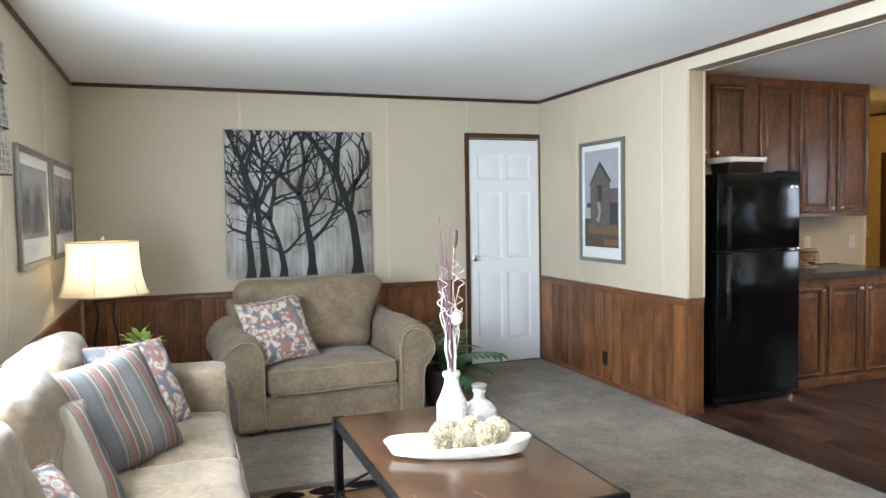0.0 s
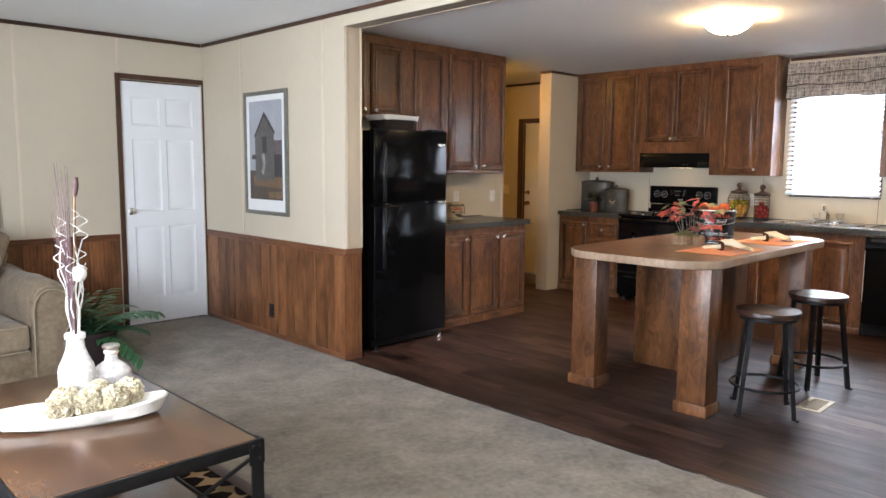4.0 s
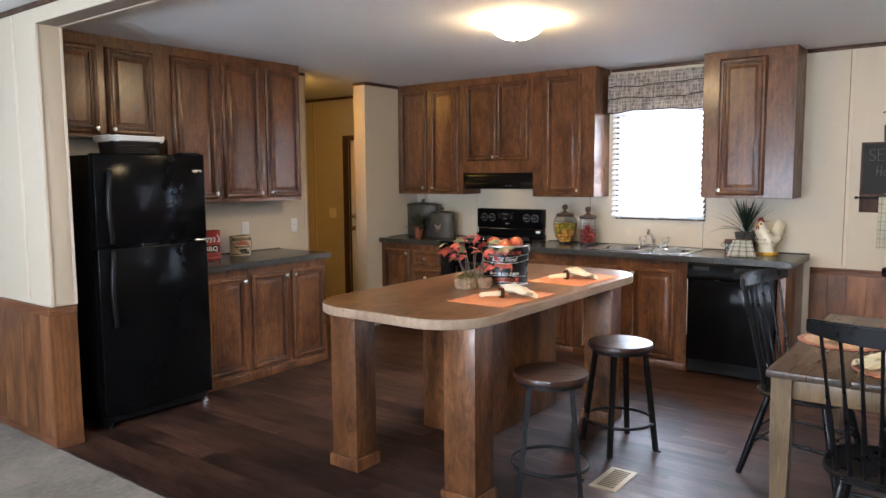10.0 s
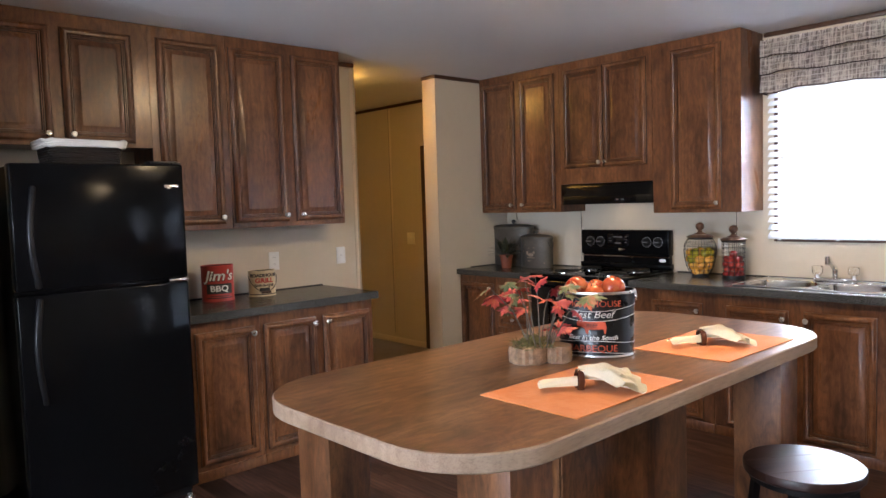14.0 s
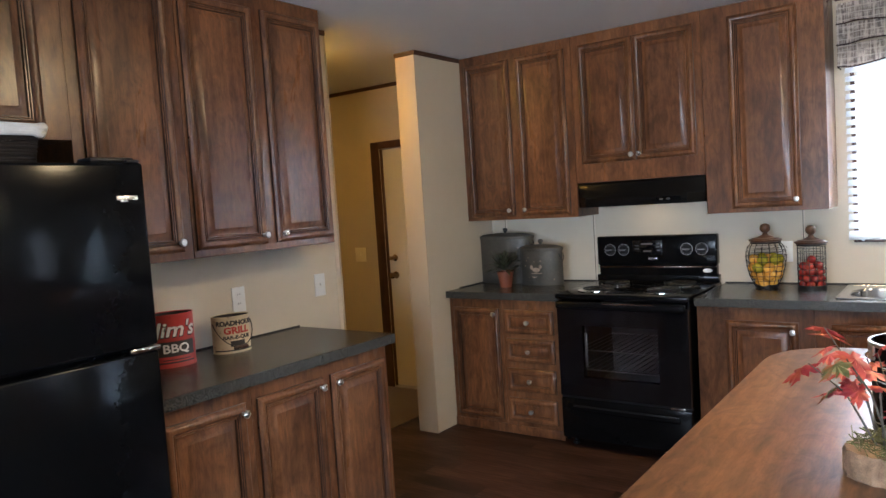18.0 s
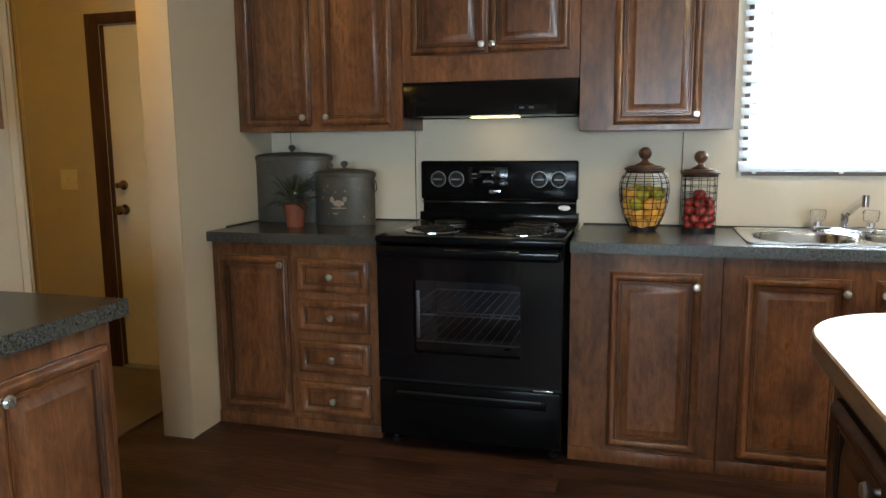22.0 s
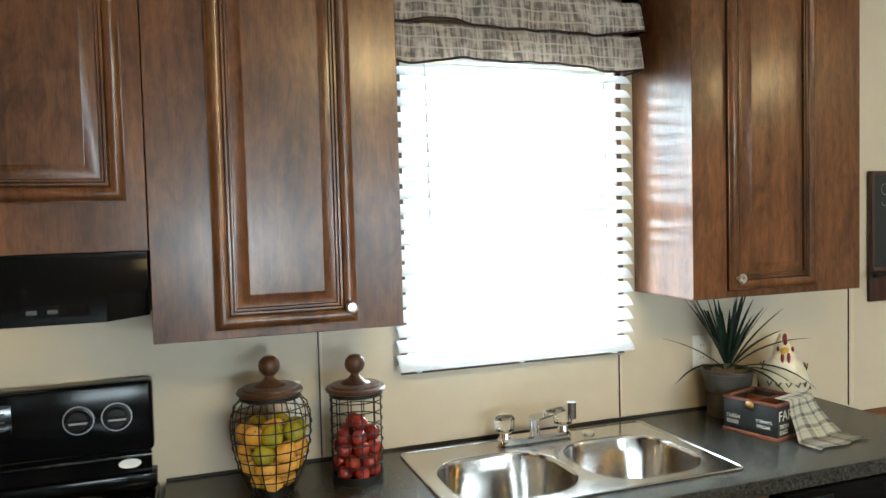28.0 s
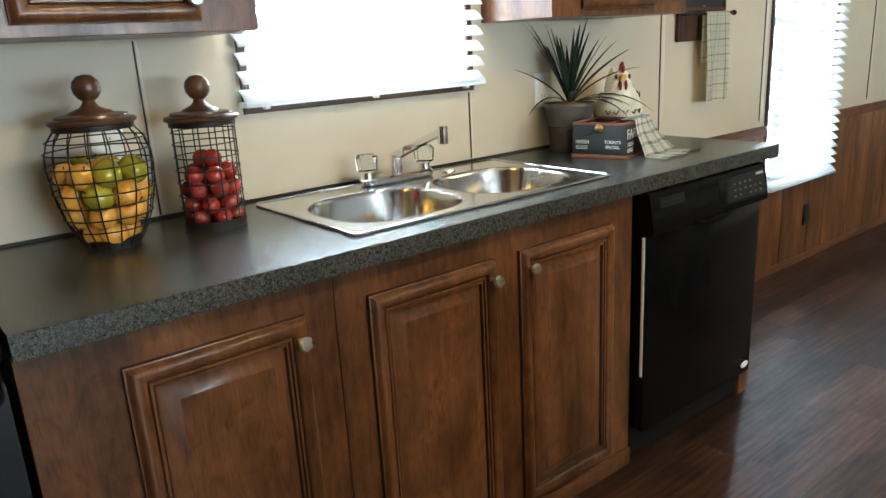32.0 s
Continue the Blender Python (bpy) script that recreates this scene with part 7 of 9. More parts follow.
for z in (0.178, 0.142, 0.055, 0.014):
    pts = [(BRX * 1.0 * (0.956 + 0.044 * z / BHT) * math.cos(2 * math.pi * k / 60) * 1.006, BRY * (0.956 + 0.044 * z / BHT) * math.sin(2 * math.pi * k / 60) * 1.006, z + (0.009 if z > 0.1 else -0.007) * math.cos(4 * math.pi * k / 60)) for k in range(60)]
    part("printed_line", tube(pts, 0.0013, 4, closed=True), WHITET, bu)
for s in (-1, 1):
    part("ear", box(s * BRX * 1.02 - 0.003, s * BRX * 1.02 + 0.003, -0.014, 0.014, BHT - 0.04, BHT - 0.005, 0.002), NICKEL, bu)
part("wire_handle", tube([(BRX * 1.05 * math.cos(t), BRY * 1.12 * math.sin(t), BHT - 0.02 - 0.055 * math.sin(t)) for t in [math.pi * k / 24 for k in range(25)]], 0.0025, 6), NICKEL, bu)
part("filling", lathe([(0.97, BHT - 0.04), (0.5, BHT - 0.03), (0, BHT - 0.028)], 30, BRX, BRY), plain("paper_filling", (0.30, 0.20, 0.10), 0.9, 0, 0.3, 40), bu)
APPLE = fruit_mesh("orange_apple", 0.044, skin("apple_skin", (0.40, 0.030, 0.012), (0.56, 0.16, 0.04), 0.15))
bq = Vector((4.905, 2.078, 0.9003 + (BHT - 0.014) * 0.95))
for dx, dy, dz, s in ((-0.045, 0.055, 0.018, 1.0), (0.03, -0.06, 0.018, 1.0), (-0.01, 0.0, 0.002, 0.9), (0.045, 0.03, 0.005, 0.9), (-0.05, -0.03, 0.0, 0.85)):
    o = new("apple", APPLE)
    o.matrix_basis = pose(bq.x + dx * 0.92, bq.y + dy * 0.92, bq.z + dz, dx * 300, dy * 300, 40) @ Matrix.Scale(s * 0.97, 4)
    tagged(o, "shiny red-orange apple in the tin bucket", "fruit", "apples in the bucket")

# maple arrangement on log slices
ml_ = thing("leaf_arrangement", (4.635, 2.166, 0.9003), "artificial red maple twigs with moss on two log slices", "decoration")
BARK = plain("bark", (0.29, 0.18, 0.105), 0.9, 0, 0.55, 45, 0.9, 70)
CUT = plain("cut_wood", (0.40, 0.26, 0.14), 0.8, 0, 0.25, 60)
for x, y, r in ((0.0, 0.0, 0.066), (0.068, -0.074, 0.045)):
    ridge = lambda k, q: 1 + 0.05 * math.sin(k * 2.9 + x * 90) + 0.035 * math.sin(k * 5.3 + q * 3)
    ob = part("log_slice", add_loft(bmesh.new(), [[(x + r * s_ * ridge(k, q) * math.cos(2 * math.pi * k / 34), y + r * s_ * ridge(k, q) * math.sin(2 * math.pi * k / 34), z) for k in range(34)] for q, (s_, z) in enumerate(((0.96, 0), (1.0, 0.006), (1.02, 0.03), (1.0, 0.05), (0.96, 0.056)))]), BARK, ml_)
    part("cut_face", lathe([(r * 0.95, 0.0563), (0, 0.0568)], 26, at=(x, y, 0)), CUT, ob)
bm = bmesh.new()
rng = random.Random(21)
for k in range(320):
    a, r = rng.uniform(0, 6.28), rng.uniform(0, 0.078)
    b0 = Vector((0.010 + r * math.cos(a), -0.012 + r * math.sin(a), 0.056 + rng.uniform(0, 0.030) * (1 - r / 0.09)))
    add_tube(bm, [b0, b0 + Vector((rng.uniform(-.03, .03), rng.uniform(-.03, .03), rng.uniform(-.004, .02)))], 0.0012, 3)
part("moss", bm, plain("dry_moss", (0.13, 0.12, 0.045), 0.95, 0, 0.5, 50), ml_, "dry green-brown moss")


def leaf_skin(name, c0, c1, c2):
    m, t, b = nodes_of(name)
    n = noise_tex(t, mapped(t, (1, 1, 1)), 1.1, 3, 0.6)
    link(t, ramp(t, n, [(0.36, c0), (0.5, c1), (0.66, c2)]), b.inputs["Base Color"])
    b.inputs["Roughness"].default_value = 0.5
    return m


LEAFR = leaf_skin("red_maple", (0.26, 0.022, 0.032), (0.42, 0.045, 0.045), (0.50, 0.11, 0.045))
LEAFG = leaf_skin("green_maple", (0.055, 0.075, 0.030), (0.13, 0.14, 0.05), (0.42, 0.10, 0.045))
LEAFO = leaf_skin("orange_maple", (0.44, 0.05, 0.05), (0.52, 0.10, 0.055), (0.56, 0.18, 0.06))


def maple_leaf(r):
    """Five toothed lobes round a raised midrib."""
    pts = [(0, -0.30), (0.08, -0.08), (0.34, -0.30), (0.40, -0.16), (0.62, -0.16), (0.46, 0.04), (0.70, 0.12), (0.95, 0.34), (0.66, 0.34), (0.52, 0.36), (0.58, 0.60), (0.34, 0.46), (0.24, 0.50), (0.26, 0.74), (0.12, 0.72), (0, 1.05)]
    pts = pts + [(-x, y) for x, y in reversed(pts[1:-1])]
    bm = bmesh.new()
    c = bm.verts.new((0, 0.10 * r, 0.07 * r))
    vs = [bm.verts.new((x * r, y * r, r * (0.05 * math.sin(i * 2.2) - 0.22 * (x * x + max(0, y - 0.2) ** 2)))) for i, (x, y) in enumerate(pts)]
    for i in range(len(vs)):
        bm.faces.new((c, vs[i], vs[(i + 1) % len(vs)]))
    return bm


leafmesh = {}
for nm, mt in (("red", LEAFR), ("green", LEAFG), ("orange", LEAFO)):
    ob = part("leaf", maple_leaf(1.0), mt, ml_)
    leafmesh[nm] = ob.data
    bpy.data.objects.remove(ob)
rng = random.Random(9)
TWIG = plain("grey_twig", (0.11, 0.10, 0.08), 0.7, 0, 0.3, 40)
for k in range(14):
    a, e = k * 2.4, rng.uniform(0.95, 1.50)
    d = Vector((0.8 * math.cos(a) * math.cos(e), 0.9 * math.sin(a) * math.cos(e), math.sin(e)))
    L = rng.uniform(0.19, 0.31) if k % 5 else 0.08
    b0 = Vector((0.020 + 0.03 * math.cos(a), -0.035 + 0.045 * math.sin(a), 0.055))
    p1 = b0 + d * L * 0.55 + Vector((0, 0, 0.01))
    p2 = b0 + d * L + Vector((0.022 * math.cos(a), 0.022 * math.sin(a), -0.010))
    part("twig", tube([b0, p1, p2], 0.0026, 5, 0.0012), TWIG, ml_)
    for q in range(3):
        ob = new("leaf", leafmesh[rng.choice(("red", "red", "green", "red", "orange", "red", "green"))])
        ob.parent = ml_
        f = p2 if q == 0 else p1.lerp(p2, rng.uniform(0.0, 0.8))
        aa = a + rng.uniform(-1.0, 1.0)
        tip = Vector((math.cos(aa), math.sin(aa), rng.uniform(-1.4, 0.3))).normalized()
        up = Vector((1.2 * math.cos(aa), 1.2 * math.sin(aa), 0.7)) + Vector((rng.uniform(-.4, .4), rng.uniform(-.4, .4), 0))
        side = tip.cross(up).normalized()
        nn = side.cross(tip)
        sc = rng.uniform(0.042, 0.060) * (1 - 0.10 * q)
        mm = Matrix(((side.x, tip.x, nn.x, f.x), (side.y, tip.y, nn.y, f.y), (side.z, tip.z, nn.z, f.z), (0, 0, 0, 1)))
        ob.matrix_basis = mm @ Matrix.Translation((0, 0.30 * sc, 0)) @ Matrix.Scale(sc, 4)

# ---- dining table ----
TABT = wood("table_top_wood", (0.040, 0.023, 0.0135), (0.075, 0.045, 0.027), (0.125, 0.080, 0.050), "x", 0.26, 0.9, 0.15, 0.3, 0.2)
TABL = wood("table_leg_wood", (0.085, 0.050, 0.022), (0.165, 0.100, 0.044), (0.25, 0.160, 0.078), "z", 0.45, 1.0, 0.1, 0.25, 0.25)
TX0, TX1, TY0, TY1 = 4.36, 5.80, -0.37, 0.518
tb = thing("dining_table", ((TX0 + TX1) / 2, (TY0 + TY1) / 2, 0), "brown plank-top dining table with square tapered legs", "table")
tw_, td_ = (TX1 - TX0) / 2, (TY1 - TY0) / 2
for k in range(6):
    a = -td_ + k * 2 * td_ / 6
    part("top_board", box(-tw_, tw_, a + 0.0006, a + td_ / 3 - 0.0006, 0.722, 0.750, 0.002), TABT, tb)
for q in ((-tw_ + 0.07, tw_ - 0.07, -td_ + 0.03, -td_ + 0.05), (-tw_ + 0.07, tw_ - 0.07, td_ - 0.05, td_ - 0.03), (-tw_ + 0.03, -tw_ + 0.05, -td_ + 0.07, td_ - 0.07), (tw_ - 0.05, tw_ - 0.03, -td_ + 0.07, td_ - 0.07)):
    part("apron", box(*q, 0.64, 0.7215, 0.002), TABL, tb)
for sx in (-1, 1):
    for sy in (-1, 1):
        cx, cy = sx * (tw_ - 0.055), sy * (td_ - 0.055)
        part("leg", add_loft(bmesh.new(), [[(cx + i * h_, cy + j_ * h_, z) for i, j_ in ((-1, -1), (1, -1), (1, 1), (-1, 1))] for z, h_ in ((0, 0.024), (0.50, 0.037), (0.7213, 0.038))]), TABL, tb)

BLK = plain("black_lacquer", (0.0055, 0.0055, 0.006), 0.3, 0, 0.3, 20, 0.02, 200, 0.0, 0.05, 0.3)


def dining_chair(m):
    """Faces +x; its back is at -x."""
    c = thing("dining_chair", m, "black spindle-back wooden dining chair at the table", "chair", "chairs round the table")
    n = 40
    out = []
    for k in range(n):
        a = 2 * math.pi * k / n
        ca, sa = math.cos(a), math.sin(a)
        x = 0.215 * math.copysign(abs(ca) ** 0.65, ca)
        y = (0.235 - 0.02 * (1 if ca < 0 else 0) * abs(ca)) * math.copysign(abs(sa) ** 0.65, sa)
        out.append((x, y))
    bm = bmesh.new()
    add_loft(bm, [[(x * 0.90, y * 0.90, 0.415) for x, y in out], [(x, y, 0.428) for x, y in out], [(x, y, 0.438) for x, y in out], [(x * 0.97, y * 0.97, 0.446) for x, y in out], [(x * 0.8, y * 0.8, 0.440) for x, y in out], [(x * 0.4, y * 0.4, 0.434) for x, y in out]])
    part("seat", bm, BLK, c)
    bx = -0.29
    m_ = 20
    prof = []
    for k in range(m_ + 1):
        f = k / m_ * 2 - 1
        x = bx + 0.075 * f * f - 0.01
        hgt = 0.052 + 0.018 * (1 - f * f)
        prof.append([(x - 0.011, f * 0.276, 0.945 - 0.004 + 0.018 * f * f), (x + 0.011, f * 0.276, 0.945 + 0.018 * f * f), (x + 0.009, f * 0.276, 0.945 + hgt + 0.014 * f * f), (x - 0.013, f * 0.276, 0.945 + hgt + 0.014 * f * f)])
    bm = add_loft(bmesh.new(), prof)
    bmesh.ops.recalc_face_normals(bm, faces=bm.faces[:])
    bmesh.ops.bevel(bm, geom=[e for e in bm.edges if len(e.link_faces) == 2 and e.calc_face_angle(0) > 0.9], offset=0.005, segments=2, affect="EDGES")
    part("crest_rail", bm, BLK, c)
    for k in range(8):
        f = (k - 3.5) / 3.5
        y0, y1 = f * 0.172, f * 0.225
        p0 = Vector((-0.185 + 0.04 * f * f, y0, 0.436))
        p1 = Vector((bx + 0.075 * (f * 0.86) ** 2 - 0.010, y1, 0.952))
        part("spindle", tube([p0.lerp(p1, i / 6) for i in range(7)], lambda t: 0.0065 + 0.0035 * math.sin(math.pi * min(1, t * 1.6 + 0.05)) * (1 if t < 0.6 else 0.6), 8), BLK, c)
    feet = []
    for sx in (-1, 1):
        for sy in (-1, 1):
            a = Vector((sx * 0.13, sy * 0.15, 0.42))
            b = Vector((sx * 0.235 - 0.01, sy * 0.215, 0.0))
            feet.append((sx, sy, a, b))
            part("leg", tube([a.lerp(b, i / 6) for i in range(7)], lambda t: 0.012 + 0.006 * math.sin(math.pi * (0.15 + 0.7 * t)), 10), BLK, c)
    at = lambda i, t: feet[i][2].lerp(feet[i][3], t)
    for i, j, t in ((0, 2, 0.52), (1, 3, 0.52)):
        part("side_stretcher", tube([at(i, t), at(j, t)], 0.009, 8), BLK, c)
    for i, j, t in ((0, 1, 0.42), (2, 3, 0.42), (0, 1, 0.62)):
        part("cross_stretcher", tube([at(i, t), at(j, t)], 0.009, 8), BLK, c)
    return c


ch = dining_chair(pose(4.39, 0.068, 0))
copy_thing(ch, pose(5.29, 0.525, 0, 0, 0, -99))
copy_thing(ch, pose(5.70, 0.018, 0, 0, 0, 180))
copy_thing(ch, pose(5.12, -0.43, 0, 0, 0, 90))

STRAW = plain("woven_straw", (0.42, 0.28, 0.19), 0.85, 0, 0.4, 60, 0.6, 260)
STRAWE = plain("straw_edge", (0.30, 0.12, 0.08), 0.85, 0, 0.4, 60)


def round_mat(x, y):
    c = thing("round_placemat", (x, y, 0.7503), "round woven straw placemat with scalloped reddish edge", "placemat", "dining placemats")
    n = 96
    f = lambda R, z: [((R + 0.006 * abs(math.sin(12 * 2 * math.pi * k / n / 2 * 2))) * math.cos(2 * math.pi * k / n), (R + 0.006 * abs(math.sin(24 * math.pi * k / n))) * math.sin(2 * math.pi * k / n), z) for k in range(n)]
    part("edge", add_loft(bmesh.new(), [f(0.178, 0), f(0.184, 0.002), f(0.178, 0.0045), f(0.160, 0.005)], True, False), STRAWE, c)
    part("weave", lathe([(0.160, 0.0053), (0.10, 0.0056), (0, 0.0058)], 60), STRAW, c)
    return c


for x, y, r in ((4.64, 0.07, 5), (5.07, 0.35, -85), (5.15, -0.21, 95), (5.57, 0.06, 175)):
    round_mat(x, y)
    if abs(r - 175) > 1:
        copy_thing(nap, pose(x, y, 0.7503 + 0.006, 0, 0, r + 80 if abs(r) < 50 else r + 60) @ Matrix.Scale(0.95, 4))
pt = thing("fruit_plate", (5.33, 0.07, 0.7503), "white footed plate with glossy fruit on the dining table", "plate")
part("dish", lathe([(0, 0), (0.055, 0), (0.06, 0.006), (0.045, 0.014), (0.05, 0.022), (0.12, 0.032), (0.142, 0.044), (0.140, 0.047), (0.118, 0.037), (0, 0.030)], 48), plain("white_glaze", (0.74, 0.75, 0.78), 0.12, 0, 0.03, 10, 0, 100, 0.5), pt)
BIGR = fruit_mesh("red_pepper", 0.042, skin("pepper_red", (0.28, 0.008, 0.012), (0.40, 0.02, 0.02), 0.1), 0.3)
BIGY = fruit_mesh("yellow_fruit", 0.040, skin("lemon_skin", (0.52, 0.36, 0.02), (0.62, 0.50, 0.06), 0.15), 0.15)
for me, dx, dy, dz, a, b in ((BIGR, -0.02, 0.075, 0.075, 70, 20), (BIGY, -0.065, 0.0, 0.072, 80, 80), (BIGR, 0.0, -0.075, 0.076, -70, 10), (BIGR, 0.06, 0.03, 0.074, 40, 50), (BIGY, 0.0, 0.01, 0.112, 85, 30), (BIGR, 0.055, -0.055, 0.074, 10, 80)):
    o = new("fruit", me)
    o.matrix_basis = pose(5.33 + dx, 0.07 + dy, 0.7503 + dz, a, b, 30)
    tagged(o, "glossy red fruit on the white plate" if me is BIGR else "glossy yellow fruit on the white plate", "fruit", "fruit on the plate")


# ---- living room ----
SUEDE = fabric("tan_suede", (0.138, 0.100, 0.064), (0.272, 0.208, 0.140), 0.92, 350, 5.0, 0.15, 0.13)
WELT = fabric("tan_welt", (0.25, 0.20, 0.13), (0.33, 0.27, 0.19))
DARKF = plain("dark_foot", (0.02, 0.012, 0.008), 0.4)


def placed(bm, m):
    bm.transform(m if isinstance(m, Matrix) else pose(*m))
    return bm


def roll_arm(inner, depth, seed, side):
    """An arm along y, front at y = 0; its wall rises straight inside and rolls outwards over a narrow foot."""
    prof = [(0.0, 0.035), (0.0, 0.30), (0.0, 0.50), (0.012, 0.575), (0.045, 0.625), (0.095, 0.648), (0.155, 0.645), (0.215, 0.615), (0.262, 0.565), (0.285, 0.505),
            (0.282, 0.448), (0.258, 0.405), (0.225, 0.375), (0.203, 0.340), (0.193, 0.28), (0.188, 0.18), (0.185, 0.035)]
    steps = 16
    bm = bmesh.new()
    loops = []
    for j in range(steps + 1):
        f = j / steps
        y = depth * f
        lift = 0.02 + 0.035 * f + 0.012 * math.sin(f * 7 + seed)
        loops.append([(side * (inner + x + 0.004 * noise.noise((x * 9, y * 6, z * 9 + seed))), y - 0.012 * math.sin(math.pi * z / 0.65) * (1 - f),
                       z + (lift * max(0, z - 0.35) / 0.3) + 0.006 * noise.noise((x * 11, y * 7, seed))) for x, z in prof])
    add_loft(bm, loops)
    bmesh.ops.recalc_face_normals(bm, faces=bm.faces[:])
    bmesh.ops.bevel(bm, geom=[e for e in bm.edges if e.calc_face_angle(0) > 1.0], offset=0.018, segments=3, affect="EDGES")
    return bm


def spread_top(bm, amount, half):
    """Widens a padded block towards its top."""
    for v in bm.verts:
        k = max(0.0, v.co.z / half + 0.25)
        v.co.x *= 1 + amount * k
        v.co.z += 0.012 * noise.noise((v.co.x * 5, 3, 1)) * (v.co.z > 0)
    return bm


ac = thing("armchair", pose(0.905, 4.655, 0, 0, 0, 3), "wide tan suede armchair with rolled arms", "armchair")
part("base", placed(soft_box(0.905, 0.86, 0.225, 0.012, 0, 8, 1, 0.002), (0, 0.455, 0.147)), SUEDE, ac)
part("seat_cushion", placed(soft_box(0.875, 0.72, 0.172, 0.035, 0.022, 14, 2, 0.008), (0, 0.345, 0.347)), SUEDE, ac)
bk_ = spread_top(soft_box(0.90, 0.27, 0.56, 0.11, 0.0, 14, 3, 0.022, 0.05), 0.24, 0.28)
part("back_cushion", placed(bk_, (0, 0.70, 0.672, -12)), SUEDE, ac)
part("back_frame", placed(spread_top(soft_box(1.02, 0.16, 0.70, 0.06, 0, 8, 4, 0.003), 0.15, 0.35), (0, 0.86, 0.47, -5)), SUEDE, ac)
for sgn in (-1, 1):
    part("arm", placed(roll_arm(0.452, 0.88, 5 + sgn, sgn), (0, 0.02, 0.0)), SUEDE, ac)
    part("welt", tube([(sgn * (0.452 + x), 0.006 - 0.012 * math.sin(math.pi * z / 0.65), z) for x, z in ((0.012, 0.06), (0.012, 0.30), (0.014, 0.50), (0.028, 0.565), (0.055, 0.607), (0.098, 0.628), (0.152, 0.625), (0.203, 0.598), (0.245, 0.552), (0.265, 0.50), (0.262, 0.455), (0.243, 0.42), (0.208, 0.382), (0.186, 0.342), (0.177, 0.28), (0.172, 0.06))], 0.0045, 6), WELT, ac)
    part("foot", lathe([(0, 0), (0.022, 0), (0.03, 0.036), (0, 0.036)], 14, at=(sgn * 0.54, 0.10, 0)), DARKF, ac)
    part("foot", lathe([(0, 0), (0.022, 0), (0.03, 0.036), (0, 0.036)], 14, at=(sgn * 0.54, 0.80, 0)), DARKF, ac)
for z in (0.271, 0.424):
    part("welt", tube([(-0.425 + 0.85 * i / 12, -0.012 + 0.003 * math.sin(i * 1.7), z + 0.003 * math.sin(i)) for i in range(13)], 0.0045, 6), WELT, ac)

sf = thing("sofa", (-0.755, 1.27, 0), "long tan suede sofa along the wall with loose cushions", "sofa")
SL = 2.60
part("base", placed(soft_box(0.86, SL - 0.06, 0.24, 0.04, 0, 8, 11, 0.002), (0.47, SL / 2, 0.175)), SUEDE, sf)
part("back_frame", placed(soft_box(0.16, SL, 0.76, 0.07, 0, 8, 12, 0.003), (0.085, SL / 2, 0.44)), SUEDE, sf)
for k in range(3):
    y = 0.245 + (k + 0.5) * 0.705
    part("seat_cushion", placed(soft_box(0.72, 0.70, 0.185, 0.045, 0.028, 14, 13 + k, 0.012), (0.555, y, 0.385)), SUEDE, sf)
    part("welt", tube([(0.912, y - 0.325 + 0.65 * i / 8, 0.445 + 0.004 * math.sin(i)) for i in range(9)], 0.0045, 6), WELT, sf)
    part("back_cushion", placed(soft_box(0.25, 0.70, 0.52, 0.12, 0.0, 14, 17 + k, 0.026), (0.225, y, 0.675, 0, -14, 0)), SUEDE, sf)
for y in (0.12, SL - 0.12):
    part("arm", placed(soft_box(0.84, 0.225, 0.60, 0.035, 0.012, 10, 21, 0.004), (0.50, y, 0.385)), SUEDE, sf)
    s = 1 if y > 1 else -1
    part("welt", tube([(0.915, y + s * 0.09 - s * 0.18 * 0, 0.10), (0.918, y + s * 0.09, 0.4), (0.915, y + s * 0.085, 0.66), (0.915, y - s * 0.085, 0.66), (0.918, y - s * 0.09, 0.4), (0.918, y - s * 0.09, 0.1)], 0.005, 6), WELT, sf)
    for x in (0.14, 0.86):
        part("foot", lathe([(0, 0), (0.022, 0), (0.03, 0.058), (0, 0.058)], 14, at=(x, y, 0)), DARKF, sf)


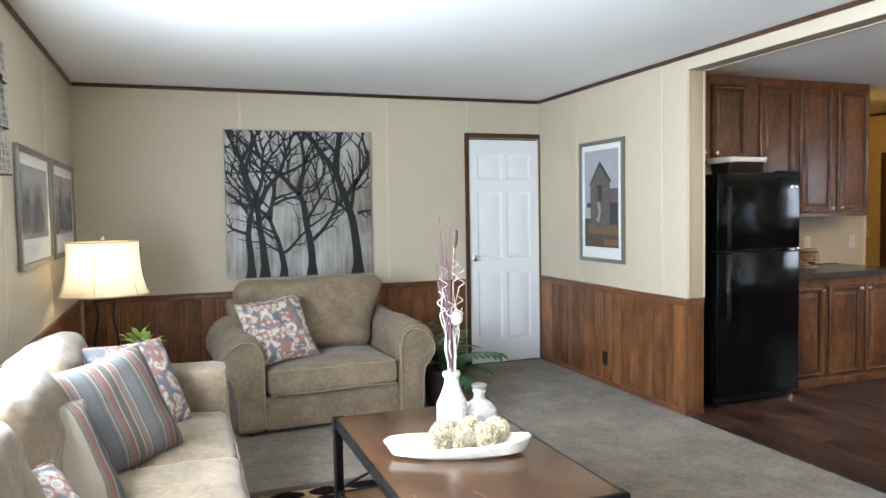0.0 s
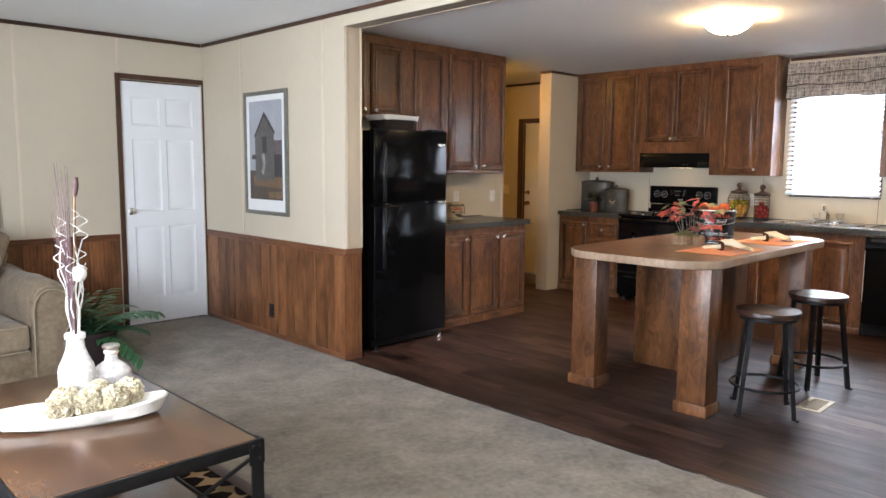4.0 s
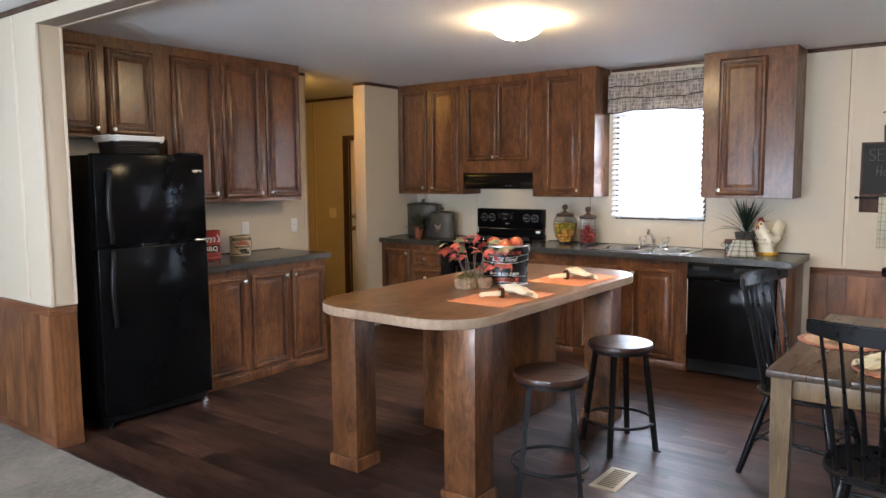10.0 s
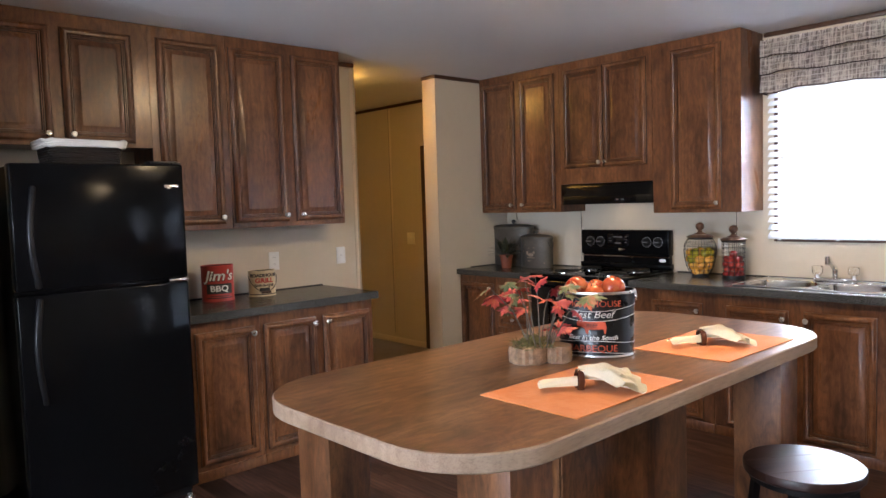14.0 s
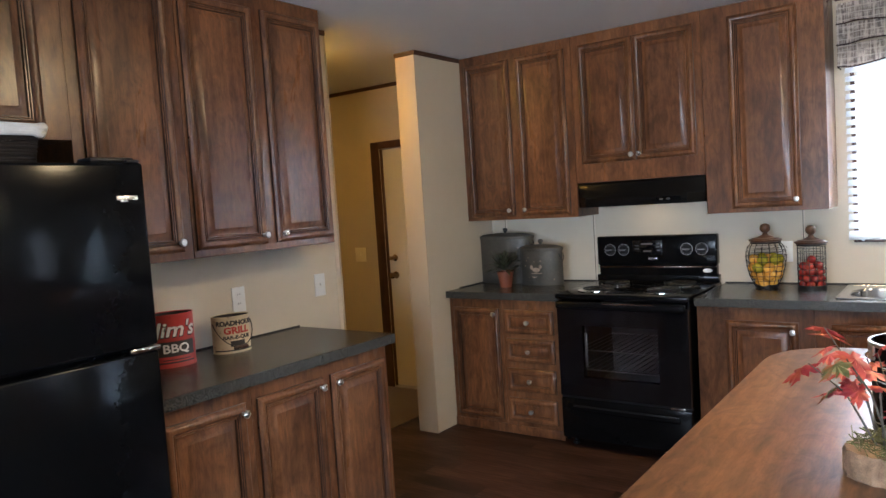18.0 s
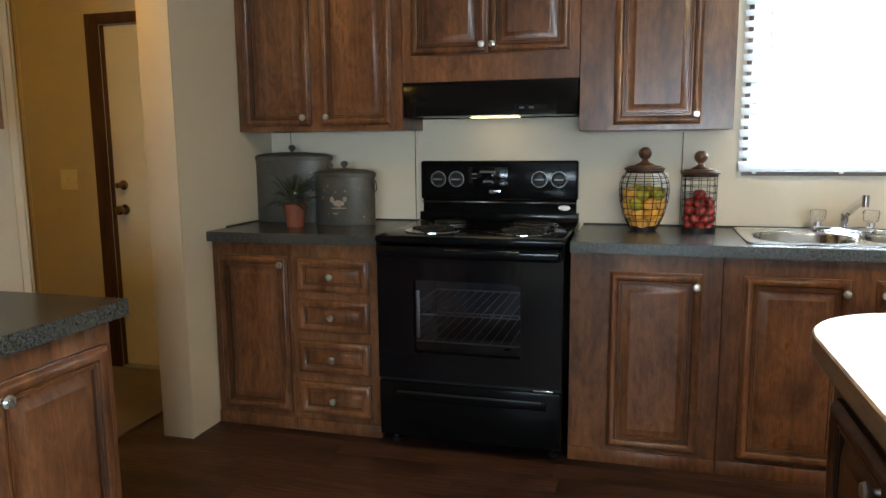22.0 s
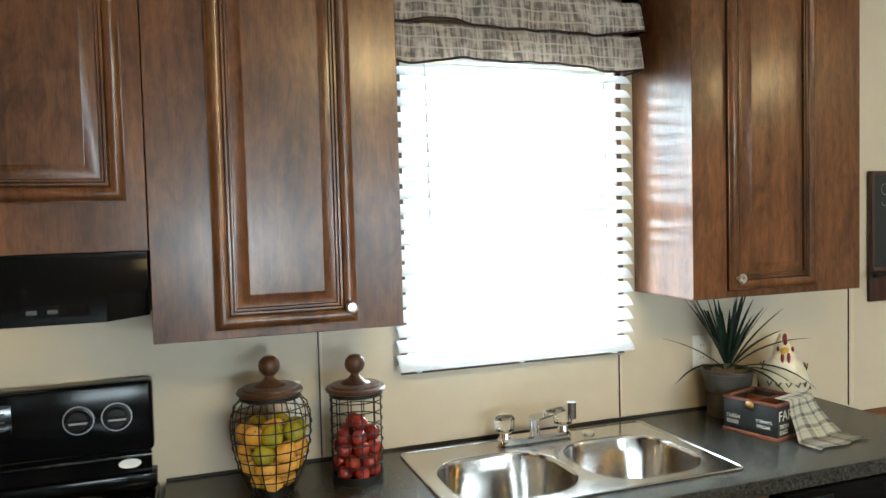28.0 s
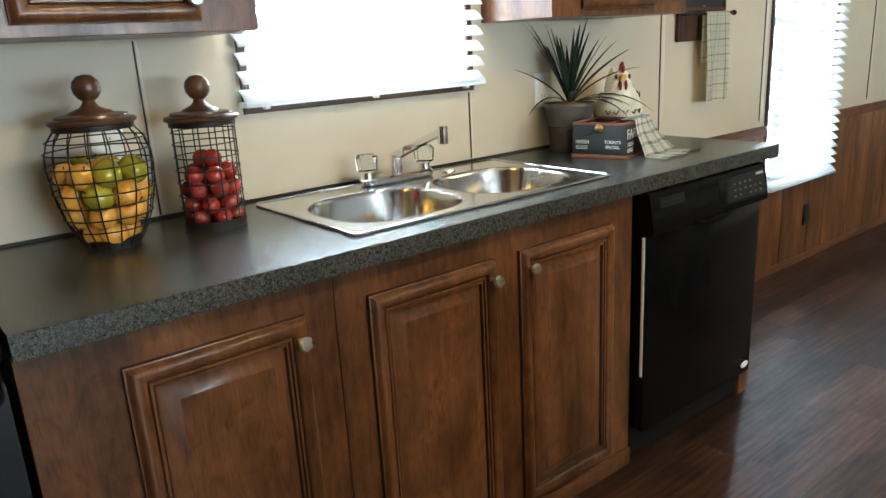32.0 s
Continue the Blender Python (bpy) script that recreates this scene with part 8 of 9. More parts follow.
# pillows
def stripes(name, wide_tan=False):
    m, t, b = nodes_of(name)
    co = t.nodes.new("ShaderNodeTexCoord")
    sp = t.nodes.new("ShaderNodeSeparateXYZ")
    link(t, co.outputs["Object"], sp.inputs[0])
    f = math_node(t, "FRACT", math_node(t, "MULTIPLY", math_node(t, "ADD", sp.outputs[0], 0.5), 5.2))
    blue, tan, red, grey, cream = (0.070, 0.074, 0.080), (0.105, 0.082, 0.062), (0.150, 0.034, 0.027), (0.040, 0.034, 0.031), (0.21, 0.17, 0.13)
    st_ = [(0, blue), (0.13, blue), (0.135, grey), (0.16, grey), (0.165, blue), (0.22, blue), (0.225, cream), (0.26, cream), (0.265, grey), (0.29, grey), (0.295, tan), (0.37, tan), (0.375, red), (0.45, red), (0.455, grey), (0.48, grey), (0.485, cream),
           (0.52, cream), (0.525, grey), (0.66, grey), (0.665, cream), (0.70, cream), (0.705, red), (0.735, red), (0.74, tan), (0.82, tan), (0.825, cream), (0.86, cream), (0.865, grey), (0.89, grey), (0.895, blue)]
    col = ramp(t, f, st_, "CONSTANT")
    if wide_tan:
        col = mix(t, ramp(t, math_node(t, "ADD", sp.outputs[0], 0.5), [(0.62, 1.0), (0.63, 0.0)], "CONSTANT"), col, (0.30, 0.245, 0.175))
    n = noise_tex(t, mapped(t, (1, 1, 1)), 320, 2)
    col = mix(t, 0.25, col, ramp(t, n, [(0.3, (0.06, 0.05, 0.045)), (0.7, (0.30, 0.27, 0.23))]))
    link(t, col, b.inputs["Base Color"])
    b.inputs["Roughness"].default_value = 0.9
    bump(t, b, n, 0.4, 0.002)
    return m


def floral(name):
    m, t, b = nodes_of(name)
    v = mapped(t, (1, 1, 1))
    base = (0.56, 0.50, 0.42)
    col = None
    for sc, stops in ((13.0, [(0.0, (0.34, 0.24, 0.10)), (0.09, (0.085, 0.018, 0.018)), (0.17, (0.24, 0.045, 0.040)), (0.21, base), (0.26, (0.10, 0.085, 0.09)), (0.31, (0.30, 0.12, 0.10)), (0.36, base), (0.52, (0.50, 0.45, 0.38)), (0.64, (0.085, 0.095, 0.12))]),
                      (24.0, [(0.0, (0.25, 0.20, 0.10)), (0.10, (0.10, 0.11, 0.14)), (0.20, (0.46, 0.43, 0.40)), (0.27, (0.11, 0.115, 0.14)), (0.34, base), (0.62, (0.22, 0.09, 0.075))])):
        vo = t.nodes.new("ShaderNodeTexVoronoi")
        vo.inputs["Scale"].default_value = sc
        vo.inputs["Randomness"].default_value = 0.8
        link(t, v, vo.inputs["Vector"])
        d = math_node(t, "ADD", vo.outputs["Distance"], math_node(t, "MULTIPLY", noise_tex(t, v, sc * 9, 2), 0.22))
        c = ramp(t, math_node(t, "SUBTRACT", d, 0.08), stops, "LINEAR")
        if col is None:
            col = c
        else:
            k = ramp(t, noise_tex(t, v, 14, 2), [(0.46, 0.0), (0.52, 1.0)])
            col = mix(t, k, col, c)
    n = noise_tex(t, v, 350, 2)
    col = mix(t, 0.15, col, ramp(t, n, [(0.3, (0.15, 0.13, 0.11)), (0.7, (0.55, 0.5, 0.44))]))
    link(t, col, b.inputs["Base Color"])
    b.inputs["Roughness"].default_value = 0.9
    bump(t, b, n, 0.4, 0.002)
    return m


STRIPE, TANSTRIPE, FLORAL = stripes("striped_cloth"), stripes("tan_striped_cloth", True), floral("floral_cloth")


def pillow(m, w, h, d, mat, label, pipe=None):
    p = thing("throw_pillow", m, label, "pillow", "throw pillows")
    n = 18
    bm = bmesh.new()
    for sgn in (-1, 1):
        g = []
        for j in range(n + 1):
            row = []
            for i in range(n + 1):
                u, v = i / n * 2 - 1, j / n * 2 - 1
                th = ((1 - u ** 4) * (1 - v ** 4)) ** 0.55
                k = 1 - 0.07 * (1 - abs(v)) * abs(u) ** 3
                k2 = 1 - 0.07 * (1 - abs(u)) * abs(v) ** 3
                row.append(bm.verts.new((u * w / 2 * k, sgn * d / 2 * th + 0.006 * noise.noise((u * 3, v * 3, sgn)), v * h / 2 * k2)))
            g.append(row)
        for a, b in zip(g, g[1:]):
            for i in range(n):
                q = (a[i], a[i + 1], b[i + 1], b[i])
                bm.faces.new(q if sgn < 0 else tuple(reversed(q)))
    bmesh.ops.remove_doubles(bm, verts=bm.verts[:], dist=0.0015)
    part("cover", bm, mat, p)
    o = []
    for k in range(4 * n):
        s, i = divmod(k, n)
        f = i / n * 2 - 1
        u, v = ((f, -1), (1, f), (-f, 1), (-1, -f))[s]
        o.append((u * w / 2 * (1 - 0.07 * (1 - abs(v)) * abs(u) ** 3), 0, v * h / 2 * (1 - 0.07 * (1 - abs(u)) * abs(v) ** 3)))
    part("piping", tube(o, 0.005, 6, closed=True), pipe or mat, p)
    return p


PIPEC = plain("cream_piping", (0.40, 0.36, 0.29), 0.9)
pillow(pose(0.565, 4.905, 0.655, -30, -4, 20), 0.47, 0.455, 0.15, FLORAL, "floral red and blue throw pillow on the armchair")
pillow(pose(-0.305, 3.00, 0.665, -26, -6, 46), 0.50, 0.47, 0.16, STRIPE, "blue, tan and red striped throw pillow on the sofa", PIPEC)
pillow(pose(-0.245, 3.43, 0.675, -32, 4, 44), 0.47, 0.44, 0.14, FLORAL, "floral throw pillow leaning behind a striped one")
pillow(pose(-0.49, 2.52, 0.620, -42, 2, 36), 0.48, 0.47, 0.20, TANSTRIPE, "tan throw pillow with red stripes on the sofa", WELT)
pillow(pose(-0.46, 2.04, 0.575, -50, -2, 44), 0.46, 0.44, 0.16, FLORAL, "floral throw pillow lying back on the sofa")

# ---- coffee table ----
CTW = wood("coffee_table_wood", (0.046, 0.0175, 0.0056), (0.084, 0.0345, 0.0118), (0.138, 0.063, 0.0235), "y", 0.25, 0.9, 0.75, 0.55, 0.05, 1.0, 0.25, 0.15)
even_gloss(CTW, 0.26)
ct = thing("coffee_table", (0.603, 1.960, 0), "brown wood and black iron coffee table with a lower shelf", "table")
cw, cl_ = 0.725, 1.275
part("tabletop", box(0.012, cw - 0.012, 0.012, cl_ - 0.012, 0.462, 0.492, 0.0015), CTW, ct)
part("shelf", box(0.02, cw - 0.02, 0.02, cl_ - 0.02, 0.120, 0.140, 0.0015), CTW, ct)
for z0, z1 in ((0.448, 0.4905), (0.10, 0.142)):
    for q in ((0, cw, 0, 0.011), (0, cw, cl_ - 0.011, cl_), (0, 0.011, 0.0115, cl_ - 0.0115), (cw - 0.011, cw, 0.0115, cl_ - 0.0115)):
        part("iron_edge", box(*q, z0, z1, 0.002), IRON, ct)
for x in (0.0, cw):
    for y in (0.0, cl_):
        sx, sy = (1 if x == 0 else -1), (1 if y == 0 else -1)
        bm = bmesh.new()
        xa, xb = sorted((x - sx * 0.004, x + sx * 0.040))
        ya, yb = sorted((y - sy * 0.004, y + sy * 0.004))
        add_box(bm, xa, xb, ya, yb, 0, 0.494)
        xa, xb = sorted((x - sx * 0.004, x + sx * 0.004))
        ya, yb = sorted((y + sy * 0.0042, y + sy * 0.040))
        add_box(bm, xa, xb, ya, yb, 0, 0.494)
        xa, xb = sorted((x - sx * 0.0065, x + sx * 0.05))
        add_box(bm, xa, xb, *sorted((y - sy * 0.0065, y - sy * 0.0042)), 0.41, 0.490)
        add_box(bm, *sorted((x - sx * 0.0065, x - sx * 0.0042)), *sorted((y - sy * 0.0065, y + sy * 0.05)), 0.41, 0.490)
        lg = part("corner_leg", bm, IRON, ct, "black iron angle leg")
        bm = bmesh.new()
        for dx, z in ((0.012, 0.475), (0.036, 0.475), (0.012, 0.43), (0.012, 0.13), (0.03, 0.11)):
            for mm in (pose(x + sx * dx, y - sy * 0.0065, z), pose(x - sx * 0.0065, y + sy * dx, z)):
                g = bmesh.ops.create_uvsphere(bm, u_segments=8, v_segments=6, radius=0.0055)
                bmesh.ops.transform(bm, matrix=mm, verts=g["verts"])
        tagged(part("rivets", bm, IRON, lg), kind="stuff")
for y in (0.004, cl_ - 0.004):
    for a, b in (((0.03, 0.435), (cw - 0.03, 0.155)), ((0.03, 0.155), (cw - 0.03, 0.435))):
        part("cross_brace", tube([(a[0], y, a[1]), (b[0], y, b[1])], 0.007, 4), IRON, ct)
    g = lathe([(0, -0.008), (0.014, -0.006), (0.014, 0.006), (0, 0.008)], 12)
    part("brace_boss", placed(g, (cw / 2, y, 0.295, 90)), IRON, ct)
for x in (0.006, cw - 0.006):
    for a, b in (((0.05, 0.155), (0.28, 0.30)), ((cl_ - 0.05, 0.155), (cl_ - 0.28, 0.30))):
        part("side_brace", tube([(x, a[0], a[1]), (x, b[0], 0.142)], 0.006, 4), IRON, ct)

# tray, bottles and dried stems
WW = plain("whitewashed_wood", (0.80, 0.75, 0.66), 0.7, 0, 0.2, 16, 0.3, 60)
tr = thing("wooden_tray", pose(0.970, 2.530, 0.4925, 0, 0, -16) @ Matrix.Scale(0.94, 4), "whitewashed carved wooden dough bowl on the coffee table", "tray")
N = 56
def tray_loop(k, z, wob=0.0):
    o = []
    for i in range(N):
        a = 2 * math.pi * i / N
        x, y = 0.285 * math.cos(a), 0.115 * math.sin(a) * (1 + 0.12 * math.cos(2 * a))
        if math.cos(a) < -0.82:
            x -= 0.045
            y *= 0.8
        o.append((x * k, y * k, z + wob * math.cos(a * 2 + 1) + wob * 1.4 * abs(math.cos(a)) ** 3))
    return o
bm = add_loft(bmesh.new(), [tray_loop(0.70, 0.0), tray_loop(0.90, 0.015), tray_loop(1.0, 0.052, 0.008), tray_loop(0.965, 0.060, 0.008), tray_loop(0.90, 0.048, 0.004), tray_loop(0.70, 0.022), tray_loop(0.3, 0.018)])
part("bowl", bm, WW, tr)


def bottle(m, s, h, neck, label, mat):
    b = thing("bottle", m, label, "bottle", "white bottles")
    part("glass", lathe([(0, 0), (s * 0.92, 0), (s, 0.01), (s, h * 0.50), (s * 0.95, h * 0.57), (s * 0.72, h * 0.68), (neck * 1.12, h * 0.78), (neck, h * 0.84), (neck * 0.97, h * 0.92), (neck * 1.16, h * 0.935), (neck * 1.20, h * 0.98), (neck * 1.1, h), (neck * 0.75, h), (neck * 0.75, h * 0.8), (0, h * 0.75)], 32), mat, b)
    return b


MERC = plain("white_mercury_glass", (0.80, 0.77, 0.74), 0.25, 0.05, 0.2, 60, 0.15, 120, 0.4)
bt = bottle(pose(0.985, 2.690, 0.4925), 0.064, 0.290, 0.031, "tall white bottle with dried stems in the tray", MERC)
b2 = bottle(pose(1.130, 2.745, 0.4925), 0.074, 0.190, 0.024, "short round white bottle with a silver stopper", plain("silvered_glass", (0.74, 0.70, 0.67), 0.22, 0.15, 0.25, 50, 0.2, 100, 0.5))
part("stopper", lathe([(0, 0.186), (0.019, 0.186), (0.021, 0.192), (0.032, 0.200), (0.033, 0.208), (0.028, 0.212), (0.014, 0.2125), (0, 0.212)], 20), NICKEL, b2, "silver stopper")
dr = thing("dried_bouquet", (0.985, 2.690, 0.4925 + 0.21), "tall dried twigs, curly white stems and a seed pod", "dried stems")
WST = plain("white_stem", (0.74, 0.70, 0.63), 0.8, 0, 0.2, 40)
PST = plain("purple_twig", (0.17, 0.10, 0.105), 0.85, 0, 0.3, 40)
rng = random.Random(17)
for k in range(12):
    a, l = rng.uniform(0, 6.28), rng.uniform(0.26, 0.46)
    sp_ = rng.uniform(0.005, 0.035)
    pts = [(0.010 * math.cos(a) + sp_ * math.cos(a) * f ** 1.5 + 0.012 * math.sin(f * 14 + k) * f, 0.010 * math.sin(a) + sp_ * math.sin(a) * f ** 1.5 + 0.012 * math.cos(f * 12 + k) * f, l * f) for f in [i / 16 for i in range(17)]]
    if k % 2 == 0:
        p = Vector(pts[-1])
        pts += [p + Vector((0.016 * math.sin(i * 0.8), 0.016 * math.cos(i * 0.8) - 0.016, 0.007 * i)) for i in range(1, 14)]
    part("white_stem", tube(pts, 0.0028, 6, 0.0016), WST, dr)
for k in range(26):
    a, l = rng.uniform(2.2, 4.4), rng.uniform(0.45, 0.72)
    sp_ = rng.uniform(0.02, 0.07)
    pts = [(sp_ * math.cos(a) * f ** 1.3, sp_ * math.sin(a) * f ** 1.3 + 0.01 * math.sin(f * 5 + k), l * f) for f in [i / 8 for i in range(9)]]
    part("twig", tube(pts, 0.0022, 4, 0.0006), PST, dr)
part("pod_stem", tube([(0, 0, 0), (0.012, 0.01, 0.3), (0.03, 0.02, 0.60)], 0.004, 6), BARK, dr)
part("seed_pod", placed(lathe([(0, 0), (0.009, 0.02), (0.011, 0.05), (0.007, 0.075), (0.008, 0.08), (0, 0.08)], 14), (0.0285, 0.019, 0.575, 6, 4, 0)), plain("pod", (0.11, 0.06, 0.055), 0.7, 0, 0.3, 40), dr, "brown dried seed pod")
bm = bmesh.new()
blob(bm, (0.02, -0.01, 0.30), (0.028, 0.028, 0.030))
part("white_flower", bm, WST, dr)

# dried flower balls in the tray
PETAL = plain("dried_petal", (0.74, 0.60, 0.43), 0.9, 0, 0.5, 40)
bm = bmesh.new()
rng = random.Random(9)
for k in range(150):
    z = 1 - 2 * (k + 0.5) / 150
    a = k * 2.39996
    r = math.sqrt(1 - z * z)
    d = Vector((r * math.cos(a), r * math.sin(a), z))
    s = d.orthogonal().normalized()
    s = Matrix.Rotation(rng.uniform(0, 6.28), 3, d) @ s
    t2 = d.cross(s)
    c = d * 0.040
    q = [c + (s * 0.012 * x + t2 * 0.012 * y) + d * rng.uniform(0.0, 0.012) for x, y in ((-1, -0.6), (-0.3, -1), (0.7, -0.8), (1, 0.3), (0.3, 1), (-0.8, 0.7))]
    v = [bm.verts.new(p) for p in q]
    cc = bm.verts.new(c - d * 0.008)
    for i in range(6):
        bm.faces.new((cc, v[i], v[(i + 1) % 6]))
fb = solid("dried_flower_ball", bm, PETAL, "cream and brown dried hydrangea ball in the tray", "decoration", "dried flower balls")
fb.matrix_basis = pose(0.880, 2.550, 0.5105 + 0.046)
for x, y, z in ((0.965, 2.530, 0.045), (1.050, 2.510, 0.047), (1.115, 2.540, 0.058), (1.025, 2.590, 0.056), (0.920, 2.610, 0.052)):
    copy_thing(fb, pose(x, y, 0.5105 + z, x * 200, y * 90, x * 500) @ Matrix.Scale(1.05, 4))

# ---- rug ----
def rug_mat(name):
    m, t, b = nodes_of(name)
    co = t.nodes.new("ShaderNodeTexCoord")
    sp = t.nodes.new("ShaderNodeSeparateXYZ")
    link(t, co.outputs["Object"], sp.inputs[0])
    nz = noise_tex(t, mapped(t, (1, 1, 1), False), 7, 2)
    x = math_node(t, "ADD", math_node(t, "MULTIPLY", sp.outputs[0], 5.0), math_node(t, "MULTIPLY", nz, 0.8))
    y = math_node(t, "ADD", math_node(t, "MULTIPLY", sp.outputs[1], 9.0), math_node(t, "MULTIPLY", nz, 0.35))
    fx = math_node(t, "SUBTRACT", math_node(t, "FRACT", x), 0.5)
    fy = math_node(t, "SUBTRACT", math_node(t, "FRACT", y), 0.5)
    d = math_node(t, "ADD", math_node(t, "POWER", math_node(t, "ABSOLUTE", fx), 1.7), math_node(t, "POWER", math_node(t, "ABSOLUTE", fy), 2.0))
    d = math_node(t, "SQRT", d)
    v = mapped(t, (1, 1, 1), False)
    tan = ramp(t, noise_tex(t, v, 3.0, 2), [(0.38, (0.40, 0.27, 0.14)), (0.47, (0.34, 0.22, 0.11)), (0.53, (0.13, 0.11, 0.06)), (0.60, (0.24, 0.075, 0.035)), (0.66, (0.50, 0.40, 0.27))])
    mask = ramp(t, d, [(0.50, 0.0), (0.53, 1.0)])
    col = mix(t, mask, (0.0060, 0.0032, 0.0026), tan)
    n = noise_tex(t, v, 260, 2)
    col = mix(t, 0.2, col, ramp(t, n, [(0.3, (0.02, 0.015, 0.01)), (0.7, (0.4, 0.34, 0.26))]), "MULTIPLY")
    link(t, col, b.inputs["Base Color"])
    b.inputs["Roughness"].default_value = 1.0
    b.inputs["Specular IOR Level"].default_value = 0.1
    bump(t, b, math_node(t, "ADD", n, math_node(t, "MULTIPLY", mask, -0.5)), 0.5, 0.003)
    return m


rg_ = thing("area_rug", (0.0, 1.2, 0.010), "brown and tan patterned area rug under the coffee table", "rug")
part("woven_field", box(0.24, 1.58, 0.06, 2.43, 0.0, 0.011, 0.003), rug_mat("rug_pattern"), rg_)
part("border", add_box(add_box(add_box(box(1.581, 1.64, 0.0, 2.49, 0.0, 0.011, 0.003), 0.20, 1.58, 2.431, 2.49, 0.0, 0.011), 0.20, 1.58, 0.0, 0.059, 0, 0.011), 0.20, 0.239, 0.06, 2.43, 0, 0.011), fabric("rug_border", (0.030, 0.014, 0.010), (0.055, 0.028, 0.02)), rg_, "dark brown border")

# ---- end table and lamp ----
et = thing("end_table", (-0.45, 4.55, 0), "small wooden end table beside the sofa", "table")
part("tabletop", box(-0.27, 0.30, -0.27, 0.42, 0.52, 0.55, 0.004), CTW, et)
for x in (-0.24, 0.26):
    for y in (-0.24, 0.38):
        part("leg", box(x - 0.02, x + 0.02, y - 0.02, y + 0.02, 0, 0.5195, 0.002), IRON, et)
part("shelf", box(-0.24, 0.27, -0.24, 0.39, 0.14, 0.16, 0.002), CTW, et)
lp = thing("table_lamp", (-0.475, 4.78, 0.5503), "lit table lamp with a cream bell shade and iron base", "lamp")
part("base", lathe([(0, 0), (0.085, 0), (0.085, 0.012), (0.03, 0.022), (0, 0.022)], 28), IRON, lp)
for s in (-1, 1):
    part("iron_scroll", tube([(s * (0.055 + 0.012 * math.sin(f * 6.28)), 0, 0.02 + 0.36 * f) for f in [i / 16 for i in range(17)]], 0.008, 8), IRON, lp)
part("iron_crossbar", tube([(-0.07, 0, 0.38), (0.07, 0, 0.38)], 0.009, 8), IRON, lp)
part("neck", tube([(0, 0, 0.38), (0, 0, 0.46)], 0.010, 10), IRON, lp)
part("bulb", lathe([(0, 0.47), (0.014, 0.475), (0.03, 0.53), (0.026, 0.57), (0, 0.585)], 16), glow("warm_bulb", (1.0, 0.80, 0.52), 18.0), lp)
SHADE = see_through("cream_shade", (0.82, 0.75, 0.60), 0.8, 0.6)
sh = part("shade", lathe([(0.252, 0.415), (0.236, 0.45), (0.215, 0.53), (0.205, 0.62), (0.202, 0.735)], 48, 1.0, 0.8), SHADE, lp, "cream cloth bell shade")
for z, r in ((0.415, 0.253), (0.735, 0.203)):
    part("shade_trim", tube([(r * math.cos(2 * math.pi * k / 48), 0.8 * r * math.sin(2 * math.pi * k / 48), z) for k in range(48)], 0.004, 6, closed=True), plain("shade_trim_cloth", (0.50, 0.40, 0.25), 0.8), lp)
for k in range(6):
    a = 2 * math.pi * (k + 0.35) / 6
    part("shade_seam", tube([(r * math.cos(a), 0.8 * r * math.sin(a), z) for r, z in ((0.2535, 0.415), (0.2375, 0.45), (0.2165, 0.53), (0.2065, 0.62), (0.2035, 0.735))], 0.0022, 5), bpy.data.materials["shade_trim_cloth"], lp)
part("harp", tube([(0.0, 0.0, 0.46), (0.05, 0, 0.55), (0.045, 0, 0.68), (0, 0, 0.74), (-0.045, 0, 0.68), (-0.05, 0, 0.55), (0, 0, 0.46)], 0.0025, 6), IRON, lp)
part("finial", lathe([(0, 0.735), (0.008, 0.738), (0.006, 0.745), (0.014, 0.757), (0.009, 0.769), (0, 0.772)], 16), NICKEL, lp)
bulb = new("lamp_bulb_light", bpy.data.lights.new("lamp_bulb_light", "POINT"))
bulb.data.energy, bulb.data.color, bulb.data.shadow_soft_size = 3.2, (1.0, 0.83, 0.58), 0.035
bulb.location = (-0.475, 4.78, 0.5503 + 0.62)
gp = thing("potted_plant", pose(-0.27, 4.60, 0.5503) @ Matrix.Scale(1.45, 4), "small bright green plant on the end table", "potted plant")
part("pot", lathe([(0, 0), (0.034, 0), (0.042, 0.06), (0.036, 0.06), (0.034, 0.05), (0, 0.05)], 20), WHITE, gp)
bm = bmesh.new()
rng = random.Random(31)
for k in range(46):
    a, e = rng.uniform(0, 6.28), rng.uniform(0.3, 1.4)
    d = Vector((math.cos(a) * math.cos(e), math.sin(a) * math.cos(e), math.sin(e)))
    leaf(bm, Vector((0, 0, 0.05)) + d * rng.uniform(0.03, 0.09), d, (0, 0, 1), rng.uniform(0.03, 0.05), rng.uniform(0.02, 0.03), 0.6)
part("foliage", bm, plain("lime_leaf", (0.24, 0.34, 0.06), 0.5, 0, 0.3, 30), gp)

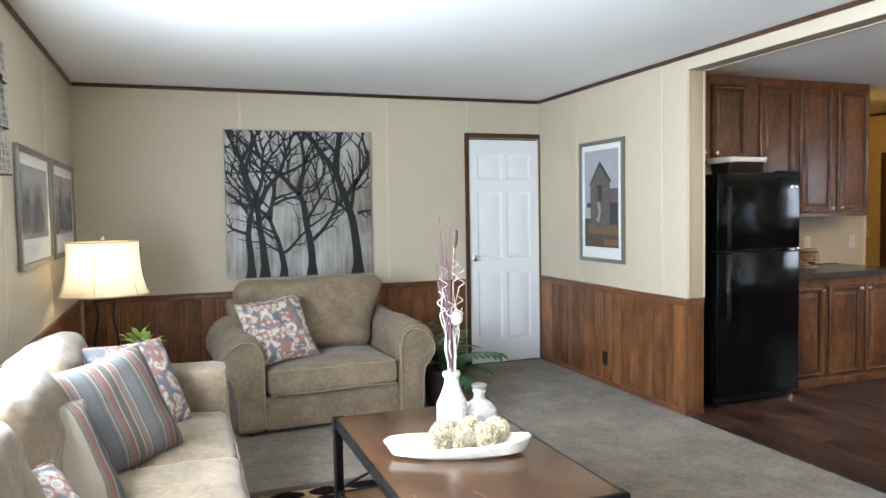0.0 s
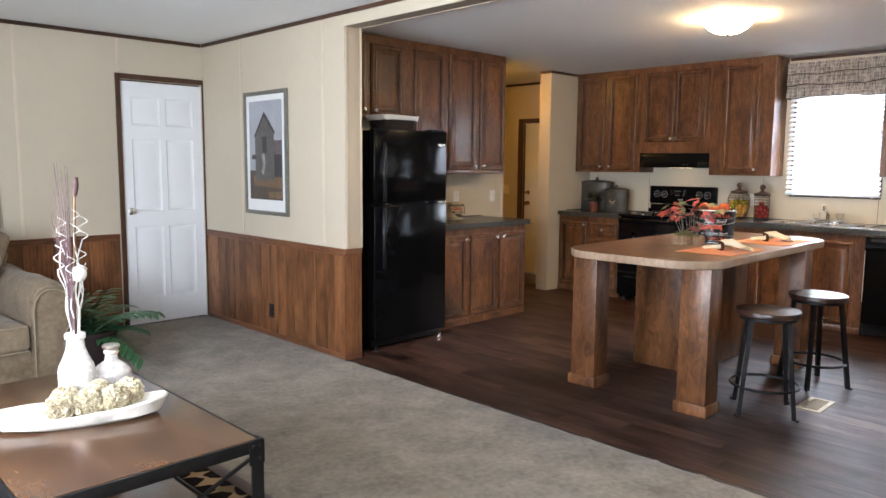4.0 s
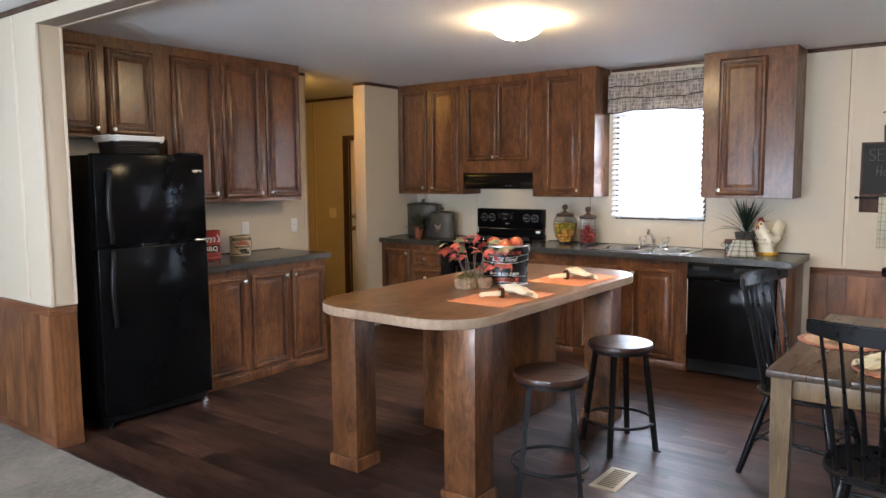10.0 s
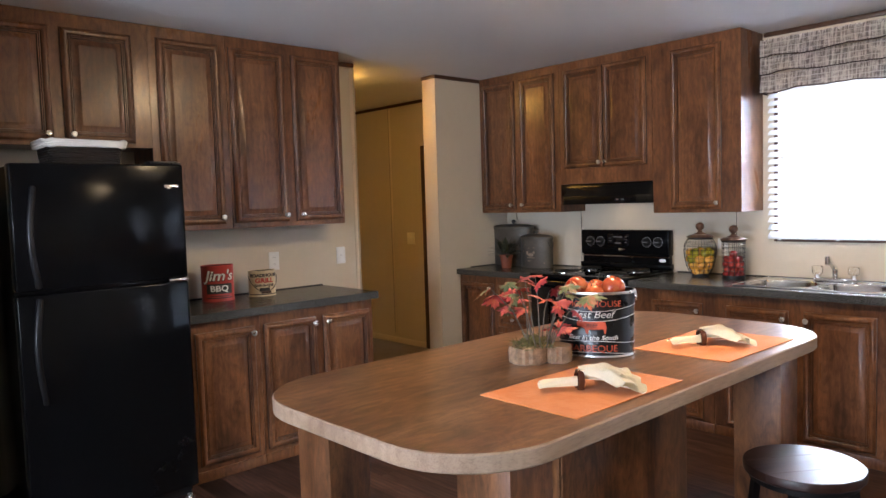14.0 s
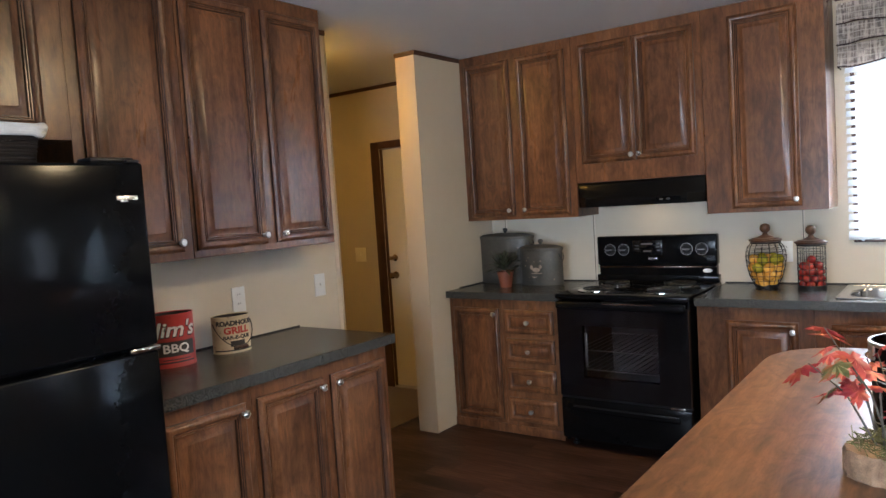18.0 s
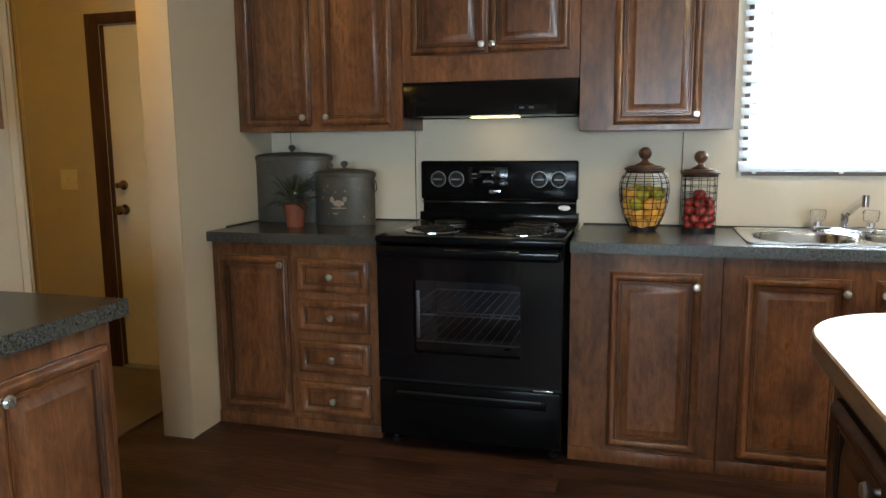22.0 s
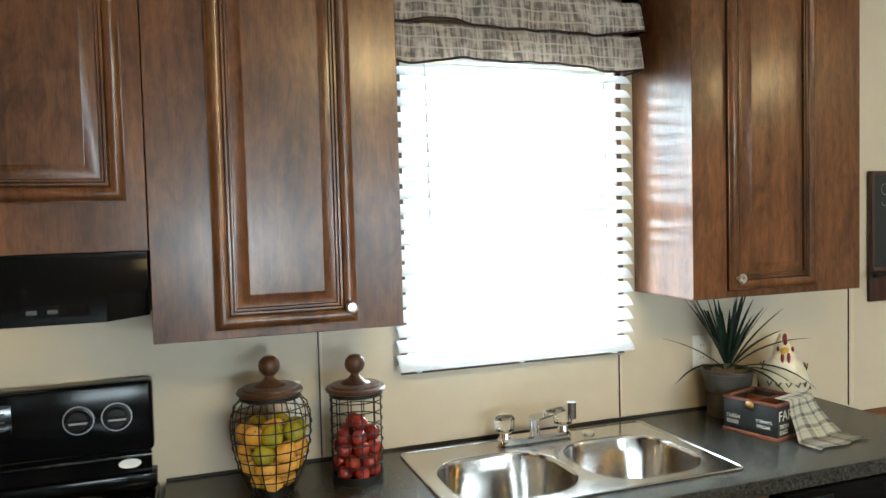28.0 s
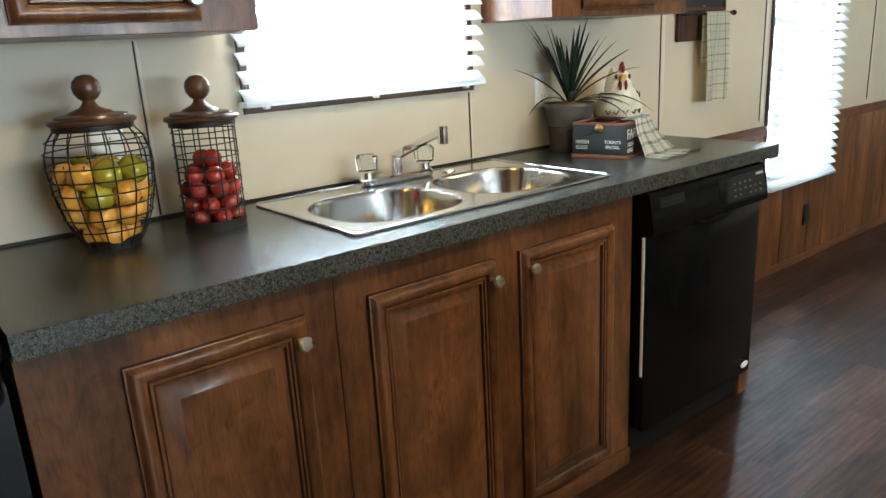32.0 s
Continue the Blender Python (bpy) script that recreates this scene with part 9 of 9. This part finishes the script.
# ---- floor plant ----
fp = thing("floor_plant", pose(1.77, 4.92, 0.008) @ Matrix.Scale(1.25, 4), "dark green leafy floor plant in a dark red pot", "potted plant")
part("pot", lathe([(0, 0), (0.10, 0), (0.13, 0.20), (0.135, 0.20), (0.135, 0.22), (0.12, 0.22), (0.11, 0.19), (0, 0.19)], 32), plain("dark_red_pot", (0.018, 0.010, 0.010), 0.4, 0, 0.3, 12), fp)
part("soil", lathe([(0.11, 0.192), (0, 0.2)], 20), SOIL, fp)
FERN = plain("palm_leaf", (0.028, 0.095, 0.034), 0.4, 0, 0.45, 20)
rng = random.Random(41)
for k in range(18):
    a, e = k * 2.4, rng.uniform(0.15, 0.95)
    if math.cos(a) < 0.1:
        e = 1.0 + 0.3 * e
    d = Vector((math.cos(a) * math.cos(e), math.sin(a) * math.cos(e), math.sin(e)))
    L = rng.uniform(0.24, 0.40)
    pts, q, w = [], Vector((0, 0, 0.19)), d.copy()
    for i in range(10):
        pts.append(q.copy())
        q = q + w * L / 9
        w = (w + Vector((0, 0, -0.12))).normalized()
    bm = tube(pts, 0.003, 5, 0.0015)
    for i in range(2, 10):
        p = pts[i]
        t_ = (pts[i] - pts[i - 1]).normalized()
        s = t_.cross(Vector((0, 0, 1))).normalized()
        for sg in (-1, 1):
            leaf(bm, p, (t_ * 0.7 + s * sg), (0, 0, 1), 0.13 * (1.1 - 0.05 * i), 0.034, 0.4, 4)
    part("frond", bm, FERN, fp)


# ---- pictures ----
def tree_painting():
    p = thing("tree_painting", (0.325, YN - 0.001, 0.912), "large square canvas of black bare trees on silver grey", "painting")
    S = 1.215
    m, t, b = nodes_of("silver_canvas")
    v = mapped(t, (1, 1, 1), False)
    co = t.nodes.new("ShaderNodeTexCoord")
    streak = noise_tex(t, mapped(t, (30, 1, 2.2), False), 1.0, 4)
    blot = noise_tex(t, v, 2.2, 4)
    col = ramp(t, math_node(t, "ADD", math_node(t, "MULTIPLY", streak, 0.4), math_node(t, "MULTIPLY", blot, 0.6)), [(0.36, (0.15, 0.130, 0.10)), (0.5, (0.34, 0.325, 0.30)), (0.64, (0.54, 0.53, 0.51))])
    link(t, col, b.inputs["Base Color"])
    b.inputs["Roughness"].default_value = 0.5
    b.inputs["Metallic"].default_value = 0.15
    bump(t, b, streak, 0.2, 0.001)
    part("canvas", box(0, S, -0.038, 0, 0, S, 0.003), m, p)
    INK = plain("black_paint", (0.014, 0.015, 0.016), 0.5, 0, 0.2, 30)
    rng = random.Random(12)

    def strip(bm, pts, w0, w1, layer):
        n = len(pts)
        prev = None
        for i, q in enumerate(pts):
            d = (pts[min(i + 1, n - 1)] - pts[max(i - 1, 0)])
            d = d.normalized() if d.length > 0 else Vector((0, 1))
            s = Vector((-d.y, d.x)) * (w0 + (w1 - w0) * i / (n - 1)) / 2
            cl = lambda c: (min(max(c.x, 0.004), S - 0.004), -0.0392 - 0.0002 * layer, min(max(c.y, 0.004), S - 0.004))
            row = (bm.verts.new(cl(q - s)), bm.verts.new(cl(q + s)))
            if prev:
                bm.faces.new((prev[0], row[0], row[1], prev[1]))
            prev = row

    def grow(bm, p0, ang, length, w, depth):
        pts = [p0.copy()]
        a = ang
        q = p0.copy()
        n = 7
        for i in range(n):
            a += rng.uniform(-0.16, 0.16)
            q = q + Vector((math.cos(a), math.sin(a))) * length / n
            pts.append(q.copy())
        strip(bm, pts, w, w * 0.55, depth)
        if depth < 5 and w > 0.005:
            kids = 2 if depth < 4 else 1
            for k in range(kids):
                grow(bm, pts[-1], a + (0.38 if k == 0 else -0.38) * rng.uniform(0.5, 1.4) + 0.25 * (math.pi / 2 - a), length * rng.uniform(0.55, 0.85), w * rng.uniform(0.60, 0.78), depth + 1)
            for i in (2, 4, 5):
                if rng.random() < 0.45:
                    grow(bm, pts[i], a + rng.choice((-1, 1)) * rng.uniform(0.5, 0.95), length * rng.uniform(0.35, 0.6), w * 0.46, depth + 2)

    for x, w, lean, L in ((0.19, 0.060, 0.03, 0.50), (0.30, 0.064, -0.04, 0.52), (0.455, 0.050, 0.24, 0.40), (0.69, 0.066, 0.02, 0.60), (1.085, 0.080, 0.02, 0.80)):
        bm = bmesh.new()
        strip(bm, [Vector((x - 0.004, 0.0)), Vector((x, 0.05)), Vector((x, 0.10))], w * 1.5, w, 0)
        grow(bm, Vector((x, 0.09)), math.pi / 2 + lean, L, w, 0)
        part("painted_tree", bm, INK, p, "black painted bare tree")
    for x0, z0, ang, L, w in ((0.18, 0.37, 2.9, 0.20, 0.030), (0.17, 0.56, 2.35, 0.26, 0.034), (0.46, 0.20, 0.75, 0.30, 0.026), (0.70, 0.30, 0.78, 0.36, 0.036), (1.07, 0.48, 2.2, 0.16, 0.034), (1.09, 0.52, 0.4, 0.13, 0.030), (0.70, 0.70, 0.8, 0.26, 0.026), (0.38, 0.60, 0.6, 0.28, 0.024), (1.08, 0.72, 0.7, 0.14, 0.024)):
        bm = bmesh.new()
        grow(bm, Vector((x0, z0)), ang, L, w, 2)
        part("painted_branch", bm, INK, p)
    return p


tree_painting()

FRG = plain("pewter_frame", (0.24, 0.23, 0.20), 0.4, 0.5, 0.2, 20)
MATB = plain("mat_board", (0.74, 0.74, 0.72), 0.8, 0, 0.02, 10)
GLZ = plain("print_sky", (0.36, 0.37, 0.40), 0.12, 0, 0.12, 5, 0, 100, 0.3)


def framed(m, w, h, border, label, art):
    """A framed print; its face towards local -y, its lower left corner at the origin."""
    p = thing("framed_picture", m, label, "picture")
    bm = bmesh.new()
    f = 0.032
    for q in ((0, f, 0, h), (w - f, w, 0, h), (f, w - f, 0, f), (f, w - f, h - f, h)):
        add_box(bm, q[0], q[1], -0.024, -0.001, q[2], q[3], 0.004)
    part("frame", bm, FRG, p)
    part("mat_board", box(f, w - f, -0.012, -0.002, f, h - f), MATB, p)
    x0, x1, z0, z1 = f + border, w - f - border, f + border * 2.0, h - f - border
    part("print", box(x0, x1, -0.0135, -0.0125, z0, z1), GLZ, p)
    art(p, x0, x1, z0, z1)
    return p


def flat(bm, pts, y=-0.0142):
    f = bm.faces.new([bm.verts.new((x, y, z)) for x, z in pts])
    f.normal_update()
    if f.normal.y > 0:
        f.normal_flip()
    return bm


def barn(p, x0, x1, z0, z1):
    w, h = x1 - x0, z1 - z0
    P = lambda u, v: (x0 + u * w, z0 + v * h)
    ink = lambda n, c, v=0.35: plain("print_" + n, c, 0.4, 0, v, 25)
    face = lambda n, q, y, m: part("print_" + n, flat(bmesh.new(), [P(*c) for c in q], y), m, p)
    GRASS, OCHRE, TOWER, SHADE, WING = ink("grass", (0.085, 0.060, 0.045)), ink("ochre", (0.17, 0.105, 0.055)), ink("tower", (0.105, 0.095, 0.088)), ink("shade", (0.045, 0.040, 0.042)), ink("wing", (0.125, 0.095, 0.105))
    face("field", [(0, 0), (1, 0), (1, 0.26), (0, 0.30)], -0.0138, GRASS)
    face("stubble", [(0.12, 0.14), (0.99, 0.12), (0.99, 0.23), (0.12, 0.24)], -0.0140, OCHRE)
    face("stubble", [(0.60, 0.02), (0.99, 0.02), (0.99, 0.09), (0.55, 0.08)], -0.0140, OCHRE)
    face("wing", [(0.74, 0.24), (0.99, 0.24), (0.99, 0.60), (0.74, 0.60)], -0.0141, WING)
    face("wing_shade", [(0.76, 0.24), (0.99, 0.24), (0.99, 0.46), (0.76, 0.46)], -0.0143, SHADE)
    face("tower", [(0.18, 0.20), (0.76, 0.20), (0.76, 0.69), (0.47, 0.87), (0.18, 0.66)], -0.0145, TOWER)
    face("eaves", [(0.14, 0.64), (0.47, 0.89), (0.80, 0.68), (0.77, 0.66), (0.47, 0.84), (0.18, 0.64)], -0.0148, SHADE)
    face("hatch", [(0.40, 0.47), (0.54, 0.47), (0.54, 0.64), (0.40, 0.64)], -0.0148, SHADE)
    face("lean_to", [(0.06, 0.41), (0.20, 0.41), (0.20, 0.46), (0.08, 0.46)], -0.0148, SHADE)
    face("patch", [(0.36, 0.28), (0.44, 0.25), (0.50, 0.38), (0.46, 0.48), (0.38, 0.46), (0.42, 0.36)], -0.0150, ink("patch", (0.26, 0.25, 0.24)))


def misty_trees(seed):
    def f(p, x0, x1, z0, z1):
        rng = random.Random(seed)
        bm = bmesh.new()
        for k in range(26):
            c, t_ = rng.uniform(x0 + 0.03, x1 - 0.03), rng.uniform(0.3, 0.85)
            w = rng.uniform(0.012, 0.035)
            flat(bm, [(c - w, z0 + 0.06 * (z1 - z0)), (c + w, z0 + 0.06 * (z1 - z0)), (c + w * 0.8, z0 + t_ * 0.5 * (z1 - z0)), (c, z0 + t_ * (z1 - z0)), (c - w * 0.8, z0 + t_ * 0.5 * (z1 - z0))], -0.0138 - 0.0001 * k)
        part("print_trees", bm, plain("print_tree_grey", (0.17, 0.17, 0.17), 0.4, 0, 0.4, 20), p)
    return f


framed(pose(XM0 - 0.001, 5.335, 1.0, 0, 0, -90), 0.645, 0.985, 0.045, "framed print of an old barn on the wall", barn)
framed(pose(X0 + 0.001, 3.90, 1.18, 0, 0, 90), 0.93, 0.62, 0.06, "grey framed print of misty trees above the sofa", misty_trees(1))
framed(pose(X0 + 0.001, 4.93, 1.18, 0, 0, 90), 0.93, 0.62, 0.06, "grey framed print of misty trees in the corner", misty_trees(2))
framed(pose(X1 - 0.001, -1.50, 1.42, 0, 0, -90), 0.42, 0.55, 0.04, "dark framed print beside the dining window", misty_trees(3))


# ---- vinyl floor planks, along y ----
floor = thing("floor", (0, 0, 0), "dark brown wood-look vinyl plank floor", "floor", kind="structure")
PW, PL = 0.1245, 0.915
bm = box(0.0002, PW - 0.0002, 0.0002, PL - 0.0002, -0.0075, 0.0)
pl0 = part("plank", bm, PLANK, floor)
far = bmesh.new()
rng = random.Random(11)
ncol = int((X1 - XM0) / PW) + 1
near = 0
first = True
for i in range(ncol):
    x = XM0 + i * PW
    w = min(PW, X1 - x)
    y = YS - rng.random() * PL
    while y < YH:
        a, b = max(y, YS), min(y + PL, YH)
        whole = abs(b - a - PL) < 1e-6 and w > PW - 1e-6
        if whole and -0.2 < y and y + PL < 4.95 and near < 290:
            if first:
                ob, first = pl0, False
            else:
                ob = new("plank", pl0.data)
                ob.parent = floor
            ob.location = (x, y, 0)
            near += 1
        elif b - a > 0.02 and w > 0.01:
            add_box(far, x + 0.0002, x + w - 0.0002, a + 0.0002, b - 0.0002, -0.0075, 0.0)
        y += PL
tagged(part("planks", far, PLANKFAR, floor), kind="stuff")
